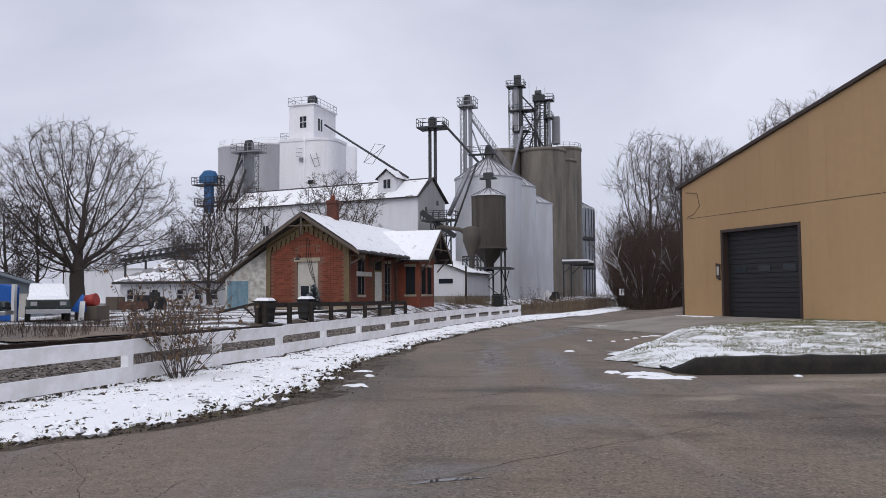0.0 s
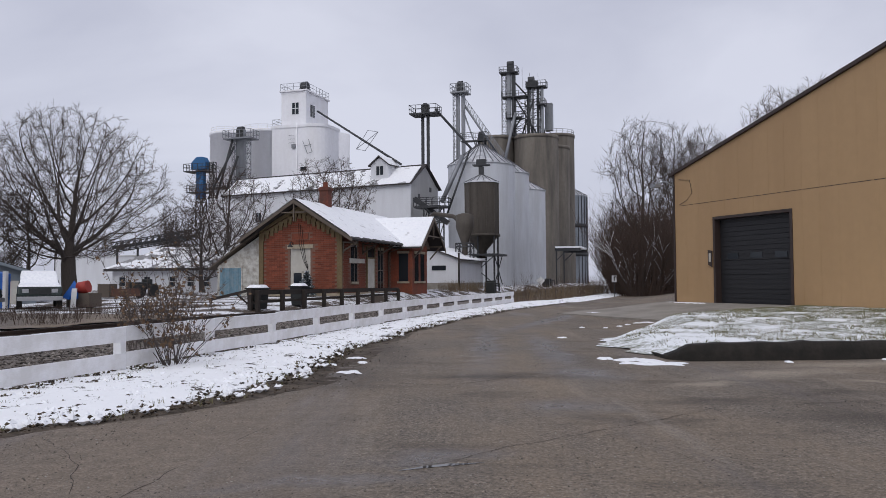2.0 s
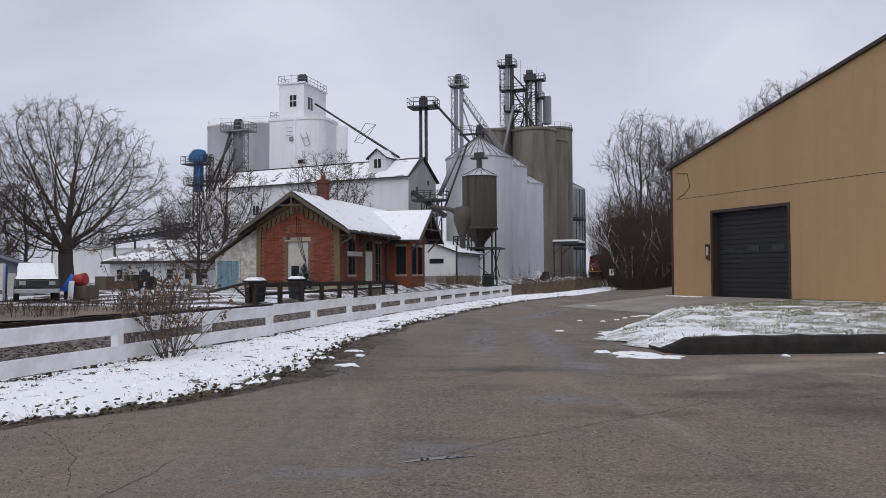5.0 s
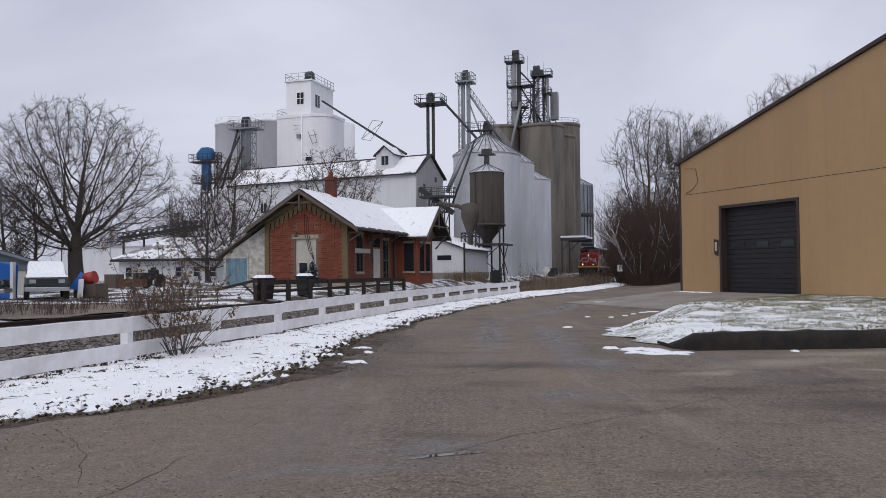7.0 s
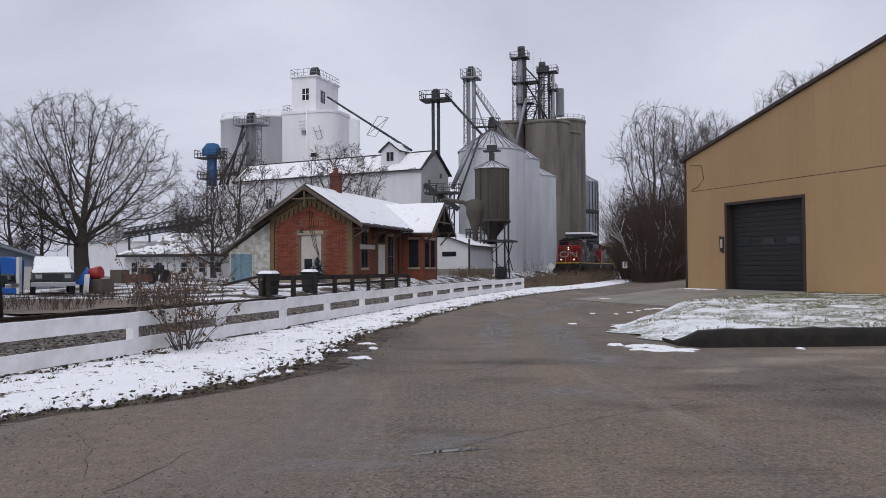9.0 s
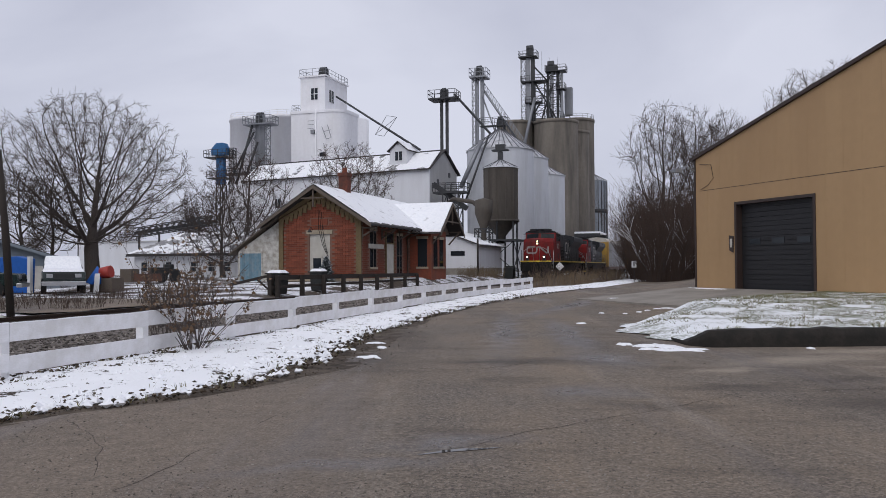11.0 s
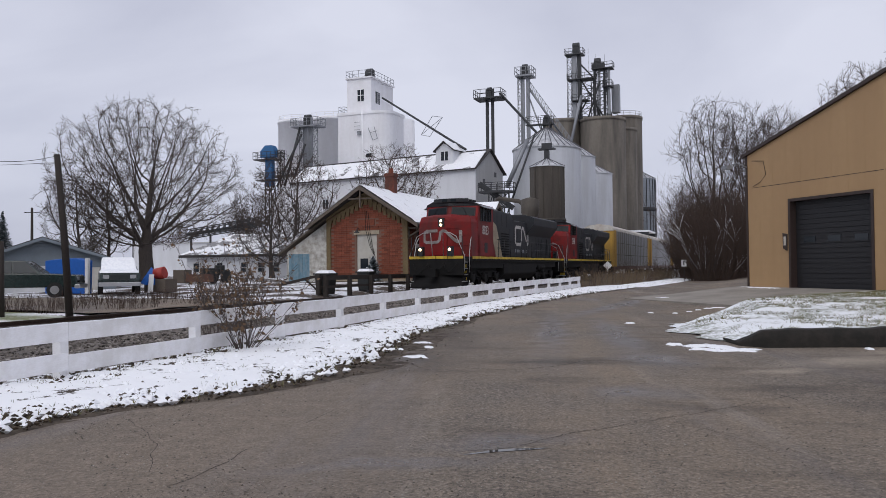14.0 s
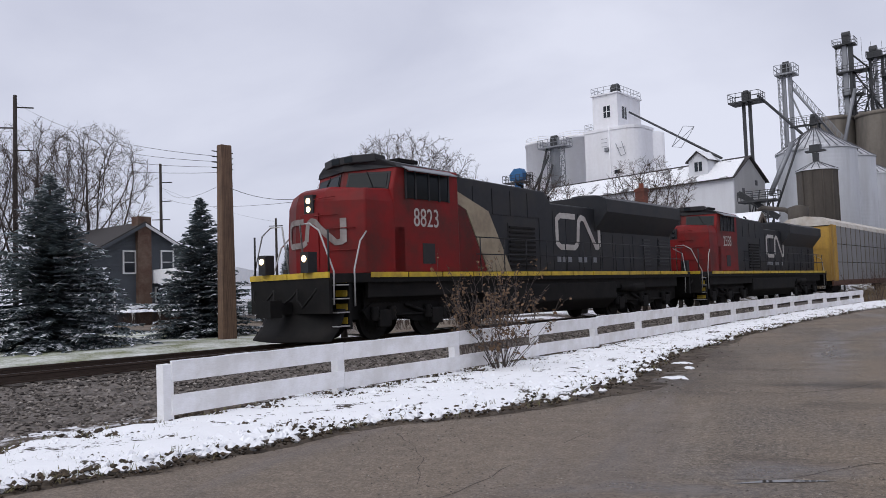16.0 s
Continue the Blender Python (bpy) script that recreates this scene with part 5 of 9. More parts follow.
    # openings in the track side
    for y0, y1, z0, z1, kind in ((1.5, 2.45, 0.75, 3.2, "w"), (4.2, 5.5, 0.0, 2.35, "d"), (6.3, 7.2, 0.1, 3.0, "w")):
        if kind == "w":
            o = part("boarded_window", Shape().box(-0.02, 0.012, y0, y1, z0, z1), "window_dark", g, "dark boarded window")
            part("sill", Shape().box(0.0, 0.1, y0 - 0.1, y1 + 0.1, z0 - 0.14, z0), "stone", g)
            part("lintel", Shape().box(0.0, 0.06, y0 - 0.1, y1 + 0.1, z1, z1 + 0.2), "stone", g)
            part("mullion", Shape().box(0.012, 0.03, (y0 + y1) / 2 - 0.03, (y0 + y1) / 2 + 0.03, z0, z1).box(0.012, 0.03, y0, y1, (z0 + z1) / 2 - 0.03, (z0 + z1) / 2 + 0.03), "old_wood", o)
        else:
            part("white_door", Shape().box(0.0, 0.05, y0, y1, z0, z1), "board_white", g, "pale weathered plank door")
            part("transom", Shape().box(0.0, 0.03, y0, y1, z1 + 0.1, z1 + 0.75), "window_dark", g)
            part("door_frame", Shape().box(0.0, 0.08, y0 - 0.1, y0, z0, z1 + 0.85).box(0.0, 0.08, y1, y1 + 0.1, z0, z1 + 0.85).box(0.0, 0.08, y0, y1, z1, z1 + 0.1), "ochre_trim", g)
    part("notice_board", Shape().box(0.03, 0.09, 1.1, 3.6, 2.0, 2.3), "board_white", g, "long pale notice board")
    part("drain_pipe", Shape().tube([(0.9, 0.1, 3.2), (0.12, -0.05, 2.7), (0.12, 8.4, 2.7)], 0.05, 8) if False else Shape().tube([(0.1, 8.2, 0.0), (0.1, 8.2, 2.9), (0.9, 8.2, 3.2)], 0.06, 8), "old_wood", g)
    # bay towards the track under a cross gable
    b0, b1, bx = 9.0, 12.6, 1.65
    bay = part("bay_wall", Shape().box(-0.02, bx, b0, b0 + 0.25, -0.4, 3.5), "brick", g, "red brick bay")
    part("bay_wall", Shape().box(bx - 0.25, bx, b0 + 0.25, b1 - 0.25, -0.4, 3.5), "brick", g)
    part("bay_wall", Shape().box(-0.02, bx, b1 - 0.25, b1, -0.4, 3.5), "brick", g)
    part("bay_window", Shape().box(0.6, 1.35, b0 - 0.02, b0, 0.75, 2.85), "window_dark", g)
    part("bay_lintel", Shape().box(0.5, 1.45, b0 - 0.06, b0, 2.85, 3.05), "stone", g)
    part("bay_sill", Shape().box(0.5, 1.45, b0 - 0.09, b0, 0.6, 0.75), "stone", g)
    for y in (b0 + 0.6, b0 + 2.0):
        part("bay_window", Shape().box(bx, bx + 0.02, y, y + 0.9, 0.75, 2.85), "window_dark", g)
        part("bay_lintel", Shape().box(bx, bx + 0.08, y - 0.1, y + 1.0, 2.85, 3.05), "stone", g)
        part("bay_sill", Shape().box(bx, bx + 0.1, y - 0.1, y + 1.0, 0.6, 0.75), "stone", g)
    ym, tipx = (b0 + b1) / 2 + 0.6, bx + 1.0
    rise = 5.55
    part("cross_gable_wall", Shape().prism([(b0 + 0.2, 3.3), (ym, rise - 0.2), (2 * ym - b0 - 0.2, 3.3)], "x", bx - 0.2, bx - 0.02), "old_wood", g, "dark boarded cross gable")
    for sgn in (-1, 1):
        ye = ym + sgn * 3.0
        ze = 3.2
        r = part("cross_roof", Shape().prism([(ye, ze), (ym, rise), (ym, rise + 0.14), (ye, ze + 0.12)], "x", -2.8, tipx), "shingle", g)
        part("snow_cover", Shape().prism([(ye, ze + 0.125), (ym, rise + 0.145), (ym, rise + 0.23), (ye, ze + 0.2)], "x", -2.8, tipx - 0.03), "roof_snow", r)
        part("barge_board", Shape().prism([(ye, ze - 0.15), (ym, rise - 0.15), (ym, rise + 0.1), (ye, ze + 0.1)], "x", tipx, tipx + 0.06), "old_wood", g)
        part("eave_bracket", Shape().beam((bx, ye - sgn * 1.0, 2.5), (tipx - 0.1, ye - sgn * 1.0, 3.5), 0.1).beam((bx, ye - sgn * 1.0, 3.5), (tipx, ye - sgn * 1.0, 3.5), 0.1), "old_wood", g)
    part("gable_truss", Shape().beam((tipx - 0.05, ym, rise - 0.2), (tipx - 0.05, ym, 4.0), 0.1).beam((tipx - 0.05, ym - 1.6, 4.2), (tipx - 0.05, ym + 1.6, 4.2), 0.1), "old_wood", g)
    # clapboard lean-to with faded blue boards
    lw = 3.3
    lean = part("lean_to", Shape().prism([(-w - lw, -0.3), (-w - 0.02, -0.3), (-w - 0.02, 3.9), (-w - lw, 1.85)], "y", 0.1, 7.0), "clap", g, "lean-to of peeling white clapboards")
    for k in range(28):
        z = -0.2 + k * 0.145
        xl = -w - lw if z < 1.75 else -w - lw + (z - 1.75) / (3.9 - 1.85) * lw + 0.05
        if xl > -w - 0.15:
            break
        part("clapboard", Shape().add([(xl, 0.06, z), (-w - 0.03, 0.06, z), (-w - 0.03, 0.085, z + 0.15), (xl, 0.085, z + 0.15), (xl, 0.1, z), (-w - 0.03, 0.1, z), (-w - 0.03, 0.1, z + 0.15), (xl, 0.1, z + 0.15)], [(0, 1, 2, 3), (0, 4, 5, 1), (1, 5, 6, 2), (3, 2, 6, 7), (0, 3, 7, 4)]), "clap", lean)
    part("lean_to_roof", Shape().prism([(-w - lw - 0.5, 1.62), (-w - 0.1, 4.05), (-w - 0.1, 4.15), (-w - lw - 0.5, 1.74)], "y", -0.3, 7.3), "old_wood", g)
    part("lean_to_snow", Shape().prism([(-w - lw - 0.45, 1.755), (-w - 0.6, 3.86), (-w - 0.6, 3.92), (-w - lw - 0.45, 1.8)], "y", 0.8, 7.2), "roof_snow", g)
    for k in range(9):
        x = -w - lw + 0.2 + k * 0.185
        part("blue_board", Shape().box(x, x + 0.178, 0.02 if k % 2 else 0.028, 0.055, -0.25, 1.72), "blue_door", lean)
    part("board_frame", Shape().box(-w - lw + 0.1, -w - lw + 0.2, 0.01, 0.06, -0.3, 1.8).box(-w - lw + 1.87, -w - lw + 1.97, 0.01, 0.06, -0.3, 1.8).box(-w - lw + 0.2, -w - lw + 1.87, 0.01, 0.06, 1.72, 1.8), "clap", lean)
    # bricks: the stretch of the gable and track side nearest the camera as single pieces
    bw, bh = 0.40, 0.13
    meshes = []
    for k in range(3):
        me = mesh_of("brick", Shape().box(0.008, bw - 0.008, -0.022 - 0.004 * k, 0.0, 0.008, bh - 0.008))
        me.materials.append(MAT["brick"])
        meshes.append(me)
    count = 0
    rest = Shape()
    for j in range(44):
        z = j * bh
        for i in range(-1, 16):
            x = -w + 0.30 + i * bw + (bw / 2 if j % 2 else 0)
            if x < -w + 0.28 or x + bw > -0.26:
                continue
            if z + bh > 4.05 + (1.5 * (1 - abs((x + bw / 2 + w / 2) / (w / 2)))) - 0.45:
                continue
            if dl - bw < x < dr and z < dh + 0.02 or (dl - 0.2 - bw < x < dr + 0.2 and dh - bh < z < dh + 0.26):
                continue
            if -3.6 - bw < x < -2.4 and 3.45 < z < 3.95:
                continue
            if count < 290:
                part("brick", meshes[(i * 7 + j * 3) % 3], "brick", wall, m=pose(x, 0, z))
                count += 1
            else:
                dd = 0.022 + 0.004 * ((i * 7 + j * 3) % 3)
                rest.box(x + 0.008, x + bw - 0.008, -dd, 0.0, z + 0.008, z + bh - 0.008)
    tagged(part("bricks_above", rest, "brick", wall), kind="stuff")
    rest = Shape()
    holes = ((1.4, 2.55, 0.6, 3.4), (4.1, 5.6, -0.1, 3.25), (6.2, 7.3, -0.05, 3.2))
    for j in range(28):
        z = j * bh
        for i in range(22):
            y = 0.05 + i * bw + (bw / 2 if j % 2 else 0)
            if y + bw > 9.0 or any(a - bw < y < b and c - bh < z < d2 for a, b, c, d2 in holes):
                continue
            rest.box(-0.02, 0.0 + 0.004 * ((i + j * 5) % 3), y + 0.008, y + bw - 0.008, z + 0.008, z + bh - 0.008)
    tagged(part("side_bricks", rest, "brick", side), kind="stuff")
    return g


depot()


# ---- trees and shrubs ----
def grow(shape, twigs, p, d, length, r, level, rng, spread, up, kids, twist=0.25, min_r=0.006):
    """A tapering limb that forks; thin limbs go to the twig mesh."""
    n = 4 if level < 2 else 3
    pts, rad = [p], [r]
    q, dd = p.copy(), d.copy()
    for k in range(n):
        dd = (dd + Vector((rng.uniform(-twist, twist), rng.uniform(-twist, twist), rng.uniform(-twist, twist) + up))).normalized()
        q = q + dd * length / n
        pts.append(q.copy())
        rad.append(max(min_r * 0.7, r * (1 - 0.62 * (k + 1) / n)))
    (shape if level < 2 else twigs).tube(pts, rad, 8 if level == 0 else 6 if level == 1 else 4 if level == 2 else 3, caps=False)
    if level >= len(kids):
        return
    for k in range(kids[level]):
        f = rng.uniform(0.25, 1.0) if level else rng.uniform(0.42, 1.0)
        i = min(n - 1, int(f * n))
        b = pts[i].lerp(pts[i + 1], f * n - i)
        axis = Vector((rng.uniform(-1, 1), rng.uniform(-1, 1), rng.uniform(-0.3, 0.5)))
        side = (axis - axis.project(dd)).normalized()
        nd = (dd * (1 - spread) + side * spread * rng.uniform(0.7, 1.3)).normalized()
        grow(shape, twigs, b, nd, length * rng.uniform(0.5, 0.78) * (1.05 - 0.3 * f), max(min_r, rad[i] * rng.uniform(0.42, 0.62)), level + 1, rng, spread, up, kids, twist, min_r)


def bare_tree(name, u, v, height, seed, label, trunk_r=0.3, kids=(7, 6, 5, 4), limbs=12, width=0.9, lean=(0, 0), mat="bark", twig="twig", first=0.22, min_r=0.012, z=None, twist=0.2, up=0.05):
    """A bare tree: a short trunk that breaks into fanning limbs, each forking to fine twigs. width: crown breadth over height."""
    rng = random.Random(seed)
    a, b = Shape(), Shape()
    t = thing(name, place(u, v, z), label, "tree")
    q, d = Vector((0, 0, -0.2)), Vector((lean[0], lean[1], 1)).normalized()
    n, ln = 7, height * (first + 0.28)
    pts, rad = [q], [trunk_r * 1.25]
    for k in range(n):
        d = (d + Vector((rng.uniform(-0.07, 0.07), rng.uniform(-0.07, 0.07), 0.06))).normalized()
        q = q + d * ln / n
        pts.append(q.copy())
        rad.append(trunk_r * (1 - 0.5 * (k + 1) / n))
    a.tube(pts, rad, 10, caps=False)
    for k in range(limbs):
        f = (first + 0.28 * (k / max(1, limbs - 1)) ** 1.2) / (first + 0.28)
        i = min(n - 1, int(f * n))
        base = pts[i].lerp(pts[i + 1], min(1.0, f * n - i))
        az = k * 2.4 + rng.uniform(-0.4, 0.4)
        tilt = math.atan(width * rng.uniform(0.75, 1.15)) * (1 - 0.62 * (k / limbs) ** 1.1)
        nd = Vector((math.cos(az) * math.sin(tilt), math.sin(az) * math.sin(tilt), math.cos(tilt)))
        reach = height * 0.60 * rng.uniform(0.8, 1.05) * (1 - 0.22 * math.sin(tilt))
        grow(a, b, base, nd, reach, rad[i] * rng.uniform(0.5, 0.68), 1, rng, 0.46, up, (0, *kids), twist, min_r)
    k = height / max(p[2] for p in b.v)
    for s in (a, b):
        s.v = [(x * k, y * k, (zz + 0.2) * k - 0.2) for x, y, zz in s.v]
    part("trunk", a, mat, t, "rough grey trunk and limbs")
    tagged(part("crown", b, twig, t, "bare twigs"), kind="stuff")
    return t


def crown_tree(name, u, v, height, seed, label, fork, reach, widest=0.42, trunk_r=0.3, count=1500, step=0.34, tip=0.010, lift=0.12, twig_len=0.55, twigs=3, mat="bark", twig="twig", z=None, lean=(0.0, 0.0), droop=0.3):
    """A bare tree whose limbs grow towards points strewn through its crown. fork: height of the first fork; reach: crown half-width; widest: where, as a share of the crown's height."""
    rng = np.random.default_rng(seed)
    mid = fork + (height - fork) * widest
    aims = []
    while len(aims) < count:
        x, y, q = rng.uniform(-1, 1, 3)
        if x * x + y * y + q * q > 1:
            continue
        zz = mid + q * ((height - mid) if q > 0 else (mid - fork * (1 - droop)))
        edge = 1 + 0.30 * noise.noise((x * 2.2 + seed, y * 2.2, q * 2.2))
        aims.append((x * reach * edge + lean[0] * zz, y * reach * edge + lean[1] * zz, zz))
    aims = np.array(aims)
    n0 = max(3, int(fork / step))
    pos = [np.array((lean[0] * fork * k / n0 + 0.05 * math.sin(k * 0.9 + seed), lean[1] * fork * k / n0 + 0.05 * math.cos(k * 0.7), -0.2 + (fork + 0.2) * k / n0)) for k in range(n0 + 1)]
    up = [-1] + list(range(n0))
    crowd = [0] * len(pos)
    best = np.full(len(aims), 1e9)
    near_to = np.zeros(len(aims), int)
    live = np.ones(len(aims), bool)
    fresh = list(range(len(pos)))
    for _ in range(150):
        for i in fresh:
            d = np.linalg.norm(aims - pos[i], axis=1)
            m = d < best
            best[m], near_to[m] = d[m], i
        live &= best > step * 1.35
        if not live.any():
            break
        fresh = []
        for i in np.unique(near_to[live]):
            if crowd[i] > 2:
                continue
            pull = aims[live & (near_to == i)] - pos[i]
            d = (pull / np.linalg.norm(pull, axis=1)[:, None]).sum(0)
            d = d / (np.linalg.norm(d) + 1e-9) + rng.normal(0, 0.09, 3) + (0, 0, lift)
            if up[i] >= 0:
                back = pos[i] - pos[up[i]]
                d = d + 0.9 * back / (np.linalg.norm(back) + 1e-9)
            pos.append(pos[i] + step * d / np.linalg.norm(d))
            up.append(int(i))
            crowd.append(0)
            crowd[i] += 1
            fresh.append(len(pos) - 1)
        if not fresh:
            break
    n = len(pos)
    kids = [[] for _ in range(n)]
    for i in range(1, n):
        kids[up[i]].append(i)
    area = [0.0] * n
    for i in range(n - 1, -1, -1):
        area[i] = sum(area[k] for k in kids[i]) if kids[i] else tip ** 2.0
    rad = [a ** (1 / 2.0) for a in area]
    k0 = min(1.6, trunk_r / rad[0])
    thick = [max(tip, r * (1 + (k0 - 1) * smooth(0.03, 0.12, r))) for r in rad]
    limbs, fine = Shape(), Shape()
    stack = [0]
    while stack:
        i = stack.pop()
        chain = [i] if up[i] < 0 else [up[i], i]
        while kids[chain[-1]]:
            ks = sorted(kids[chain[-1]], key=lambda k: -area[k])
            stack += ks[1:]
            chain.append(ks[0])
        rr = [thick[k] for k in chain]
        if up[i] >= 0:
            rr[0] = rr[1]
        big = rr[0] > 0.05
        if up[i] < 0:
            rr[0] *= 1.5
            rr[1] *= 1.15
        (limbs if big else fine).tube([pos[k] for k in chain], rr, 8 if rr[0] > 0.12 else 5 if big else 3, caps=False)
    for i in range(n):
        if thick[i] < tip * 2.6 and up[i] >= 0:
            back = pos[i] - pos[up[i]]
            back = back / (np.linalg.norm(back) + 1e-9)
            for _ in range(twigs if not kids[i] else 2):
                d = back + rng.normal(0, 0.55, 3) + (0, 0, 0.18)
                d = d / np.linalg.norm(d)
                ln = twig_len * rng.uniform(0.5, 1.2)
                e = pos[i] + d * ln
                fine.tube([pos[i], pos[i] + d * ln * 0.5 + (0, 0, 0.02), e], [tip * 0.7, tip * 0.6, tip * 0.4], 3, caps=False)
                for f in (0.35, 0.7):
                    b = d + rng.normal(0, 0.6, 3) + (0, 0, 0.15)
                    q = pos[i] + d * ln * f
                    fine.tube([q, q + b / np.linalg.norm(b) * ln * 0.55], [tip * 0.55, tip * 0.35], 3, caps=False)
    t = thing(name, place(u, v, z), label, "tree")
    part("trunk", limbs, mat, t, "rough grey trunk and limbs")
    tagged(part("crown", fine, twig, t, "bare twigs"), kind="stuff")
    return t


def conifer(u, v, height, width, seed, label):
    rng = random.Random(seed)
    t = thing("spruce_tree", place(u, v), label, "tree")
    part("trunk", Shape().tube([(0, 0, -0.1), (0, 0, height * 0.96)], [0.14, 0.015], 8), "bark", t)
    green, white = Shape(), Shape()
    tiers = int(height / 0.13)
    for k in range(tiers):
        f = k / tiers
        z = 0.15 + f * (height - 0.3)
        reach = width / 2 * (1 - f) ** 1.0 * rng.uniform(0.82, 1.15) + 0.05
        n = max(6, int(17 * (1 - f) + 5))
        for i in range(n):
            a = rng.uniform(0, 6.28318)
            rr = reach * rng.uniform(0.72, 1.08)
            droop = -0.22 + 0.5 * f
            d = Vector((math.cos(a), math.sin(a), droop)).normalized()
            side = Vector((-math.sin(a), math.cos(a), 0))
            m = max(3, int(rr / 0.13))
            for j in range(m):
                q = (j + 0.6) / m
                c = Vector((0, 0, z)) + d * rr * q + Vector((0, 0, 0.10 * q * q))
                for s in (-1, 1):
                    ln = (0.30 * (1.15 - 0.65 * q) * min(1, 0.25 + reach)) * rng.uniform(0.7, 1.3)
                    e = c + side * s * ln + d * ln * 0.7 + Vector((0, 0, rng.uniform(-0.09, 0.05)))
                    w = d * 0.085
                    green.add([c - w, c + w, e, c + Vector((0, 0, 0.05)), ], [(0, 1, 2), (0, 2, 3)])
                    if q > 0.45 and rng.random() < 0.5:
                        up = Vector((0, 0, 0.022))
                        white.add([c - w * 1.1 + up, c + w * 1.1 + up, c.lerp(e, 0.9) + up], [(0, 1, 2)])
            e = Vector((0, 0, z)) + d * (rr + 0.10 * min(1, reach * 2))
            b0 = Vector((0, 0, z)) + d * rr * 0.75
            green.add([b0 - side * 0.05, b0 + side * 0.05, e], [(0, 1, 2)])
    tagged(part("crown", green, "needle", t, "dark green needled boughs"), kind="stuff")
    tagged(part("snow_dusting", white, "needle_snow", t, "snow caught on the boughs"), kind="stuff")
    return t


def stems(name, centre_list, count, height, seed, mat, label, cat, spread=0.35, leaves=0, leaf_mat="dead_leaf", thick=0.012, forks=4, snow=0.0):
    """A thicket of thin stems, some of them lined with snow."""
    rng = random.Random(seed)
    s, lv, sn = Shape(), Shape(), Shape()
    for _ in range(count):
        x, y, z, r = rng.choice(centre_list)
        a, q = rng.uniform(0, 6.28), r * math.sqrt(rng.random())
        p = Vector((x + q * math.cos(a), y + q * math.sin(a), z - 0.05))
        d = Vector((math.cos(a) * spread * rng.random(), math.sin(a) * spread * rng.random(), 1)).normalized()
        h = height * rng.uniform(0.55, 1.1)
        pts = [p]
        for k in range(4):
            d = (d + Vector((rng.uniform(-0.2, 0.2), rng.uniform(-0.2, 0.2), 0.02))).normalized()
            pts.append(pts[-1] + d * h / 4)
        s.tube(pts, [thick, thick * 0.8, thick * 0.6, thick * 0.45, thick * 0.25], 3, caps=False)
        lined = snow and rng.random() < snow
        if lined:
            sn.tube([p + Vector((0, 0, thick * 0.7)) for p in pts[1:]], [thick * 0.6, thick * 0.5, thick * 0.4, thick * 0.25], 3, caps=False)
        for _ in range(forks):
            i = rng.randint(1, 3)
            b = pts[i].lerp(pts[i + 1], rng.random())
            e = b + (d + Vector((rng.uniform(-0.8, 0.8), rng.uniform(-0.8, 0.8), rng.uniform(-0.1, 0.5)))).normalized() * h * rng.uniform(0.12, 0.32)
            s.tube([b, (b + e) / 2 + Vector((0, 0, 0.02 * h)), e], [thick * 0.5, thick * 0.4, thick * 0.25], 3, caps=False)
            if lined:
                sn.tube([b + Vector((0, 0, thick * 0.5)), (b + e) / 2 + Vector((0, 0, 0.02 * h + thick * 0.5)), e], [thick * 0.45, thick * 0.4, thick * 0.25], 3, caps=False)
            for _ in range(leaves):
                if rng.random() < 0.7:
                    c = b.lerp(e, rng.uniform(0.3, 1.05))
                    g0 = Vector((rng.uniform(-1, 1), rng.uniform(-1, 1), rng.uniform(-1, 0.2))).normalized()
                    g1 = g0.cross(Vector((rng.uniform(-1, 1), rng.uniform(-1, 1), 1))).normalized()
                    ln = rng.uniform(0.05, 0.095)
                    lv.add([c, c + g0 * ln * 0.5 + g1 * ln * 0.34, c + g0 * ln, c + g0 * ln * 0.5 - g1 * ln * 0.34], [(0, 1, 2), (0, 2, 3)])
    t = thing(name, Matrix(), label, cat)
    tagged(part("stem_mass", s, mat, t), kind="stuff")
    if sn.v:
        tagged(part("snow_lining", sn, "snow", t, "snow lying along the branches"), kind="stuff")
    if lv.v:
        tagged(part("leaves", lv, leaf_mat, t, "withered brown leaves"), kind="stuff")
    return t


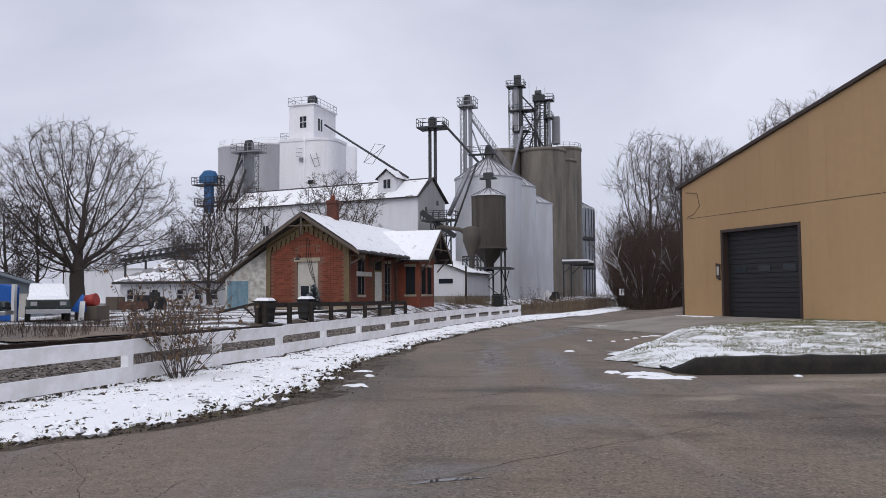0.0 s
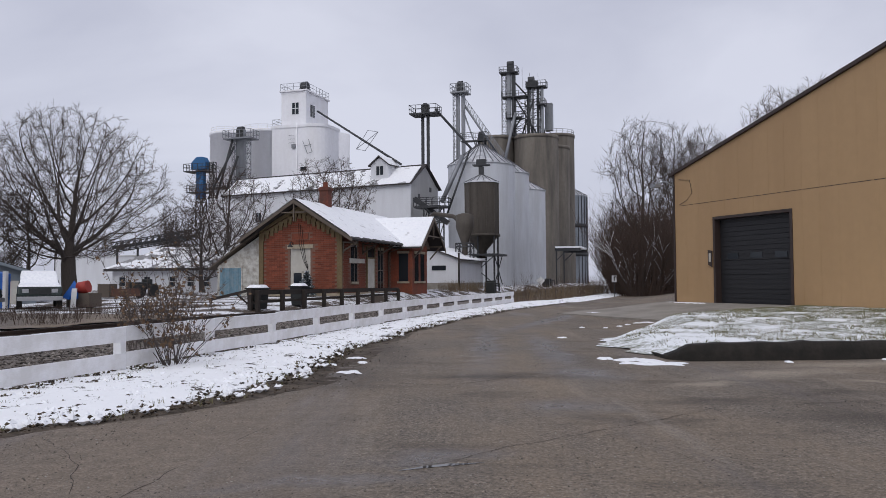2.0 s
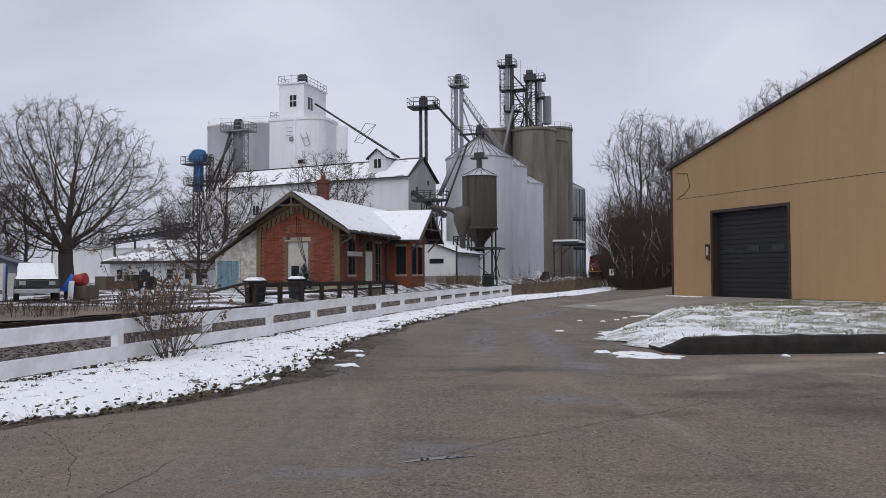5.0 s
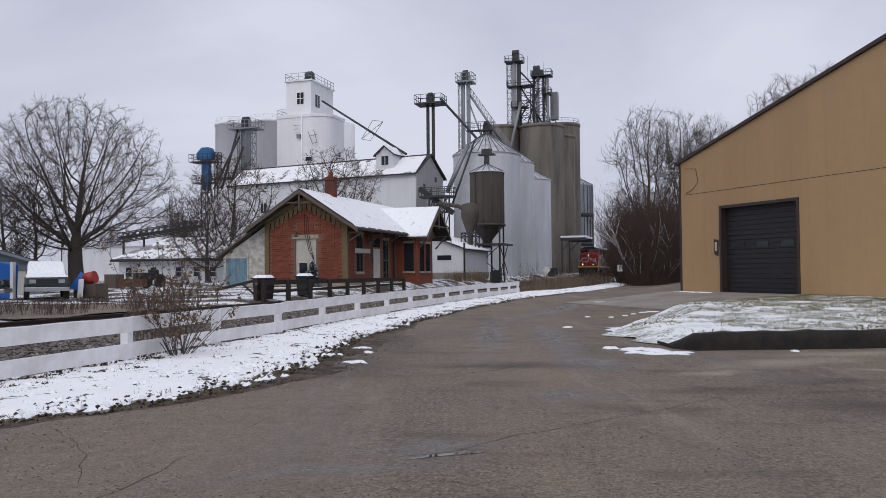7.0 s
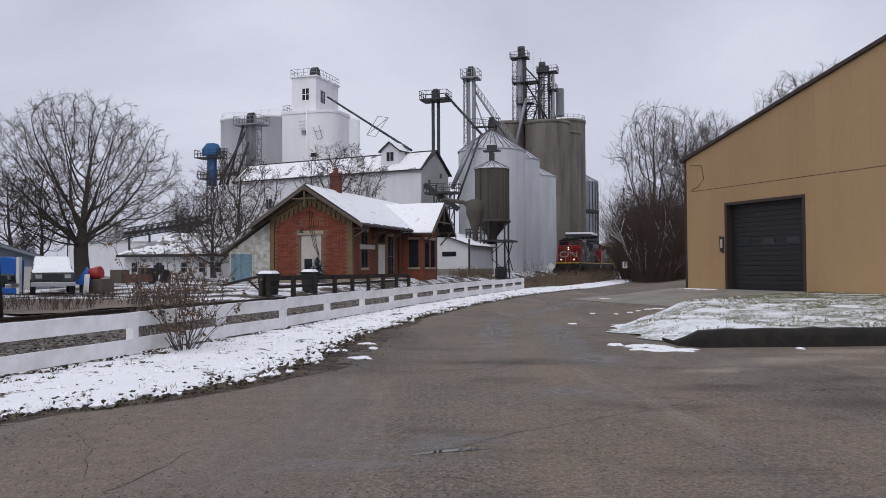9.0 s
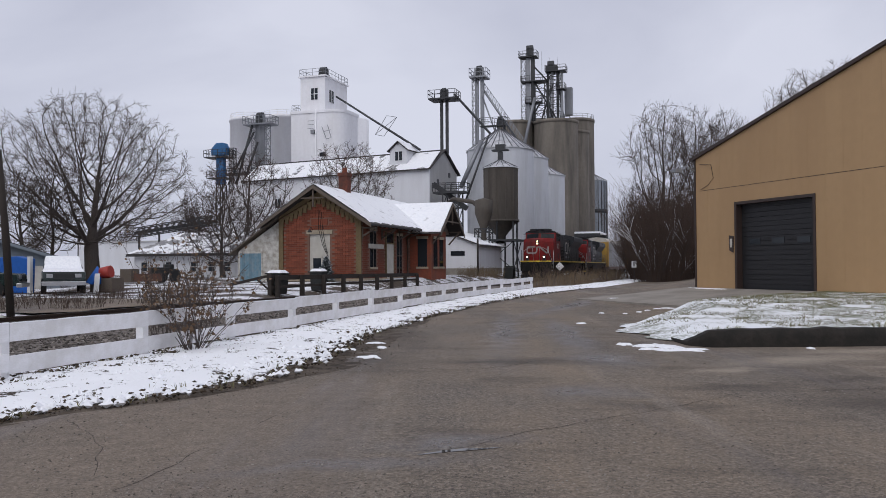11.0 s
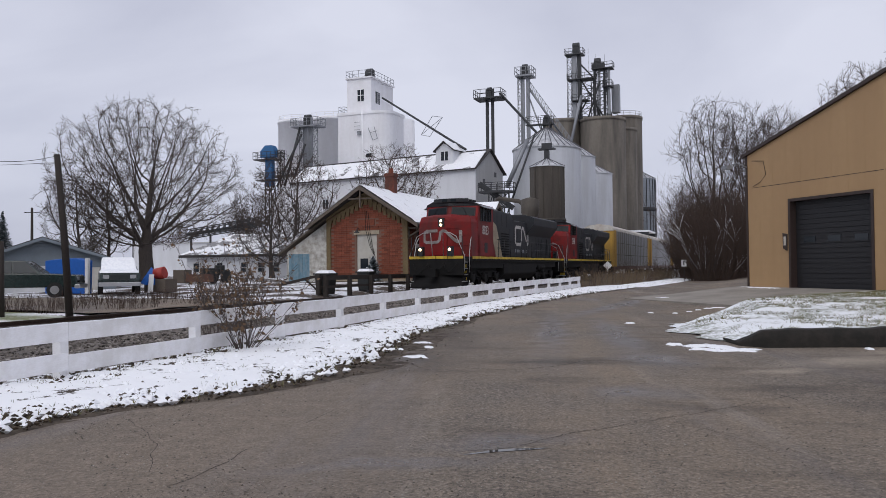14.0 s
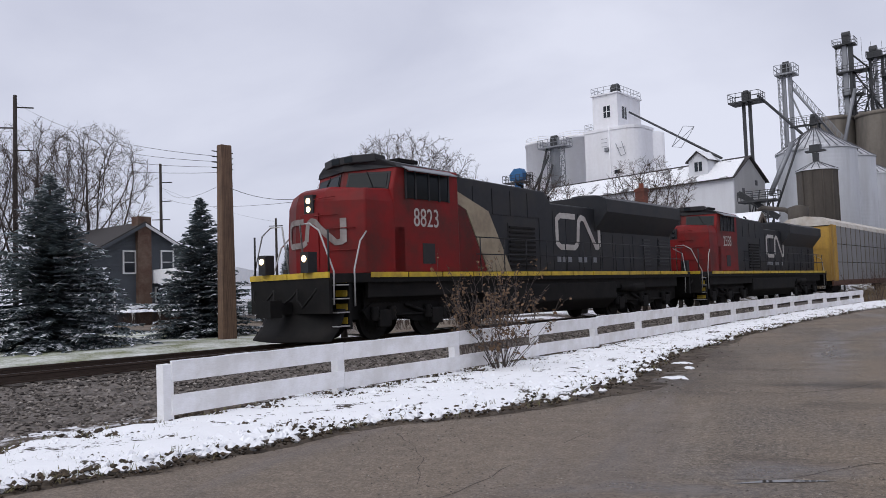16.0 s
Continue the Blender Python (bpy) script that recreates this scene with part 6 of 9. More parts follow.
def greenery():
    crown_tree("shade_tree", 32.0, -25.1, 13.1, 5, "large bare deciduous tree with a broad round crown", 3.0, 6.7, 0.36, 0.5, 3300, 0.34, 0.0125, droop=0.25)
    crown_tree("yard_tree", 28.8, -27.6, 7.8, 15, "smaller bare tree leaning beside the large one", 1.8, 2.7, 0.5, 0.16, 420, 0.3, 0.014, lean=(-0.25, 0.1))
    crown_tree("yard_tree", 30.2, -26.8, 8.4, 16, "thin bare tree beside the large one", 2.2, 2.2, 0.5, 0.13, 360, 0.3, 0.014)
    crown_tree("yard_tree", 49.0, -23.6, 11.2, 21, "bare spreading tree behind the depot", 1.6, 4.4, 0.5, 0.26, 1400, 0.34, 0.0135, twig="brush")
    crown_tree("yard_tree", 56.5, -17.0, 12.6, 23, "bare spreading tree behind the depot roof", 2.5, 4.4, 0.55, 0.28, 1300, 0.34, 0.0135, twig="brush")
    crown_tree("yard_tree", 43.0, -22.0, 7.0, 27, "low bare tree beside the lean-to", 1.0, 3.6, 0.55, 0.2, 900, 0.32, 0.0135, lift=-0.05)
    for u, v, h, s, fork, w in ((74.0, 11.2, 18.4, 31, 5.0, 3.6), (80.0, 14.4, 18.6, 32, 6.0, 3.8), (86.0, 18.0, 18.8, 33, 6.0, 4.0), (70.0, 9.8, 9.5, 34, 2.0, 2.8), (76.0, 16.4, 15.0, 35, 4.0, 3.8)):
        crown_tree("roadside_tree", u, v, h, s, "bare wild tree beside the road bend", fork, w, 0.5, 0.3, 1300, 0.5, 0.018, twig_len=1.1, twigs=3, lift=0.3)
    for u, v, h, s in ((88, 26.5, 24.0, 41), (90, 30.5, 25.0, 42), (92, 34.5, 26.0, 43)):
        crown_tree("far_tree", u, v, h, s, "bare tree top behind the garage roof", 9.0, 4.4, 0.55, 0.3, 600, 0.5, 0.025, twig_len=1.1, twigs=3)
    # thicket under the roadside trees
    pts = []
    for k in range(30):
        u = 62 + k * 1.5
        x, y = at_uv(u, 9.4 + 0.02 * k + 4.6 * random.random() ** 0.8)
        pts.append((x, y, ground_z(x, y), 1.7))
    stems("thicket", pts, 3200, 8.2, 3, "brush", "dense red-brown thicket of saplings beside the road", "thicket", 0.6, 0, thick=0.020, forks=9)
    pts = [(*at_uv(u, v), ground_z(*at_uv(u, v)), 1.3) for u, v in ((72, 8.9), (78, 8.7), (84, 8.4), (90, 8.0), (96, 7.6), (102, 7.2))]
    stems("thicket", pts, 1000, 5.4, 5, "brush", "red-brown brush leaning out beside the road bend", "thicket", 0.55, 0, thick=0.020, forks=9)
    pts = [(*at_uv(u, v), ground_z(*at_uv(u, v)), 0.5) for u, v in ((62, 11.0), (64, 12.4))]
    stems("snowy_shrub", pts, 26, 6.6, 11, "twig", "arching bare shrub with snow along its branches", "shrub", 0.9, 0, thick=0.035, forks=9, snow=0.6)
    pts = []
    for k in range(34):
        u = 41.5 + k * 1.2
        x, y = at_uv(u, 3.6 + 1.7 * random.random() + 0.05 * k)
        pts.append((x, y, 0.0 + 0.3 * smooth(60, 110, u), 1.1))
    stems("dry_weeds", pts[::3], 260, 2.0, 41, "brush", "tall dead brown stalks among the weeds", "weeds", 0.5, 0, thick=0.010, forks=6)
    stems("dry_weeds", pts, 1100, 1.15, 4, "dry_grass", "tall dry tan weeds along the track", "weeds", 0.35, 0, thick=0.011, forks=4)
    pts = [(*at_uv(u, v), ground_z(*at_uv(u, v)), 0.8) for u, v in ((53, -4.2), (54.5, -4.0), (56, -4.2), (58, -4.0), (60, -3.8), (62, -3.8))]
    stems("dry_weeds", pts, 420, 0.9, 14, "dry_grass", "dry tan weeds before the white shed", "weeds", 0.35, 0, thick=0.012, forks=3)
    # leafy shrub at the fence
    x, y = -4.62, 13.85
    stems("fence_shrub", [(x, y, 0, 0.10)], 26, 1.75, 6, "twig", "bare shrub with a few withered brown leaves by the fence", "shrub", 0.9, 4, thick=0.010, forks=7)
    stems("fence_shrub", [(x - 0.9, y + 1.6, 0, 0.7)], 34, 2.1, 9, "twig", "leggy shrub with withered leaves behind the fence", "shrub", 0.4, 4, thick=0.010, forks=6)
    pts = []
    for k in range(30):
        xx, yy = at_uv(6 + random.random() * 12, -4.2 - random.random() * 5)
        pts.append((xx, yy, ground_z(xx, yy), 0.6))
    stems("yard_weeds", pts, 900, 0.6, 8, "brush", "brown dead weeds in the yard beyond the track", "weeds", 0.4, 0, thick=0.008, forks=4)
    conifer(3.6, -9.0, 5.1, 4.3, 51, "snow-dusted spruce tree on the lawn")
    conifer(-1.9, -8.4, 5.4, 5.8, 52, "broad snow-dusted spruce tree on the lawn")
    conifer(33.4, -7.7, 1.7, 1.2, 53, "small young spruce against the depot wall")
    conifer(60, -74, 8.5, 4.5, 54, "distant dark spruce between the houses")
    for u, v, h, seed, w in ((9.3, -36.0, 12.8, 61, 3.8), (13.4, -37.5, 13.4, 62, 4.2), (6.0, -37.0, 12.0, 63, 3.6)):
        crown_tree("garden_tree", u, v, h, seed, "tall bare tree with upright branches behind the dark house", 2.0, w, 0.6, 0.26, 1300, 0.36, 0.012, lift=0.3)
    for k in range(7):
        bare_tree("distant_tree", 110 + 9 * (k % 3), -110 + k * 12, 9 + 2 * (k % 4), 70 + k, "far bare tree along the skyline", 0.25, (5, 5, 3), 10, 0.8, min_r=0.03)


greenery()


# ---- the train ----
MAT.update({
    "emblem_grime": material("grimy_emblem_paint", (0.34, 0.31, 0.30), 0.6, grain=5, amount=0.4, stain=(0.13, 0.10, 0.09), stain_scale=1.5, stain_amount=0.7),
    "loco_red": material("locomotive_red", (0.205, 0.012, 0.013), 0.5, dark=(0.16, 0.010, 0.010), grain=6, amount=0.35, stain=(0.050, 0.024, 0.020), stain_scale=0.7, stain_amount=0.85, stain_cut=(0.40, 0.66), bump=0.04, spec=0.18),
    "loco_black": material("locomotive_black", (0.024, 0.026, 0.031), 0.5, grain=6, amount=0.4, stain=(0.038, 0.035, 0.033), stain_scale=0.9, stain_amount=0.6, bump=0.04, spec=0.22),
    "loco_tan": material("grimy_stripe", (0.36, 0.30, 0.21), 0.6, grain=6, amount=0.3, stain=(0.16, 0.12, 0.09), stain_scale=1.2, stain_amount=0.6),
    "loco_white": material("dulled_white_lettering", (0.50, 0.48, 0.46), 0.6, grain=8, amount=0.3, stain=(0.28, 0.22, 0.20), stain_scale=2.5),
    "loco_yellow": material("safety_yellow", (0.62, 0.43, 0.035), 0.5, grain=8, amount=0.35, stain=(0.20, 0.14, 0.05), stain_scale=2.5, stain_amount=0.5),
    "under": material("grimy_underframe", (0.009, 0.0088, 0.009), 0.75, grain=8, amount=0.5, stain=(0.022, 0.019, 0.017), stain_scale=1.5, spec=0.2),
    "handrail_pale": material("worn_handrail", (0.42, 0.42, 0.42), 0.45, 0.3, grain=10, amount=0.3),
    "cab_glass": glass_material("cab_glass", (0.010, 0.014, 0.017), 0.12, 0.16),
    "rack_yellow": material("rack_yellow", (0.50, 0.30, 0.055), 0.6, grain=6, amount=0.35, stain=(0.20, 0.12, 0.05), stain_scale=1.0, stain_amount=0.6, streak=True),
    "rack_grey": corrugated("perforated_grey_panel", (0.25, 0.25, 0.26), 0.12, "Z", (0.17, 0.165, 0.155), depth=0.01),
    "rack_tan": material("dull_tan_post", (0.17, 0.145, 0.105), 0.7, grain=6, amount=0.4),
    "rack_roof": material("dirty_white_roof", (0.60, 0.57, 0.52), 0.6, grain=5, amount=0.3, stain=(0.38, 0.30, 0.22), stain_scale=0.8, stain_amount=0.6),
    "rack_brown": material("rack_red_brown", (0.10, 0.045, 0.03), 0.6, grain=6, amount=0.4),
    "headlight": lamp_material("headlight", (1.0, 0.76, 0.44), 3.2),
})


def ribbon(path, w, put):
    """A flat painted band along a path, put onto a surface."""
    pts = []
    for (a0, b0), (a1, b1) in zip(path, path[1:]):
        pts += [(a0 + (a1 - a0) * k / 4, b0 + (b1 - b0) * k / 4) for k in range(4)]
    pts.append(path[-1])
    v = []
    for i, (a, b) in enumerate(pts):
        p, q = pts[max(0, i - 1)], pts[min(len(pts) - 1, i + 1)]
        d = math.hypot(q[0] - p[0], q[1] - p[1]) or 1
        nx, nz = -(q[1] - p[1]) / d * w / 2, (q[0] - p[0]) / d * w / 2
        v += [put(a + nx, b + nz), put(a - nx, b - nz)]
    return Shape().add(v, [(2 * i, 2 * i + 1, 2 * i + 3, 2 * i + 2) for i in range(len(pts) - 1)])


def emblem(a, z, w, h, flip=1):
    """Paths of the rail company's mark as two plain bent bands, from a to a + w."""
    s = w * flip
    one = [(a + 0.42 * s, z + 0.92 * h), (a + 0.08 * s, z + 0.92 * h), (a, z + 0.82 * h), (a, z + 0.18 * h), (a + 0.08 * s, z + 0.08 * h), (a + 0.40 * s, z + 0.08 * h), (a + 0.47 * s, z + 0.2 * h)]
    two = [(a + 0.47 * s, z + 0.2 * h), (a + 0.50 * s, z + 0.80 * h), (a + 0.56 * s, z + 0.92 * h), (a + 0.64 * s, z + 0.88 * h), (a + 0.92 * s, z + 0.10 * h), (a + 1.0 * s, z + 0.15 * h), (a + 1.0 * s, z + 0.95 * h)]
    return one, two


def letters(text, size, parent, m, mat, name="lettering"):
    """Raised characters in the built-in face, turned into a mesh."""
    cu = bpy.data.curves.new(name, "FONT")
    cu.body, cu.size, cu.extrude = text, size, 0.004
    tmp = bpy.data.objects.new(name, cu)
    me = bpy.data.meshes.new_from_object(tmp)
    bpy.data.objects.remove(tmp)
    me.materials.append(MAT[mat])
    ob = new(name, me)
    ob.parent, ob.matrix_basis = parent, m
    return ob


def truck(loco, y, axles=(-2.05, 0.0, 2.05)):
    s = Shape()
    for x in (-1.15, 1.02):
        s.prism([(y - 2.7, 0.75), (y - 2.4, 0.95), (y + 2.4, 0.95), (y + 2.7, 0.75), (y + 2.5, 0.5), (y + 1.4, 0.62), (y + 0.7, 0.42), (y - 0.7, 0.42), (y - 1.4, 0.62), (y - 2.5, 0.5)], "x", x, x + 0.13)
    s.box(-1.0, 1.0, y - 0.4, y + 0.4, 0.5, 0.9)
    fr = part("bogie", s, "under", loco, "grimy six-wheel bogie")
    for a in axles:
        wz = 0.53
        part("wheelset", Shape().wheel(-0.87, -0.73, 0, 0, 0.53).wheel(0.73, 0.87, 0, 0, 0.53).wheel(-0.73, 0.73, 0, 0, 0.09).wheel(0.87, 0.90, 0.0, 0, 0.36), "under", fr, m=pose(0, y + a, wz))
        for x0 in (1.15, -1.32):
            part("axle_box", Shape().box(x0, x0 + 0.17, y + a - 0.22, y + a + 0.22, wz - 0.2, wz + 0.24), "under", fr, bevel=0.03)
        for dy in (-0.32, 0.32):
            part("coil_spring", Shape().lathe([(0.09, 0.5), (0.12, 0.56), (0.09, 0.62), (0.12, 0.68), (0.09, 0.74), (0.12, 0.8), (0.09, 0.86)], 8, 1.23, y + a + dy), "under", fr)
    part("brake_rod", Shape().tube([(1.2, y - 2.2, 0.62), (1.2, y + 2.2, 0.62)], 0.035, 6).tube([(1.22, y - 1.2, 0.9), (1.22, y - 0.4, 0.66)], 0.05, 6), "under", fr)
    return fr


def locomotive(lead):
    label = ("grimy red and black lead diesel locomotive with lit headlights" if lead else "grimy red and black second diesel locomotive")
    g = thing("diesel_locomotive", Matrix(), label, "locomotive", "train")
    dk, end = 1.72, 21.35
    # underframe, fuel tank, couplers, plough
    part("deck", Shape().box(-1.52, 1.52, 0.25, end, 1.48, 1.70), "under", g)
    for sx in (-1, 1):
        for k in range(14):
            y0 = 1.6 + k * 1.39
            part("sill_stripe", Shape().box(sx * 1.52, sx * 1.55, y0, y0 + 1.33, 1.60, 1.73), "loco_yellow", g, "worn yellow sill stripe")
    part("front_stripe", Shape().box(-1.5, -0.02, 0.19, 0.25, 1.60, 1.74), "loco_yellow", g)
    part("front_stripe", Shape().box(0.02, 0.62, 0.19, 0.25, 1.60, 1.74), "loco_yellow", g)
    part("front_stripe", Shape().box(0.66, 1.5, 0.19, 0.25, 1.60, 1.74), "loco_yellow", g)
    part("fuel_tank", Shape().prism([(-1.45, 1.35), (-1.45, 0.75), (-1.0, 0.38), (1.0, 0.38), (1.45, 0.75), (1.45, 1.35)], "y", 7.3, 14.6), "under", g, "long dark fuel tank", bevel=0.05)
    part("air_tank", Shape().tube([(1.25, 15.0, 1.15), (1.25, 17.0, 1.15)], 0.2, 12), "under", g)
    part("side_sill", Shape().box(-1.40, -1.30, 1.6, end - 1.2, 1.1, 1.48).box(1.30, 1.40, 1.6, end - 1.2, 1.1, 1.48), "under", g)
    part("underfloor", Shape().box(-0.95, 0.95, 0.6, end - 0.4, 0.55, 1.48), "under", g)
    for y0, y1 in ((1.75, 6.9), (14.8, 19.9)):
        part("bogie_shroud", Shape().box(-1.08, -1.0, y0, y1, 0.55, 1.3).box(1.0, 1.08, y0, y1, 0.55, 1.3), "under", g)
    truck(g, 4.35)
    truck(g, 17.3)
    for y0, y1 in ((0.22, 0.32), (end - 0.1, end)):
        part("end_plate", Shape().box(-1.5, 1.5, y0, y1, 0.75, 1.6), "under", g)
    if lead:
        plow = Shape()
        v = []
        for z, dy in ((0.10, -0.42), (0.35, -0.18), (0.62, -0.02), (0.85, 0.06)):
            for k in range(13):
                x = -1.5 + 3.0 * k / 12
                v.append((x, 0.15 + dy + 0.5 * abs(x / 1.5) ** 1.3, z))
        plow.add(v, [(j * 13 + i, j * 13 + i + 1, (j + 1) * 13 + i + 1, (j + 1) * 13 + i) for j in range(3) for i in range(12)], True)
        p = part("snow_plough", plow, "under", g, "curved black snow plough")
        mod = p.modifiers.new("thick", "SOLIDIFY")
        mod.thickness = 0.04
    for y, sgn in ((0.2, -1), (end, 1)):
        part("coupler", Shape().box(-0.17, 0.17, min(y, y + sgn * 0.55), max(y, y + sgn * 0.55), 0.75, 1.05).box(-0.28, 0.28, min(y + sgn * 0.4, y + sgn * 0.75), max(y + sgn * 0.4, y + sgn * 0.75), 0.68, 1.1), "under", g)
    hose = Shape()
    for x0, x1, zl in ((-1.2, -0.4, 0.85), (-0.4, 0.5, 0.95), (0.5, 1.2, 0.9)):
        hose.tube([(x0, 0.1, 1.35), (x0 + 0.1, 0.0, 1.1), ((x0 + x1) / 2, -0.05, zl), (x1 - 0.1, 0.0, 1.15), (x1, 0.1, 1.35)], 0.03, 6)
    part("air_hose", hose, "under", g)
    # front steps with yellow edges, both sides
    for sx in (-1, 1):
        st = part("step_well", Shape().box(min(sx * 0.95, sx * 1.5), max(sx * 0.95, sx * 1.5), 0.85, 0.95, 0.35, 1.6), "under", g)
        for k in range(4):
            z = 0.42 + k * 0.33
            part("step", Shape().box(min(sx * 1.0, sx * 1.52), max(sx * 1.0, sx * 1.52), 0.45, 0.85, z, z + 0.03), "handrail_pale", st)
            part("step_edge", Shape().box(min(sx * 1.05, sx * 1.45), max(sx * 1.05, sx * 1.45), 0.83, 0.845, z + 0.06, z + 0.22), "loco_yellow", st)
        part("handrail", Shape().tube([(sx * 1.52, 0.35, 0.95), (sx * 1.54, 0.35, 1.75), (sx * 1.1, 0.3, 2.75), (sx * 0.75, 0.3, 2.95), (sx * 0.35, 0.35, 2.95), (sx * 0.3, 0.5, 1.75)], 0.022, 6), "handrail_pale", g, "pale bent grab rail")
        part("handrail", Shape().tube([(sx * 1.56, 1.0, 0.9), (sx * 1.56, 1.0, 1.8), (sx * 1.53, 1.25, 2.5), (sx * 1.5, 1.5, 2.75)], 0.022, 6), "handrail_pale", g)
    # nose and cab: full-width shell
    nose = Shape()
    rings = []
    for z, yf, xh, xc in ((1.72, 0.95, 1.5, 0.55), (2.9, 0.96, 1.5, 0.55), (3.55, 0.99, 1.48, 0.54), (3.86, 1.08, 1.40, 0.50)):
        rings.append([(-xh, 2.9, z), (-xh, yf + 0.52, z), (-xc, yf, z), (xc, yf, z), (xh, yf + 0.52, z), (xh, 2.9, z)])
    v = [p for r in rings for p in r]
    f = [(j * 6 + i, j * 6 + i + 1, (j + 1) * 6 + i + 1, (j + 1) * 6 + i) for j in range(3) for i in range(5)]
    k = len(v)
    v += [(-1.34, 2.75, 3.93), (-0.5, 1.3, 3.95), (0.5, 1.3, 3.95), (1.34, 2.75, 3.93)]
    f += [(18, 19, k), (19, 20, k + 1, k), (20, 21, k + 2, k + 1), (21, 22, k + 3, k + 2), (22, 23, k + 3), (18, k, k + 3, 23), (k, k + 1, k + 2, k + 3)]
    nose.add(v, f)
    part("nose", nose, "loco_red", g, "grimy red wide nose", bevel=0.05)
    part("nose_door", Shape().box(-0.36, 0.36, 0.925, 0.96, 1.80, 3.28), "loco_red", g, bevel=0.01)
    cab = Shape()
    # the windscreen wall is bent forward along its middle
    base = [(-1.5, 2.48), (0.0, 2.05), (1.5, 2.48)]
    cab.add([(x, y, 1.72) for x, y in base] + [(x, y + 0.02, 3.9) for x, y in base] + [(x, y + 0.2, 4.56) for x, y in base] + [(x, 5.2, z) for z in (1.72, 4.56) for x in (-1.5, 1.5)],
            [(0, 1, 4, 3), (1, 2, 5, 4), (3, 4, 7, 6), (4, 5, 8, 7), (0, 3, 6, 11, 9), (2, 10, 12, 8, 5), (9, 11, 12, 10), (6, 7, 8, 12, 11), (0, 9, 10, 2, 1)])
    part("cab", cab, "loco_red", g, "red crew cab", bevel=0.04)
    top = Shape()
    ring = [(-1.54, 4.48), (-1.46, 4.60), (-1.02, 4.74), (1.02, 4.74), (1.46, 4.60), (1.54, 4.48)]
    front = [2.64, 2.60, 2.40, 2.40, 2.60, 2.64]
    top.add([(x, y, z) for (x, z), y in zip(ring, front)] + [(x, 5.3, z - 0.06) for x, z in ring] + [(0.0, 2.16, 4.48), (0.0, 2.2, 4.71)],
            [(i, i + 1, i + 7, i + 6) for i in range(5)] + [(0, 12, 13, 2, 1), (12, 5, 4, 3, 13), (2, 13, 3), (0, 6, 11, 5, 12), (6, 7, 8, 9, 10, 11)])
    part("cab_roof", top, "loco_black", g, "dark grimy cab roof")
    part("number_box", Shape().prism([(-1.0, 2.40), (-0.4, 2.14), (0.4, 2.14), (1.0, 2.40), (0.9, 2.9), (-0.9, 2.9)], "z", 4.66, 4.88), "loco_black", g, "dark roof housing for the number plates", bevel=0.03)
    for sx in (-1, 1):
        part("number_plate", Shape().box(min(sx * 0.1, sx * 0.4), max(sx * 0.1, sx * 0.4), 2.125, 2.14, 4.70, 4.84), "cab_glass", g)
    part("roof_conduit", Shape().box(0.2, 0.8, 3.5, 4.3, 4.80, 4.90), "under", g)
    for sx in (-1, 1):
        def pane(x, z, out):
            k = (z - 3.9) / 0.66
            return (sx * x, 2.06 + 0.43 * x / 1.5 + 0.19 * k - out, z)
        rim = [(0.14, 3.95), (1.38, 3.90), (1.38, 4.37), (0.14, 4.43)]
        glass = [(0.20, 4.00), (1.32, 3.95), (1.32, 4.32), (0.20, 4.38)]
        box_faces = [(0, 1, 2, 3), (4, 7, 6, 5), (0, 4, 5, 1), (3, 2, 6, 7), (0, 3, 7, 4), (1, 5, 6, 2)]
        ws = part("windscreen", Shape().add([pane(x, z, 0.035) for x, z in glass] + [pane(x, z, -0.05) for x, z in glass], box_faces), "cab_glass", g, "dark cab windscreen")
        part("windscreen_frame", Shape().add([pane(x, z, 0.018) for x, z in rim] + [pane(x, z, -0.05) for x, z in rim], box_faces), "loco_black", ws, "black rubber surround")
        part("wiper", Shape().tube([pane(0.7, 4.42, 0.05), pane(0.95, 4.0, 0.05)], 0.012, 4), "under", ws)
        part("side_window", Shape().box(min(sx * 1.49, sx * 1.525), max(sx * 1.49, sx * 1.525), 2.98, 4.74, 3.68, 4.38), "cab_glass", g)
        for y in (2.94, 3.32, 3.86, 4.30, 4.70):
            part("window_bar", Shape().box(min(sx * 1.51, sx * 1.545), max(sx * 1.51, sx * 1.545), y, y + 0.06, 3.66, 4.44), "loco_black", g)
        part("sun_visor", Shape().add([(sx * 1.5, 2.85, 4.50), (sx * 1.5, 4.85, 4.50), (sx * 1.78, 4.85, 4.36), (sx * 1.78, 2.85, 4.36), (sx * 1.5, 2.85, 4.53), (sx * 1.5, 4.85, 4.53), (sx * 1.78, 4.85, 4.39), (sx * 1.78, 2.85, 4.39)],
                                      [(0, 1, 2, 3), (4, 7, 6, 5), (0, 4, 5, 1), (1, 5, 6, 2), (2, 6, 7, 3), (3, 7, 4, 0)]), "steel", g)
        part("cab_vent", Shape().box(min(sx * 1.5, sx * 1.512), max(sx * 1.5, sx * 1.512), 3.6, 4.1, 1.95, 2.5), "loco_black", g)
        # sweeping stripe behind the cab, then the hood
        if lead:
            part("stripe", Shape().prism([(5.2, 4.12), (5.8, 4.12), (7.3, 3.62), (8.45, 1.76), (7.2, 1.76), (6.2, 3.6), (5.2, 4.0)], "x", min(sx * 0.93, sx * 1.0), max(sx * 0.93, sx * 1.0)), "loco_tan", g, "grimy tan sweeping stripe")
        if lead:
            part("red_flank", Shape().prism([(5.2, 3.98), (6.15, 3.6), (7.15, 1.76), (5.2, 1.76)], "x", min(sx * 0.93, sx * 0.998), max(sx * 0.93, sx * 0.998)), "loco_red", g)
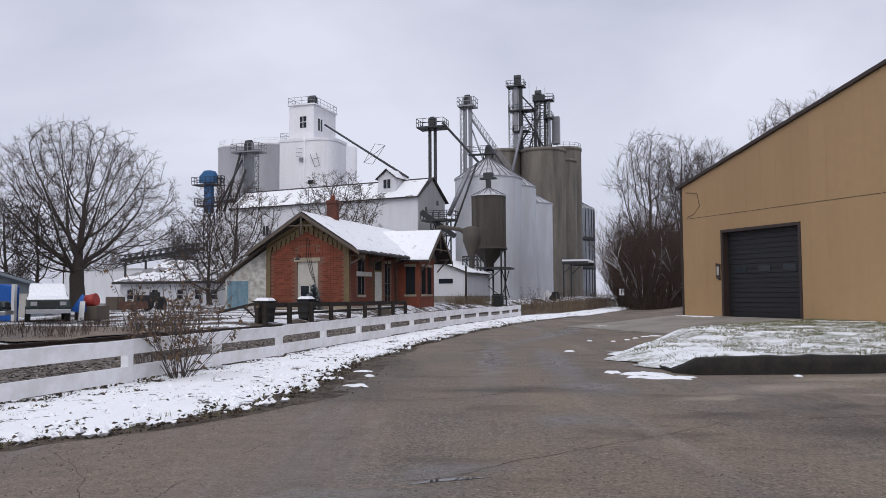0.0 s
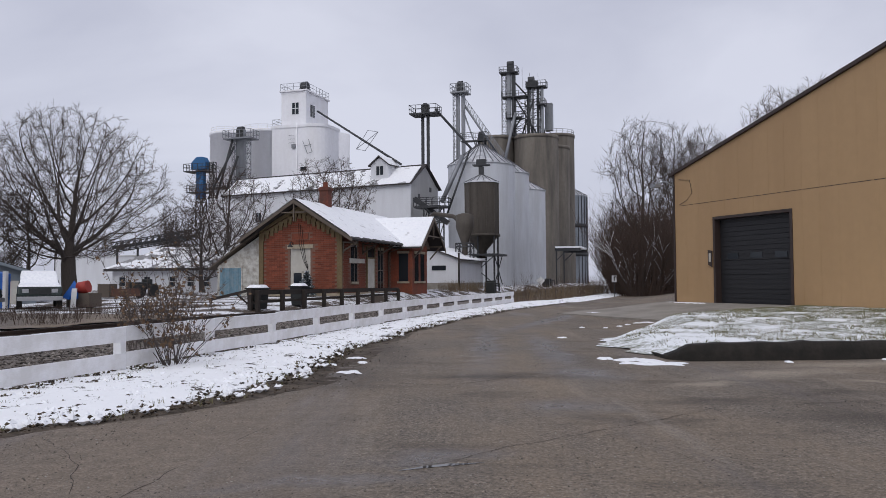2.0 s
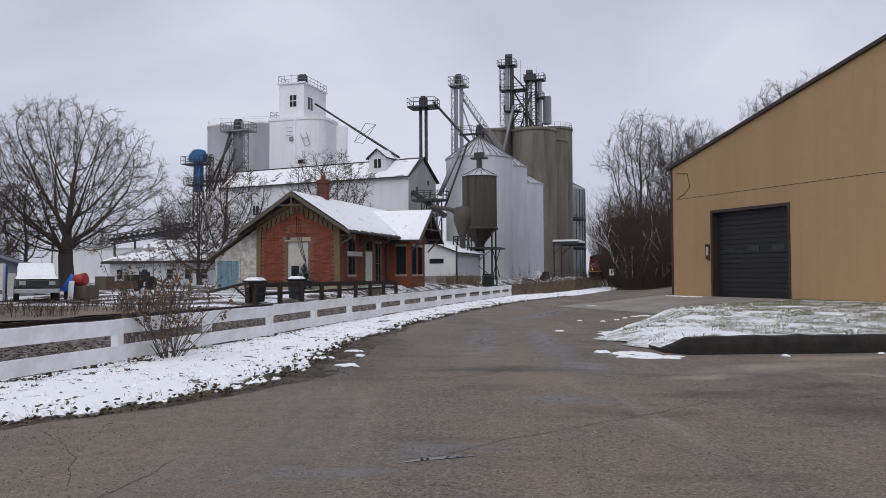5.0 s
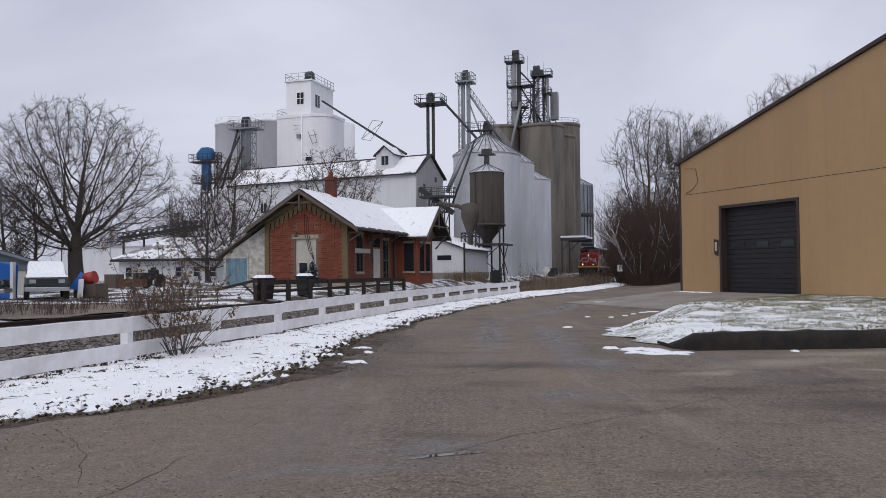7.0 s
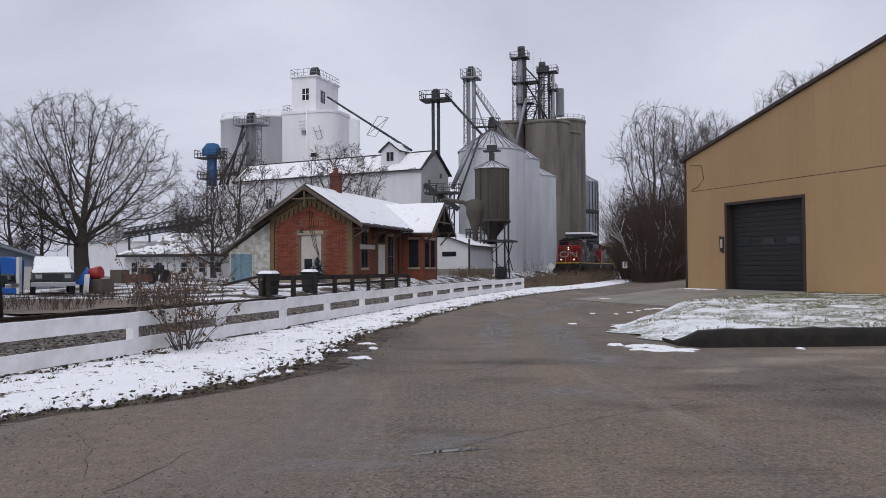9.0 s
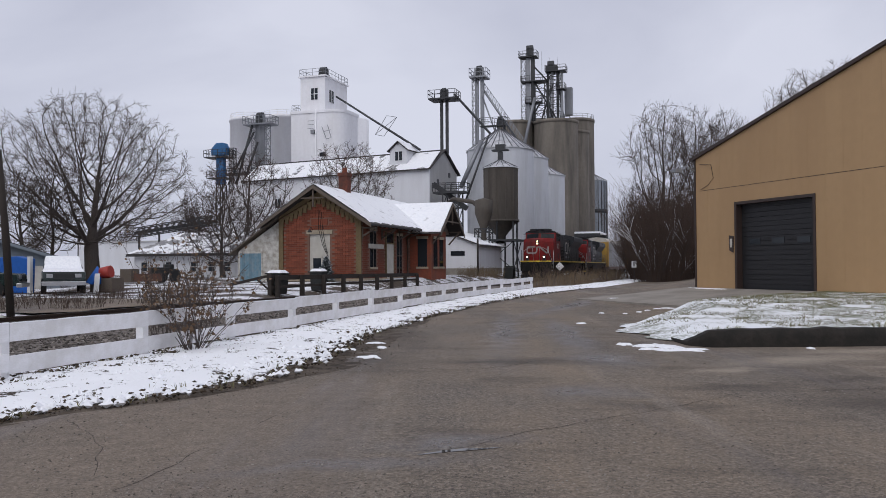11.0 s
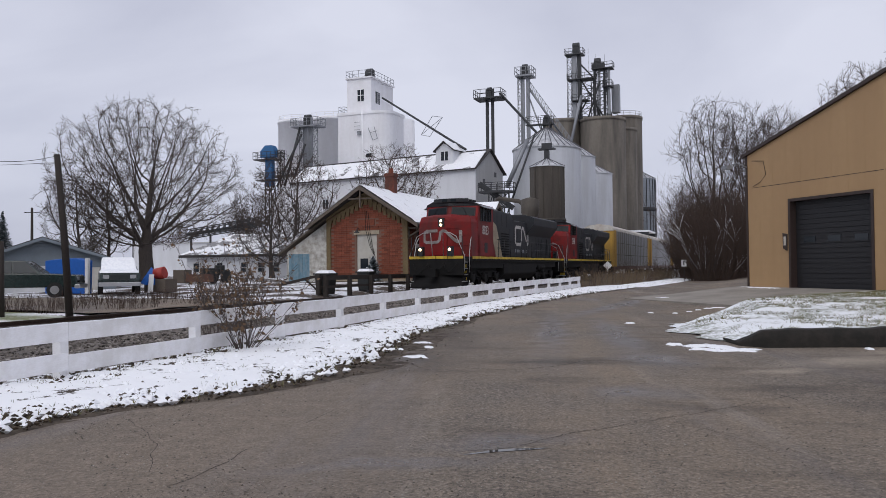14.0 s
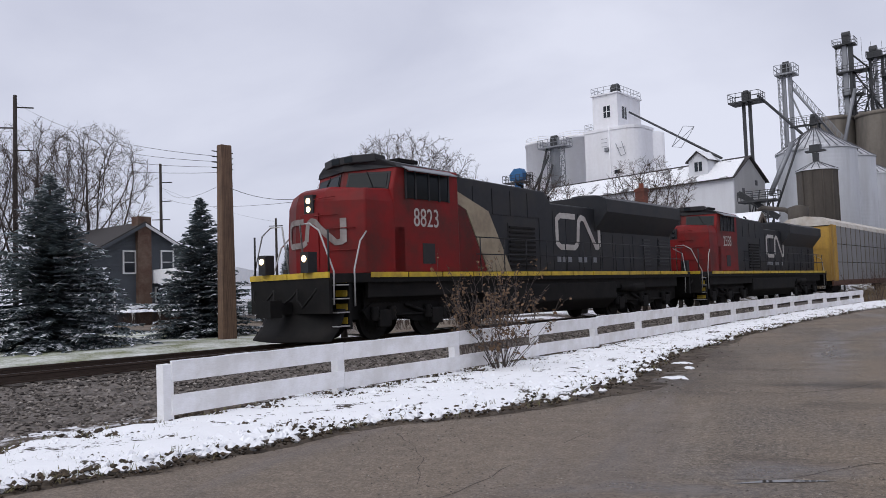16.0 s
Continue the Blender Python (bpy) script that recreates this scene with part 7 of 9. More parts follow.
    head = part("headlight_case", Shape().box(-0.17, 0.17, 0.93, 1.2, 3.27, 3.76), "loco_black", g)
    for z in (3.39, 3.61):
        me = Shape().lathe([(0.075, 0.0), (0.075, 0.02), (0.0, 0.035)], 16)
        part("headlight", me, "headlight" if lead else "cab_glass", g, "round lit headlight" if lead else "unlit headlight", m=pose(0.0, 0.93, z, 90, 0, 0))
    for x in (-0.82, 0.82):
        part("ditch_light_case", Shape().box(x - 0.14, x + 0.14, 0.06, 0.34, 1.74, 2.24), "loco_black", g)
        part("ditch_light", Shape().lathe([(0.08, 0.0), (0.08, 0.02), (0.0, 0.035)], 16), "headlight" if lead else "cab_glass", g, "round lit ditch light" if lead else "unlit ditch light", m=pose(x, 0.06, 2.08, 90, 0, 0))
    for x in (-1.42, 1.42):
        part("corner_post", Shape().tube([(x, 0.3, 1.72), (x, 0.3, 2.75)], 0.025, 6), "loco_black", g)
    for path in ([(0.22, 0.92, 3.62), (0.5, 0.93, 3.64), (0.85, 1.08, 3.66)], [(0.22, 0.91, 3.2), (0.5, 0.92, 3.2), (0.9, 1.1, 3.2)], [(0.62, 0.94, 2.85), (1.3, 1.32, 2.85)], [(0.62, 0.94, 2.3), (1.3, 1.32, 2.3)]):
        part("grab_iron", Shape().tube(path, 0.014, 5), "loco_red", g)
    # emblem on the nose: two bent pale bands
    def nose_front(a):
        return 0.915 if abs(a) < 0.53 else 0.915 + (abs(a) - 0.53) * 0.55
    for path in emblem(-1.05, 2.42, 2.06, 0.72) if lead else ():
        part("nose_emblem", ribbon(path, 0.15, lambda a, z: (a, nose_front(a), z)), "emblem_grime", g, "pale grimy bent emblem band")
    # hood
    part("hood", Shape().prism([(5.2, 1.70), (end - 0.6, 1.70), (end - 0.6, 4.30), (14.4, 4.30), (14.2, 4.12), (11.0, 4.12), (10.6, 4.5), (5.2, 4.60)], "x", -0.95, 0.95), "loco_black", g, "black engine hood", bevel=0.05)
    for sx in (-1, 1):
        o = 0.95
        def wallbox(y0, y1, z0, z1, t=0.03):
            return Shape().box(min(sx * o, sx * (o + t)), max(sx * o, sx * (o + t)), y0, y1, z0, z1)
        part("radiator_flare", Shape().prism([(sx * 0.95, 3.25), (sx * 1.5, 3.95), (sx * 1.5, 4.42), (sx * 1.2, 4.56), (sx * 0.0, 4.58), (0, 3.25)], "y", 14.0, end - 0.75), "loco_black", g, "flared black radiator housing")
        lv = part("louvre_panel", wallbox(8.35, 9.9, 1.85, 3.3, 0.02), "loco_black", g)
        for k in range(9):
            z = 1.9 + k * 0.155
            part("louvre", wallbox(8.4, 9.85, z, z + 0.07, 0.07), "under", lv)
        for y0, y1 in ((17.9, 18.6), (19.4, 20.6)):
            gr = part("grille", wallbox(y0, y1, 1.95, 3.15, 0.02), "loco_black", g)
            for k in range(8):
                z = 2.0 + k * 0.145
                part("grille_bar", wallbox(y0 + 0.04, y1 - 0.04, z, z + 0.06, 0.06), "steel_dark", gr)
        for k in range(9):
            y = 10.2 + k * 0.86
            part("hood_door", wallbox(y, y + 0.82, 1.8, 3.85 if y < 13 else 3.15, 0.018), "loco_black", g)
        for k in range(5):
            y = 5.6 + k * 0.98
            part("hood_door", wallbox(y, y + 0.92, 3.55, 4.35, 0.02), "loco_black", g)
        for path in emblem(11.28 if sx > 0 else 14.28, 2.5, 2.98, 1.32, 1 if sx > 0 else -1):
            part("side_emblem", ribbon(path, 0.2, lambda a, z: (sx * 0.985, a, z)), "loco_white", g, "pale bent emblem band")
        for k in range(8):
            y = 11.25 + k * 0.36
            if k not in (3, 6):
                part("lettering_bar", Shape().box(min(sx * 0.965, sx * 0.985), max(sx * 0.965, sx * 0.985), y, y + 0.24, 2.08, 2.28), "steel", g)
        rail = Shape()
        x = sx * 1.47
        for z in (2.75, 2.25):
            rail.tube([(x, 6.0, z), (x, end - 0.5, z)], 0.018, 5)
        for k in range(13):
            y = 6.2 + k * 1.2
            rail.tube([(x, y, 1.7), (x, y, 2.75)], 0.018, 5)
        part("walkway_rail", rail, "loco_black", g, "dark walkway railing")
        part("end_rail", Shape().tube([(x, end - 0.5, 0.8), (x, end - 0.4, 1.75), (sx * 1.35, end - 0.35, 2.5), (sx * 0.9, end - 0.3, 2.75)], 0.022, 6), "handrail_pale", g)
    for y in (15.2, 17.1, 19.0):
        part("roof_fan", Shape().lathe([(0.62, 4.6), (0.62, 4.72), (0.1, 4.74)], 20, 0, y), "loco_black", g)
    part("exhaust_stack", Shape().box(-0.35, 0.35, 10.9, 11.9, 4.1, 4.48), "under", g)
    part("horn", Shape().tube([(0.2, 10.4, 4.45), (0.2, 10.4, 4.75), (0.2, 10.1, 4.8)], 0.05, 6), "under", g)
    for y in (6.3, 6.8, 7.3):
        part("roof_box", Shape().box(-0.9, 0.9, y, y + 0.4, 4.45, 4.55), "loco_black", g)
    number = "8823" if lead else "2558"
    letters(number, 0.70, g, Matrix.Translation((1.508, 3.26, 2.95)) @ Matrix.Rotation(radians(90), 4, "Z") @ Matrix.Rotation(radians(90), 4, "X") @ Matrix.Diagonal((0.76, 1, 1, 1)), "loco_white", "road_number")
    return g


def autorack(y_label=""):
    g = thing("autorack_wagon", Matrix(), "tall grey slatted autorack wagon with yellow ends and pale roof", "rail wagon", "train")
    ln, h0, h1 = 28.2, 1.05, 4.85
    part("underframe", Shape().box(-1.3, 1.3, 0.2, ln - 0.2, 0.75, 1.05), "under", g)
    part("side_sill", Shape().box(-1.6, -1.5, 0, ln, 0.72, 1.1).box(1.5, 1.6, 0, ln, 0.72, 1.1), "rack_brown", g)
    for sx in (-1, 1):
        a, b = min(sx * 1.50, sx * 1.56), max(sx * 1.50, sx * 1.56)
        n = 18
        for k in range(n):
            y0 = 1.4 + k * (ln - 2.8) / n
            y1 = y0 + (ln - 2.8) / n
            for j in range(3):
                z0 = h0 + 0.05 + j * 1.25
                part("side_panel", Shape().box(a, b, y0 + 0.06, y1 - 0.06, z0, z0 + 1.2), "rack_grey", g)
            part("rib_post", Shape().box(min(sx * 1.48, sx * 1.58), max(sx * 1.48, sx * 1.58), y0 - 0.05, y0 + 0.05, h0, h1), "rack_tan", g)
        part("backing", Shape().box(min(sx * 1.44, sx * 1.48), max(sx * 1.44, sx * 1.48), 1.0, ln - 1.0, h0, h1), "under", g)
        for y0 in (0.1, ln - 1.4):
            part("end_post", Shape().box(min(sx * 1.45, sx * 1.61), max(sx * 1.45, sx * 1.61), y0, y0 + 1.3, h0, h1), "rack_yellow", g, "yellow ribbed wagon end")
            for k in range(4):
                part("end_rib", Shape().box(min(sx * 1.60, sx * 1.63), max(sx * 1.60, sx * 1.63), y0 + 0.05 + k * 0.36, y0 + 0.15 + k * 0.36, h0, h1), "rack_yellow", g)
    for y0 in (0.0, ln - 0.1):
        part("end_door", Shape().prism([(-1.5, h0), (1.5, h0), (1.5, h1 - 0.1), (-1.5, h1 - 0.1)], "y", y0, y0 + 0.1), "rack_yellow", g, "yellow end door")
        for k in range(4):
            part("door_band", Shape().box(-1.45, 1.45, min(y0 - 0.03, y0 + 0.1), max(y0, y0 + 0.13), 1.5 + k * 0.85, 1.62 + k * 0.85), "rack_yellow", g)
    arch = [(-1.58, h1 - 0.05), (-1.5, h1 + 0.25), (-1.1, h1 + 0.52), (0, h1 + 0.66), (1.1, h1 + 0.52), (1.5, h1 + 0.25), (1.58, h1 - 0.05)]
    part("roof", Shape().prism(arch, "y", -0.08, ln + 0.08), "rack_roof", g, "dirty white curved roof")
    for y in (2.6, ln - 2.6):
        s = Shape()
        for x in (-1.1, 0.98):
            s.prism([(y - 1.3, 0.55), (y - 0.5, 0.7), (y + 0.5, 0.7), (y + 1.3, 0.55), (y + 0.9, 0.35), (y - 0.9, 0.35)], "x", x, x + 0.12)
        fr = part("bogie", s, "under", g)
        for a in (-0.9, 0.9):
            part("wheelset", Shape().wheel(-0.87, -0.73, 0, 0, 0.42).wheel(0.73, 0.87, 0, 0, 0.42).wheel(-0.73, 0.73, 0, 0, 0.08), "under", fr, m=pose(0, y + a, 0.42))
    part("coupler", Shape().box(-0.15, 0.15, -0.7, 0.2, 0.7, 0.95).box(-0.15, 0.15, ln - 0.2, ln + 0.7, 0.7, 0.95), "under", g)
    return g


LEAD = locomotive(True)
SECOND = locomotive(False)
RACKS = [autorack()]
for _ in range(5):
    RACKS.append(copy_thing(RACKS[0], Matrix()))
# distance of each vehicle behind the front of the train
TRAIN = [(LEAD, 0.0), (SECOND, 22.3)] + [(r, 45.0 + 29.7 * k) for k, r in enumerate(RACKS)]
# where the front of the train is, along the track, second by second
FRONT = [(0.0, 200.0), (4.0, 150.1), (7.0, 112.6), (8.0, 99.5), (9.0, 87.0), (11.5, 55.8), (12.5, 43.5), (13.5, 31.0), (14.5, 19.0), (15.0, 12.4), (15.5, 6.2), (16.0, -0.05)]


def motions():
    for ob, back in TRAIN:
        walk(ob, [(t, place(u + back, 0, RAIL_Z)) for t, u in FRONT])
    # wheelsets roll as their vehicle moves
    times, ways = [t for t, _ in FRONT], [u for _, u in FRONT]
    for ob, _ in TRAIN[:4]:
        radius = 0.53 if ob in (LEAD, SECOND) else 0.42
        for wheel in [o for o in ob.children_recursive if o.name.startswith("wheelset")]:
            spot = wheel.matrix_basis.translation.copy()
            rows = []
            for k in range(FPS * 16 + 1):
                t = k / FPS
                turn = math.degrees((ways[0] - float(np.interp(t, times, ways))) / radius)
                rows.append((t, pose(*spot, turn % 360, 0, 0)))
            walk(wheel, rows)


# ---- beyond the track: lawn, drive, houses, vehicles, poles ----
MAT.update({
    "far_lawn": patchy("frosty_lawn", (0.16, 0.19, 0.085), (0.70, 0.72, 0.70), 0.7, (0.66, 0.98), detail_scale=12, detail_weight=0.6, third=(0.22, 0.22, 0.13)),
    "dark_siding": material("dark_grey_siding", (0.070, 0.080, 0.092), 0.7, grain=10, amount=0.3, stain=(0.045, 0.048, 0.055), stain_scale=1.2, stretch_xyz=(1, 1, 6)),
    "chimney_brick": material("sooty_old_brick", (0.10, 0.055, 0.04), 0.9, grain=10, amount=0.6, stain=(0.20, 0.16, 0.12), stain_scale=1.4),
    "white_trim": material("white_window_trim", (0.62, 0.62, 0.62), 0.6, grain=10, amount=0.2),
    "blue_siding": material("blue_grey_siding", (0.20, 0.235, 0.265), 0.7, grain=10, amount=0.25, stain=(0.14, 0.16, 0.18), stain_scale=1.0, stretch_xyz=(1, 1, 6)),
    "tarp_blue": material("bright_blue_tarp", (0.012, 0.10, 0.40), 0.45, grain=6, amount=0.35, bump=0.3, bump_scale=3),
    "truck_green": material("dark_green_car_paint", (0.010, 0.022, 0.020), 0.25, grain=5, amount=0.2, spec=0.6, bump=0),
    "tyre": material("tyre_rubber", (0.018, 0.018, 0.018), 0.9, grain=20, amount=0.4),
    "chrome": material("dull_chrome", (0.45, 0.45, 0.46), 0.3, 0.8, grain=8, amount=0.2),
    "pole_wood": material("amber_pole_wood", (0.205, 0.130, 0.085), 0.85, dark=(0.075, 0.045, 0.032), grain=9, amount=0.9, stain=(0.075, 0.05, 0.04), stain_scale=2.5, stretch_xyz=(6, 6, 0.15), bump=0.4),
    "wire": material("black_wire", (0.015, 0.015, 0.017), 0.6, grain=5, amount=0.2),
    "bin_dark": material("dark_bin_plastic", (0.020, 0.022, 0.022), 0.5, grain=8, amount=0.4),
    "red_tarp": material("red_plastic", (0.35, 0.04, 0.03), 0.5, grain=8, amount=0.3),
})


def patch_sheet(name, u0, u1, v0, v1, mat, label, lift=0.02, nu=30, nv=14, cat="ground"):
    v = []
    for i in range(nu + 1):
        for j in range(nv + 1):
            a = v0 + (v1 - v0) * j / nv
            b = u0 + (u1 - u0) * i / nu
            edge = 0.35 * noise.noise((a * 0.7, b * 0.7, 5))
            x, y = at_uv(b + (edge if i in (0, nu) else 0), a + (edge if j in (0, nv) else 0))
            v.append((x, y, max(base_height(x, y), ground_z(x, y)) + lift + 0.02 * noise.noise((x, y, 1))))
    n = nv + 1
    f = [(i * n + j, i * n + j + 1, (i + 1) * n + j + 1, (i + 1) * n + j) for i in range(nu) for j in range(nv)]
    return solid(name, Shape().add(v, f, True), mat, Matrix(), label, cat, kind="structure")


patch_sheet("house_lawn", -45, 5.2, -24, -3.4, "far_lawn", "pale green lawn dusted with snow", 0.05)
patch_sheet("gravel_drive", 6.5, 14.8, -40, -3.8, "asphalt", "damp brown gravel drive crossing the yard", 0.04, cat="drive")


def window_in(parent, x0, x1, z0, z1, y, t=0.09, face="y"):
    """A trimmed sash window on a wall facing -y."""
    w = part("window", Shape().box(x0, x1, y - 0.03, y, z0, z1), "window_dark", parent)
    part("window_frame", Shape().box(x0 - t, x0, y - 0.06, y, z0 - t, z1 + t).box(x1, x1 + t, y - 0.06, y, z0 - t, z1 + t).box(x0, x1, y - 0.06, y, z1, z1 + t).box(x0, x1, y - 0.06, y, z0 - t, z0), "white_trim", w)
    part("sash_bar", Shape().box(x0, x1, y - 0.045, y - 0.03, (z0 + z1) / 2 - 0.025, (z0 + z1) / 2 + 0.025), "white_trim", w)
    return w


def dark_house():
    """Gable wall towards the track: local x runs back along the track, -y faces the track."""
    g = thing("dark_house", place(11.95, -28.0, 0.3, 90), "two-storey dark grey house with a brick chimney and white windows", "house")
    w, e, a = 3.45, 3.9, 5.75
    part("gable_wall", Shape().prism([(-w, -0.4), (w, -0.4), (w, e), (0, a), (-w, e)], "y", 0, 0.2), "dark_siding", g)
    for k in range(24):
        z = k * 0.22
        half = w if z < e else w * (a - z) / (a - e)
        if half > 0.3:
            part("siding_board", Shape().box(-half, half, -0.02, 0.0, z, z + 0.19), "dark_siding", g)
    for x in (-w, w - 0.2):
        part("side_wall", Shape().box(x, x + 0.2, 0.2, 8, -0.4, e), "dark_siding", g)
    part("back_wall", Shape().prism([(-w, -0.4), (w, -0.4), (w, e), (0, a), (-w, e)], "y", 8, 8.2), "dark_siding", g)
    for sx in (-1, 1):
        z = e - 0.35
        r = part("roof_slope", Shape().prism([(sx * (w + 0.55), z), (0, a + 0.05), (0, a + 0.2), (sx * (w + 0.55), z + 0.15)], "y", -0.4, 8.5), "shingle", g)
        part("barge_board", Shape().prism([(sx * (w + 0.55), z - 0.1), (0, a - 0.08), (0, a + 0.1), (sx * (w + 0.55), z + 0.08)], "y", -0.46, -0.4), "white_trim" if sx > 0 else "dark_siding", g)
        if sx > 0:
            part("snow_edge", Shape().prism([(sx * (w + 0.55), z + 0.155), (sx * 0.4, a + 0.06), (sx * 0.4, a + 0.1), (sx * (w + 0.55), z + 0.19)], "y", 0.0, 3.2), "roof_snow", r)
    part("chimney", Shape().box(-0.42, 0.42, -0.32, -0.02, -0.4, 6.25).box(-0.42, 0.42, -0.02, 0.4, 5.3, 6.25), "chimney_brick", g, "sooty brick chimney up the gable")
    window_in(g, -1.15, -0.5, 2.95, 4.15, -0.02)
    window_in(g, 1.25, 1.95, 2.95, 4.2, -0.02)
    window_in(g, 0.85, 1.75, 1.25, 2.0, -0.02)
    window_in(g, -2.6, -1.8, 0.75, 2.0, -0.02)
    part("porch_roof", Shape().prism([(-1.7, 0.78), (-0.2, 0.98), (1.5, 0.80), (1.5, 0.9), (-0.2, 1.1), (-1.7, 0.9)], "y", -1.6, -0.02), "roof_snow", g, "snowy cellar porch roof")
    for x in (-1.4, 0.2, 1.3):
        part("porch_post", Shape().box(x - 0.06, x + 0.06, -1.5, -1.38, -0.5, 0.85), "white_trim", g)
    pts = [(*at_uv(9.8 + k * 0.7, -25.6), 0.25, 0.5) for k in range(7)]
    stems("hedge", pts, 420, 0.75, 91, "brush", "low brown hedge capped with snow", "hedge", 0.4, 0, thick=0.012, forks=4)
    s = Shape()
    for k in range(30):
        x, y = at_uv(9.4 + k * 0.18, -25.6 + random.uniform(-0.3, 0.3))
        s.lathe([(0.22, 0.95), (0.15, 1.08), (0.0, 1.12)], 7, x, y)
    solid("hedge_snow", s, "snow", Matrix(), "lumps of snow lying on the hedge", "snow", kind="stuff")


dark_house()


def porch_house():
    g = thing("porch_house", place(14.5, -27.5, 0.3, 90), "grey house with a snowy porch roof, posts and white railing", "house")
    part("body", Shape().box(-1.6, 3.6, 0.0, 6.0, -0.4, 2.35), "dark_siding", g)
    part("roof", Shape().prism([(-2.0, 2.3), (5.0, 2.05), (3.6, 2.75), (1.5, 3.1), (-2.0, 3.1)], "y", -3.2, 6.2), "roof_snow", g, "snow-covered porch roof")
    part("fascia", Shape().box(-2.0, 5.02, -3.26, -3.2, 1.95, 2.12), "white_trim", g)
    part("porch_floor", Shape().box(-1.6, 4.8, -3.0, 0.0, -0.4, 0.12), "concrete", g)
    for x in (-0.9, 1.4, 3.0, 4.6):
        part("porch_post", Shape().box(x - 0.14, x + 0.14, -3.0, -2.72, 0.12, 2.0), "white_trim", g)
    part("porch_rail", Shape().box(-0.9, 4.6, -2.9, -2.84, 0.78, 0.84).box(-0.9, 4.6, -2.9, -2.84, 0.2, 0.26), "white_trim", g)
    for k in range(28):
        x = -0.7 + k * 0.19
        part("baluster", Shape().box(x - 0.025, x + 0.025, -2.89, -2.85, 0.26, 0.78), "white_trim", g)
    window_in(g, 0.2, 1.1, 0.7, 1.8, 0.0)


porch_house()


def blue_house():
    g = thing("blue_grey_garage", place(22.2, -23.5, 0.35, 50), "low blue-grey sided garage with a gable roof", "house")
    w, e, a = 3.75, 1.75, 3.0
    part("gable_wall", Shape().prism([(-w, -0.4), (w, -0.4), (w, e), (-0.3, a), (-w, e)], "y", 0, 0.2), "blue_siding", g)
    for k in range(15):
        z = k * 0.2
        half = w if z < e else w * (a - z) / (a - e)
        part("siding_board", Shape().box(-half, half, -0.02, 0.0, z, z + 0.175), "blue_siding", g)
    for x in (-w, w - 0.2):
        part("side_wall", Shape().box(x, x + 0.2, 0.2, 9, -0.4, e), "blue_siding", g)
    part("back_wall", Shape().prism([(-w, -0.4), (w, -0.4), (w, e), (-0.3, a), (-w, e)], "y", 9, 9.2), "blue_siding", g)
    for sx in (-1, 1):
        z = e - 0.2
        part("roof_slope", Shape().prism([(sx * (w + 0.6), z), (-0.3, a + 0.05), (-0.3, a + 0.17), (sx * (w + 0.6), z + 0.12)], "y", -0.5, 9.4), "shingle", g)
        part("barge_board", Shape().prism([(sx * (w + 0.6), z - 0.1), (-0.3, a - 0.05), (-0.3, a + 0.12), (sx * (w + 0.6), z + 0.08)], "y", -0.56, -0.5), "blue_siding", g)
    part("garage_door", Shape().box(-2.7, 0.1, -0.05, -0.02, -0.3, 1.45), "white_trim", g, "white garage door")
    part("side_door", Shape().box(2.3, 3.0, -0.05, -0.02, -0.3, 1.35), "board_white", g)
    window_in(g, -1.9, -1.3, 0.7, 1.2, -0.05)
    part("aerial", Shape().beam((0.8, 3, 2.6), (0.8, 3, 4.4), 0.04).beam((0.0, 3, 4.3), (1.6, 3, 4.3), 0.03).beam((0.3, 3, 4.15), (1.3, 3, 4.15), 0.03), "steel_dark", g)
    b = thing("tarp_booth", place(19.0, -20.1) @ Matrix.Scale(1.1, 4), "bright blue tarpaulin booth with a white edge", "shelter")
    part("tarp", Shape().prism([(0, 0), (2.55, 0), (2.6, 1.6), (1.9, 1.72), (0.6, 1.66), (0, 1.6)], "y", 0, 0.45), "tarp_blue", b, bevel=0.04)
    part("white_panel", Shape().box(2.62, 2.80, -0.05, 0.10, 0, 1.7), "white_trim", b)
    part("strap", Shape().box(1.2, 1.3, -0.012, 0.0, 0, 1.68), "white_trim", b)


blue_house()


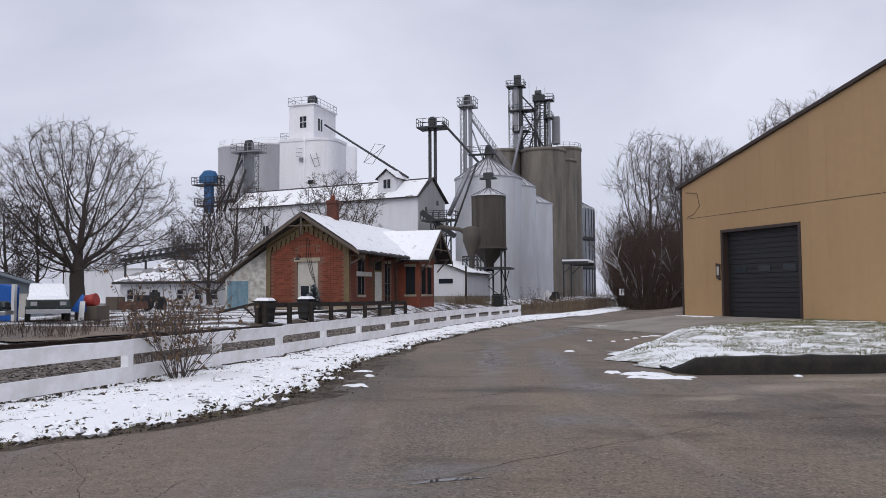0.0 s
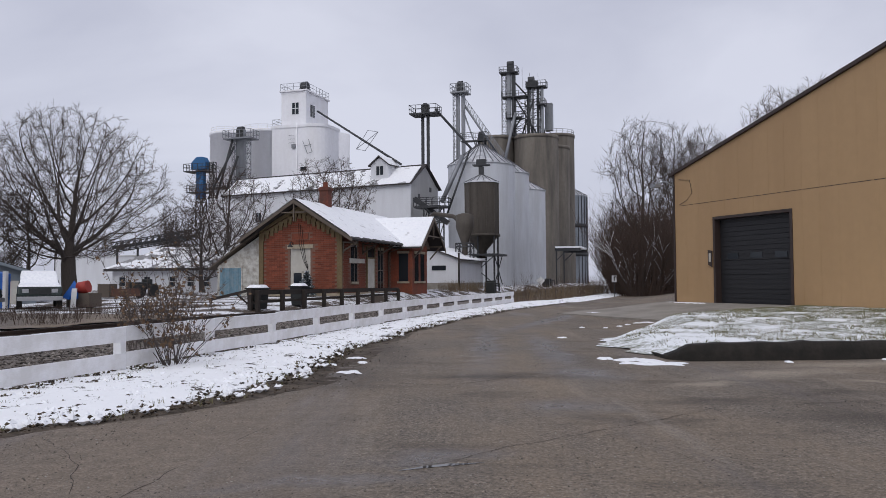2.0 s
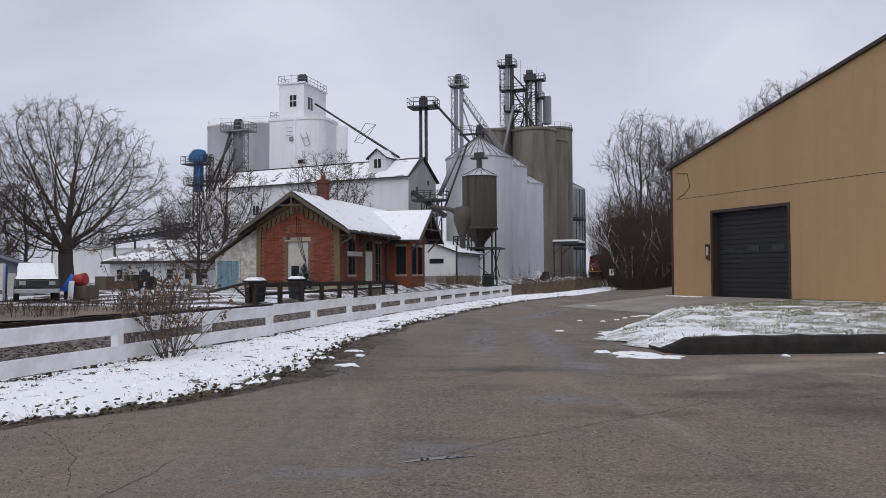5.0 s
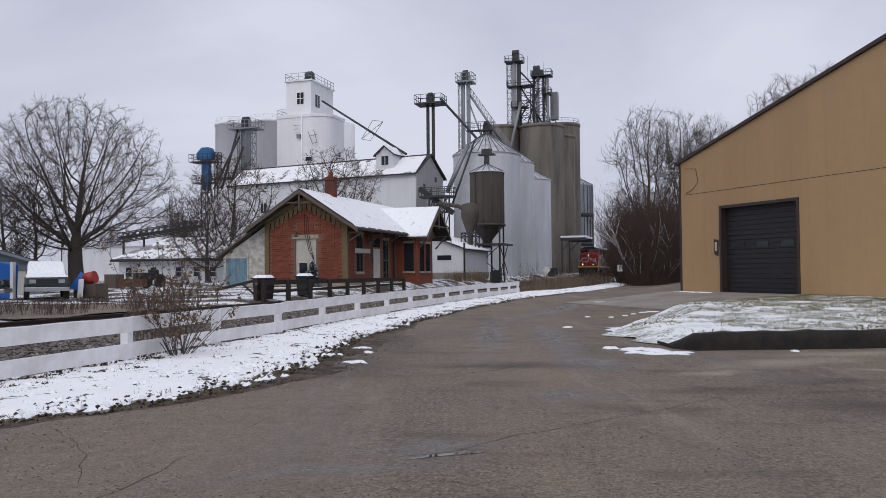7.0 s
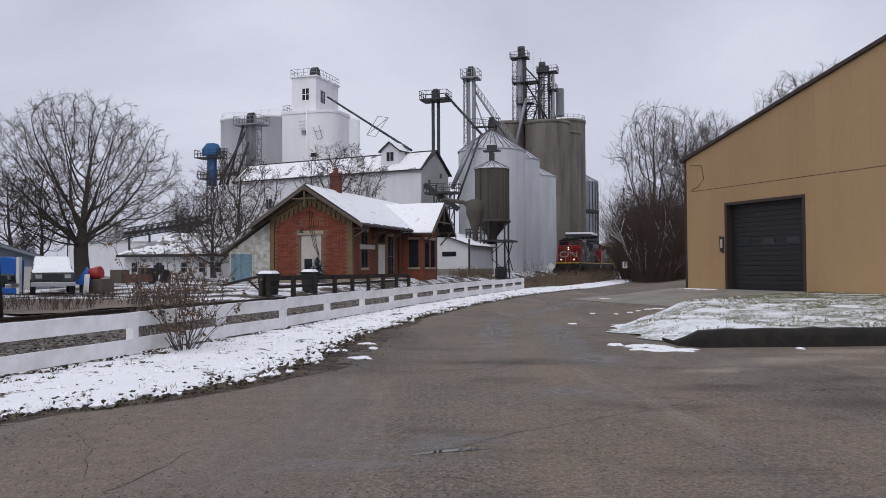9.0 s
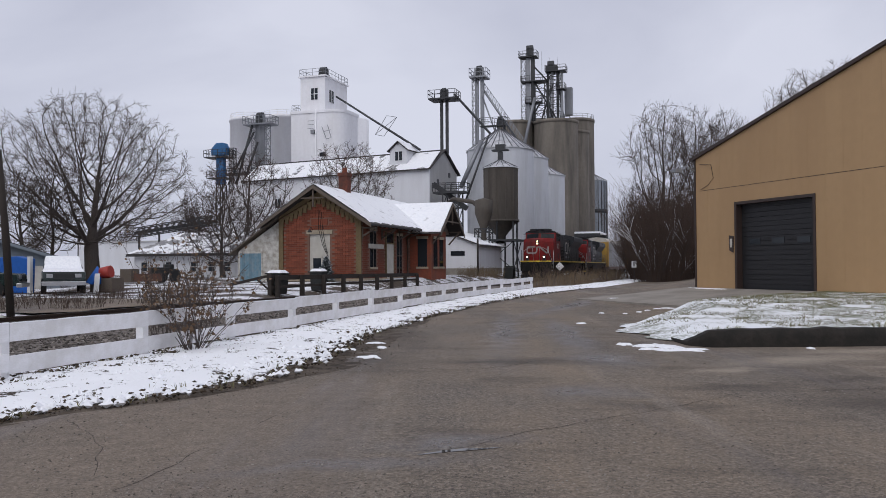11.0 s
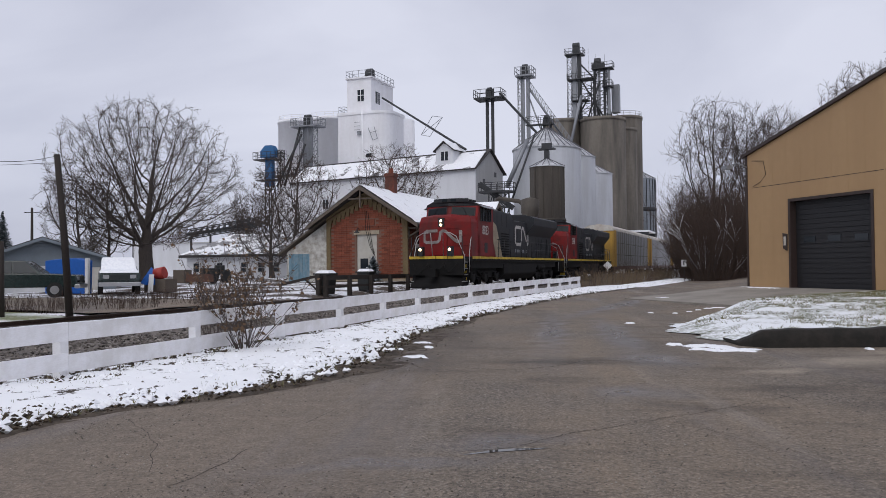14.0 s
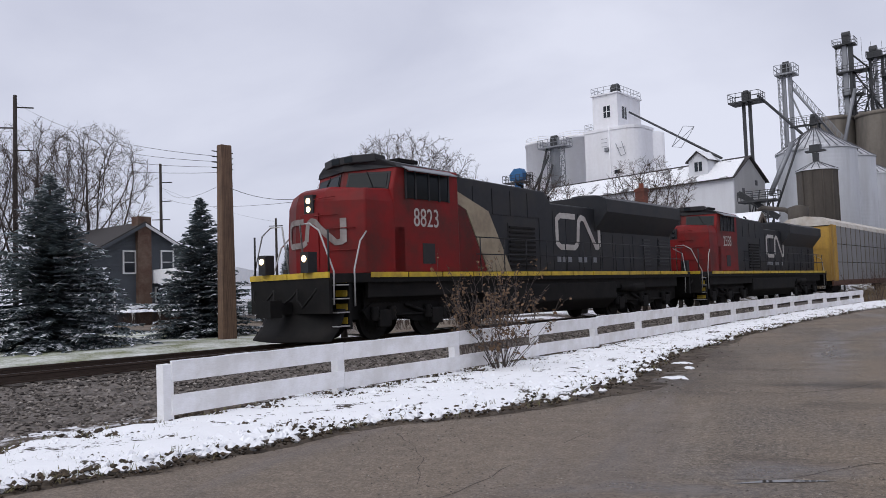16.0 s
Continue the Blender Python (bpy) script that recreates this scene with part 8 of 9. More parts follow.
def hip_house():
    g = thing("hip_roof_house", place(46.0, -28.0), "long low white house with a snowy hip roof", "house")
    z0 = g.matrix_basis.translation.z
    e, a = 2.75 - z0, 4.7 - z0
    x0, x1, d = -5.2, 6.2, 7.5
    part("front_wall", Shape().box(x0, x1, 0, 0.2, -0.5, e), "white_metal", g)
    part("back_wall", Shape().box(x0, x1, d - 0.2, d, -0.5, e), "white_metal", g)
    part("end_wall", Shape().box(x0, x0 + 0.2, 0.2, d - 0.2, -0.5, e), "white_metal", g)
    part("end_wall", Shape().box(x1 - 0.2, x1, 0.2, d - 0.2, -0.5, e), "white_metal", g)
    o = 0.5
    v = [(x0 - o, -o, e - 0.05), (x1 + o, -o, e - 0.05), (x1 + o, d + o, e - 0.05), (x0 - o, d + o, e - 0.05), (x0 + 2.4, d / 2, a), (x1 - 2.0, d / 2, a)]
    v += [(x, y, z + 0.12) for x, y, z in v]
    part("roof", Shape().add(v, [(6, 7, 11, 10), (7, 8, 11), (8, 9, 10, 11), (9, 6, 10), (0, 1, 7, 6), (1, 2, 8, 7), (2, 3, 9, 8), (3, 0, 6, 9), (0, 3, 2, 1)]), "patchy_roof", g, "snowy hip roof with dark gaps")
    part("fascia", Shape().box(x0 - o, x1 + o, -o - 0.03, -o, e - 0.18, e + 0.06), "shingle", g)
    for x in (-4.4, -1.8, 0.8, 2.6, 4.2):
        window_in(g, x, x + 0.6, e - 1.5, e - 0.7, 0.0, 0.06)
    f = thing("far_warehouse", place(62.0, -45.0), "plain white far warehouse with a flat roof", "building")
    part("wall", Shape().box(-9.5, 5.0, 0, 10, -0.5, 3.7), "white_metal", f)
    part("roof_edge", Shape().box(-9.6, 5.1, -0.1, 10.1, 3.7, 3.85), "grey_metal", f)
    part("window", Shape().box(2.0, 3.6, -0.04, 0, 2.4, 2.8), "window_dark", f)


hip_house()


def pickup(name, m, paint, label, snow=False):
    """A long-bed pickup: local x forward, y to its left."""
    g = thing(name, m, label, "pickup truck")
    part("body", Shape().prism([(-2.7, 0.48), (2.65, 0.48), (2.74, 0.72), (2.66, 1.06), (1.15, 1.14), (-2.7, 1.12)], "y", -0.95, 0.95), paint, g, bevel=0.05)
    part("cab", Shape().add([(1.2, -0.9, 1.12), (1.2, 0.9, 1.12), (-0.95, 0.9, 1.12), (-0.95, -0.9, 1.12), (0.42, -0.74, 1.74), (0.42, 0.74, 1.74), (-0.78, 0.74, 1.76), (-0.78, -0.74, 1.76)],
                            [(0, 1, 5, 4), (1, 2, 6, 5), (2, 3, 7, 6), (3, 0, 4, 7), (4, 5, 6, 7)]), paint, g, bevel=0.04)
    part("windscreen", Shape().add([(1.12, -0.78, 1.18), (1.12, 0.78, 1.18), (0.50, 0.68, 1.69), (0.50, -0.68, 1.69), (1.08, -0.78, 1.16), (1.08, 0.78, 1.16), (0.46, 0.68, 1.67), (0.46, -0.68, 1.67)], [(0, 1, 2, 3), (7, 6, 5, 4), (0, 4, 5, 1), (2, 6, 7, 3), (0, 3, 7, 4), (1, 5, 6, 2)]), "window_dark", g)
    for sy in (-1, 1):
        part("side_window", Shape().add([(0.95, sy * 0.915, 1.18), (-0.05, sy * 0.915, 1.18), (-0.05, sy * 0.775, 1.68), (0.45, sy * 0.775, 1.68), (0.95, sy * 0.90, 1.18), (-0.05, sy * 0.90, 1.18), (-0.05, sy * 0.76, 1.68), (0.45, sy * 0.76, 1.68)], [(0, 1, 2, 3), (7, 6, 5, 4), (0, 4, 5, 1), (2, 6, 7, 3), (0, 3, 7, 4), (1, 5, 6, 2)]), "window_dark", g)
        part("rear_window", Shape().add([(-0.12, sy * 0.915, 1.18), (-0.86, sy * 0.915, 1.18), (-0.74, sy * 0.785, 1.68), (-0.12, sy * 0.785, 1.68), (-0.12, sy * 0.90, 1.18), (-0.86, sy * 0.90, 1.18), (-0.74, sy * 0.77, 1.68), (-0.12, sy * 0.77, 1.68)], [(0, 1, 2, 3), (7, 6, 5, 4), (0, 4, 5, 1), (2, 6, 7, 3), (0, 3, 7, 4), (1, 5, 6, 2)]), "window_dark", g)
        for x in (1.75, -1.75):
            r = [(x + 0.36 * math.cos(6.28318 * k / 20), 0.36 + 0.36 * math.sin(6.28318 * k / 20)) for k in range(20)]
            wh = part("wheel", Shape().prism(r, "y", sy * 0.98, sy * 0.74), "tyre", g)
            r = [(x + 0.2 * math.cos(6.28318 * k / 16), 0.36 + 0.2 * math.sin(6.28318 * k / 16)) for k in range(16)]
            part("rim", Shape().prism(r, "y", sy * 0.995, sy * 0.98), "chrome", wh)
        part("headlamp", Shape().box(2.66, 2.74, sy * 0.62 - 0.14, sy * 0.62 + 0.14, 0.80, 0.98), "chrome", g)
    part("front_bumper", Shape().box(2.6, 2.84, -0.96, 0.96, 0.42, 0.62), "chrome", g, bevel=0.03)
    part("rear_bumper", Shape().box(-2.84, -2.66, -0.92, 0.92, 0.42, 0.58), "chrome", g)
    part("grille", Shape().box(2.70, 2.76, -0.45, 0.45, 0.72, 1.0), "bin_dark", g)
    if snow:
        part("snow_load", Shape().add([(2.66, -0.9, 1.08), (2.66, 0.9, 1.08), (1.1, 0.92, 1.16), (1.1, -0.92, 1.16), (2.55, -0.8, 1.17), (2.55, 0.8, 1.17), (1.15, 0.85, 1.27), (1.15, -0.85, 1.27)], [(4, 5, 6, 7), (0, 1, 5, 4), (1, 2, 6, 5), (2, 3, 7, 6), (3, 0, 4, 7)]), "snow", g, "snow over the bonnet", bevel=0.04)
        part("snow_load", Shape().add([(1.2, -0.86, 1.17), (1.2, 0.86, 1.17), (-0.85, 0.82, 1.70), (-0.85, -0.82, 1.70), (0.45, -0.78, 1.80), (0.45, 0.78, 1.80), (-0.78, 0.76, 1.90), (-0.78, -0.76, 1.90)], [(4, 5, 6, 7), (0, 1, 5, 4), (1, 2, 6, 5), (2, 3, 7, 6), (3, 0, 4, 7)]), "snow", g, "snow over the cab", bevel=0.05)
    return g


x, y = at_uv(15.0, -17.2)
pickup("dark_pickup", pose(x, y, ground_z(x, y) + 0.03, 0, 0, -HEAD + 36), "truck_green", "dark green extended-cab pickup parked on the drive")
x, y = at_uv(19.6, -15.6)
pickup("snowy_pickup", pose(x, y, ground_z(x, y), 0, 0, -62), "truck_green", "old dark pickup under a thick cover of snow", True)


def yard_clutter():
    j = thing("junk_pile", place(20.6, -14.0), "heap of red and blue tarpaulin over junk beside the pickup", "junk")
    part("red_drum", Shape().tube([(-0.2, 0.2, 0.95), (0.3, 0.3, 1.05)], 0.32, 12), "red_tarp", j)
    part("blue_tarp", Shape().add([(-0.7, -0.4, 0.5), (-0.5, 0.2, 1.35), (-0.1, 0.0, 1.1), (-0.15, -0.6, 0.4), (-0.6, 0.3, 0.4), (0.0, 0.4, 0.4)], [(0, 1, 2, 3), (0, 4, 1), (1, 4, 5, 2), (2, 5, 3)]), "tarp_blue", j)
    part("crate", Shape().box(-0.8, 0.6, 0.0, 0.9, 0.0, 0.7), "old_wood", j)
    part("leaning_board", Shape().add([(0.25, -0.9, 0), (0.55, -0.9, 0), (0.1, -0.3, 0.95), (-0.2, -0.3, 0.95), (0.25, -0.86, 0), (0.55, -0.86, 0), (0.1, -0.26, 0.95), (-0.2, -0.26, 0.95)], [(0, 1, 2, 3), (7, 6, 5, 4), (0, 4, 5, 1), (1, 5, 6, 2), (2, 6, 7, 3), (3, 7, 4, 0)]), "white_trim", j)
    c = thing("garden_tractor", place(31.0, -18.5), "old dark garden tractor with a front loader", "tractor")
    part("hood", Shape().box(-0.3, 0.3, -1.0, 0.4, 0.5, 1.0), "bin_dark", c, bevel=0.05)
    part("seat", Shape().box(-0.3, 0.3, 0.5, 0.9, 0.6, 1.2), "bin_dark", c, bevel=0.05)
    for sx in (-1, 1):
        part("wheel", Shape().wheel(sx * 0.4, sx * 0.65, 0.7, 0.45, 0.45), "tyre", c)
        part("small_wheel", Shape().wheel(sx * 0.4, sx * 0.55, -0.7, 0.3, 0.3), "tyre", c)
    part("bucket", Shape().box(-0.9, 0.9, -1.6, -1.1, 0.1, 0.6), "rack_brown", c)
    part("crate_box", Shape().box(-3.0, -2.1, -0.4, 0.4, 0.0, 0.9), "old_wood", c)
    # timber guard rail before the depot
    g = thing("timber_guard_rail", place(19.2, -2.95, 0.0), "dark timber guard rail on square posts", "guard rail")
    n = 9
    for k in range(n):
        yy = k * 18.2 / (n - 1)
        z = 0.15 + 0.25 * k / (n - 1)
        part("post", Shape().box(-0.09, 0.09, yy - 0.09, yy + 0.09, z - 0.4, z + 1.02 - 0.05 * k), "dark_wood", g)
    part("rail_beam", Shape().beam((-0.15, -0.4, 1.06), (-0.15, 18.6, 1.0), 0.09, 0.22), "dark_wood", g)
    part("rail_beam", Shape().beam((-0.15, -0.4, 0.62), (-0.15, 18.6, 0.68), 0.08, 0.12), "dark_wood", g)
    for u, v, w, lab in ((21.0, -4.0, 0.40, "dark wheeled rubbish bin with snow on its lid"), (25.0, -3.9, 0.36, "dark rubbish bin with a domed snow cap")):
        b = thing("rubbish_bin", place(u, v), lab, "rubbish bin")
        part("body", Shape().add([(-w * 0.8, -w * 0.8, 0), (w * 0.8, -w * 0.8, 0), (w * 0.8, w * 0.8, 0), (-w * 0.8, w * 0.8, 0), (-w, -w, 0.95), (w, -w, 0.95), (w, w, 0.95), (-w, w, 0.95)], [(0, 1, 5, 4), (1, 2, 6, 5), (2, 3, 7, 6), (3, 0, 4, 7), (4, 5, 6, 7), (3, 2, 1, 0)]), "bin_dark", b, bevel=0.03)
        part("lid", Shape().box(-w - 0.04, w + 0.04, -w - 0.06, w + 0.04, 0.95, 1.02), "bin_dark", b)
        part("snow_cap", Shape().add([(-w, -w, 1.02), (w, -w, 1.02), (w, w, 1.02), (-w, w, 1.02), (-w * 0.7, -w * 0.7, 1.16), (w * 0.7, -w * 0.7, 1.16), (w * 0.7, w * 0.7, 1.16), (-w * 0.7, w * 0.7, 1.16)], [(0, 1, 5, 4), (1, 2, 6, 5), (2, 3, 7, 6), (3, 0, 4, 7), (4, 5, 6, 7)]), "snow", b, bevel=0.05)
    a = thing("barrier_arm", place(20.5, -4.1), "fallen dark barrier arm on a leaning post", "barrier")
    z = a.matrix_basis.translation.z
    part("post", Shape().beam((0, 0, -0.2), (0, 0, 1.0), 0.2), "dark_wood", a)
    part("arm", Shape().beam((0.1, -0.05, 0.92), (-2.3, 0.2, 0.45), 0.10, 0.12), "dark_wood", a)
    part("strut", Shape().beam((0, 0.1, 0.1), (-0.8, 0.1, 0.72), 0.07), "dark_wood", a)


yard_clutter()


def poles():
    g = thing("laminated_pole", place(2.75, -6.3), "broad amber laminated timber utility pole with a sawn top", "utility pole")
    part("shaft", Shape().add([(-0.16, -0.27, -0.3), (0.16, -0.27, -0.3), (0.16, 0.27, -0.3), (-0.16, 0.27, -0.3), (-0.13, -0.2, 6.35), (0.13, -0.2, 6.35), (0.13, 0.2, 6.35), (-0.13, 0.2, 6.35)], [(0, 1, 5, 4), (1, 2, 6, 5), (2, 3, 7, 6), (3, 0, 4, 7), (4, 5, 6, 7)]), "pole_wood", g, bevel=0.02)
    for k in range(4):
        z = 5.6 + k * 0.18
        part("insulator_arm", Shape().tube([(-0.1, -0.40, z), (-0.1, 0.40, z)], 0.018, 5), "wire", g)
    p = thing("leaning_pole", place(5.1, -3.3), "thin dark leaning wooden pole beside the track", "utility pole")
    part("shaft", Shape().tube([(0, 0, -0.3), (-0.02, -0.2, 2.4), (-0.03, -0.46, 4.8)], [0.11, 0.10, 0.085], 10), "dark_wood", p)
    solid("stub_post", Shape().tube([(0, 0, -0.3), (0.0, -0.02, 2.2)], [0.11, 0.10], 10), "dark_wood", place(3.85, -4.6), "short dark cut-off wooden post", "post")
    for u, v, h, arms in ((11.6, -45, 17.0, ((16.1, 1), (12.9, 1), (14.4, -1))), (32, -60, 16.0, ((14.0, 1), (12.0, 1), (10.0, 0))), (47, -60, 11.0, ((10.0, 0),)), (52.4, -60, 8.6, ((8.0, 0),)), (70, -62, 8.0, ((7.4, 0),))):
        f = thing("utility_pole", place(u, v), "tall dark utility pole with short arms", "utility pole")
        z = f.matrix_basis.translation.z
        part("shaft", Shape().tube([(0, 0, -0.3), (0, 0, h - z)], [0.2, 0.13], 8), "dark_wood", f)
        for za, side in arms:
            y0, y1 = (0, 1.3) if side > 0 else (-1.3, 0) if side < 0 else (-1.0, 1.0)
            part("arm", Shape().beam((0, y0, za - z), (0, y1, za - z + 0.15), 0.09), "dark_wood", f)

    def wire(a, b, sag, name="overhead_wire"):
        a, b = Vector(a), Vector(b)
        pts = [a.lerp(b, k / 14) - Vector((0, 0, sag * 4 * (k / 14) * (1 - k / 14))) for k in range(15)]
        solid(name, Shape().tube(pts, 0.008, 4, caps=False), "wire", Matrix(), "thin black overhead wire between poles", "wire")
    px, py = at_uv(2.75, -6.3)
    ax, ay = at_uv(11.6, -45)
    for k in range(4):
        wire((px, py, 6.15 - k * 0.17), (ax, ay, 16.5 - k * 1.0), 0.7)
    bx, by = at_uv(32, -60)
    wire((px, py, 5.3), (bx, by, 13.8), 0.9)
    lx, ly = at_uv(5.0, -3.75)
    wire((px, py, 5.2), (lx, ly, 4.9), 0.35)
    cx, cy = at_uv(47, -60)
    wire((bx, by, 13.5), (cx, cy, 10.6), 0.5)
    wire((bx, by, 12.5), (lx, ly, 4.7), 0.6)


poles()


def signs():
    s = thing("roadside_sign", place(62.0, 9.2), "small white sign on a leaning post beside the road", "road sign")
    z = s.matrix_basis.translation.z
    part("post", Shape().beam((0, 0, -0.2), (0, 0, 1.8), 0.05), "steel_dark", s)
    part("plate", Shape().box(-0.22, 0.22, -0.05, -0.02, 1.35, 1.95), "white_trim", s)
    part("mark", Shape().box(-0.05, 0.05, -0.06, -0.05, 1.45, 1.85), "bin_dark", s)
    d = thing("diamond_sign", place(52.6, 4.0), "small weathered diamond sign by the track", "sign")
    part("post", Shape().beam((0, 0, -0.2), (0, 0, 1.3), 0.05), "steel_dark", d)
    part("plate", Shape().prism([(-0.36, 1.5), (0, 1.14), (0.36, 1.5), (0, 1.86)], "y", -0.05, -0.02), "white_trim", d)
    for u, v in ((64.5, -3.2), (66.5, -3.6), (100.0, -3.6), (104, -3.9)):
        b = thing("machine_box", place(u, v), "small dark machinery cabinet by the bins", "machine")
        part("cabinet", Shape().box(-0.5, 0.5, -0.4, 0.4, 0, 1.1), "bin_dark", b, bevel=0.04)
        part("pipe", Shape().tube([(0.5, 0, 0.8), (0.9, 0, 0.8), (0.9, 0, 0.0)], 0.06, 6), "steel_dark", b)
    sh = thing("loading_canopy", place(121.0, -2.9, 0.9), "dark steel truck loading canopy beside the silos", "canopy")
    part("roof", Shape().box(-2.2, 2.0, -3, 6, 6.0, 6.3), "roof_snow", sh)
    for yb in (-3.0, 5.8):
        part("beam", Shape().box(-2.2, 2.0, yb, yb + 0.2, 5.5, 6.0), "steel_dark", sh)
    for x, y in ((-2.0, -2.8), (-2.0, 5.8)):
        part("post", Shape().beam((x, y, -0.3), (x, y, 5.5), 0.22), "steel_dark", sh)
        part("brace", Shape().beam((x, y, 4.0), (x + 1.6, y, 5.5), 0.14), "steel_dark", sh)
    x, y = 27.0, 92.0
    pickup("distant_pickup", pose(x, y, road_z(x, y), 0, 0, 100), "white_paint", "pale distant pickup parked beyond the garage")


signs()


# ---- small ground detail ----
def island_material(name, one, two, rough=0.9, third=None):
    """Loose pieces in one mesh, each with a tone of its own."""
    m = bpy.data.materials.new(name)
    m.use_nodes = True
    n, l = m.node_tree.nodes, m.node_tree.links
    b = n["Principled BSDF"]
    b.inputs["Roughness"].default_value = rough
    b.inputs["Specular IOR Level"].default_value = 0.3
    geo = n.new("ShaderNodeNewGeometry")
    ramp = n.new("ShaderNodeValToRGB")
    ramp.color_ramp.elements[0].color, ramp.color_ramp.elements[1].color = (*one, 1), (*two, 1)
    if third:
        e = ramp.color_ramp.elements.new(0.85)
        e.color = (*two, 1)
        ramp.color_ramp.elements[2].color = (*third, 1)
    l.new(geo.outputs["Random Per Island"], ramp.inputs[0])
    l.new(ramp.outputs[0], b.inputs["Base Color"])
    return m


MAT.update({
    "stone_bits": island_material("ballast_stones", (0.035, 0.030, 0.027), (0.20, 0.175, 0.155), third=(0.34, 0.31, 0.28)),
    "litter": island_material("leaf_litter_and_clods", (0.022, 0.018, 0.013), (0.095, 0.070, 0.048)),
    "tuft": island_material("grass_blades", (0.075, 0.085, 0.035), (0.23, 0.20, 0.11)),
    "pebble": island_material("road_pebbles", (0.075, 0.066, 0.057), (0.23, 0.205, 0.175), third=(0.36, 0.335, 0.30)),
    "crack": material("dark_crack", (0.018, 0.015, 0.013), 0.95, grain=20, amount=0.5),
    "puddle": glass_material("shallow_puddle", (0.06, 0.055, 0.05), 0.03),
    "pale_patch": material("pale_worn_concrete", (0.27, 0.225, 0.175), 0.8, grain=16, amount=0.5, stain=(0.15, 0.12, 0.095), stain_scale=1.4, stain_amount=0.8),
})


def stone(shape, x, y, z, r, rng):
    """An uneven six-cornered stone."""
    c = rng.uniform(0, 6.28)
    ring = []
    for k in range(4):
        a = c + k * 1.571 + rng.uniform(-0.3, 0.3)
        q = r * rng.uniform(0.7, 1.2)
        ring.append((x + q * math.cos(a), y + q * math.sin(a), z + rng.uniform(-0.2, 0.25) * r))
    v = ring + [(x + rng.uniform(-0.3, 0.3) * r, y + rng.uniform(-0.3, 0.3) * r, z + r * rng.uniform(0.45, 0.8)), (x, y, z - r * 0.6)]
    shape.add(v, [(0, 1, 4), (1, 2, 4), (2, 3, 4), (3, 0, 4), (1, 0, 5), (2, 1, 5), (3, 2, 5), (0, 3, 5)])


def bed_z(u, v):
    prof = [(-3.6, -0.14), (-2.3, 0.06), (-1.5, 0.13), (0, 0.14), (1.5, 0.13), (2.6, 0.05), (4.6, -0.02), (5.9, -0.10)]
    for (a, za), (b, zb) in zip(prof, prof[1:]):
        if a <= v <= b:
            return za + (zb - za) * (v - a) / (b - a)
    return -0.1


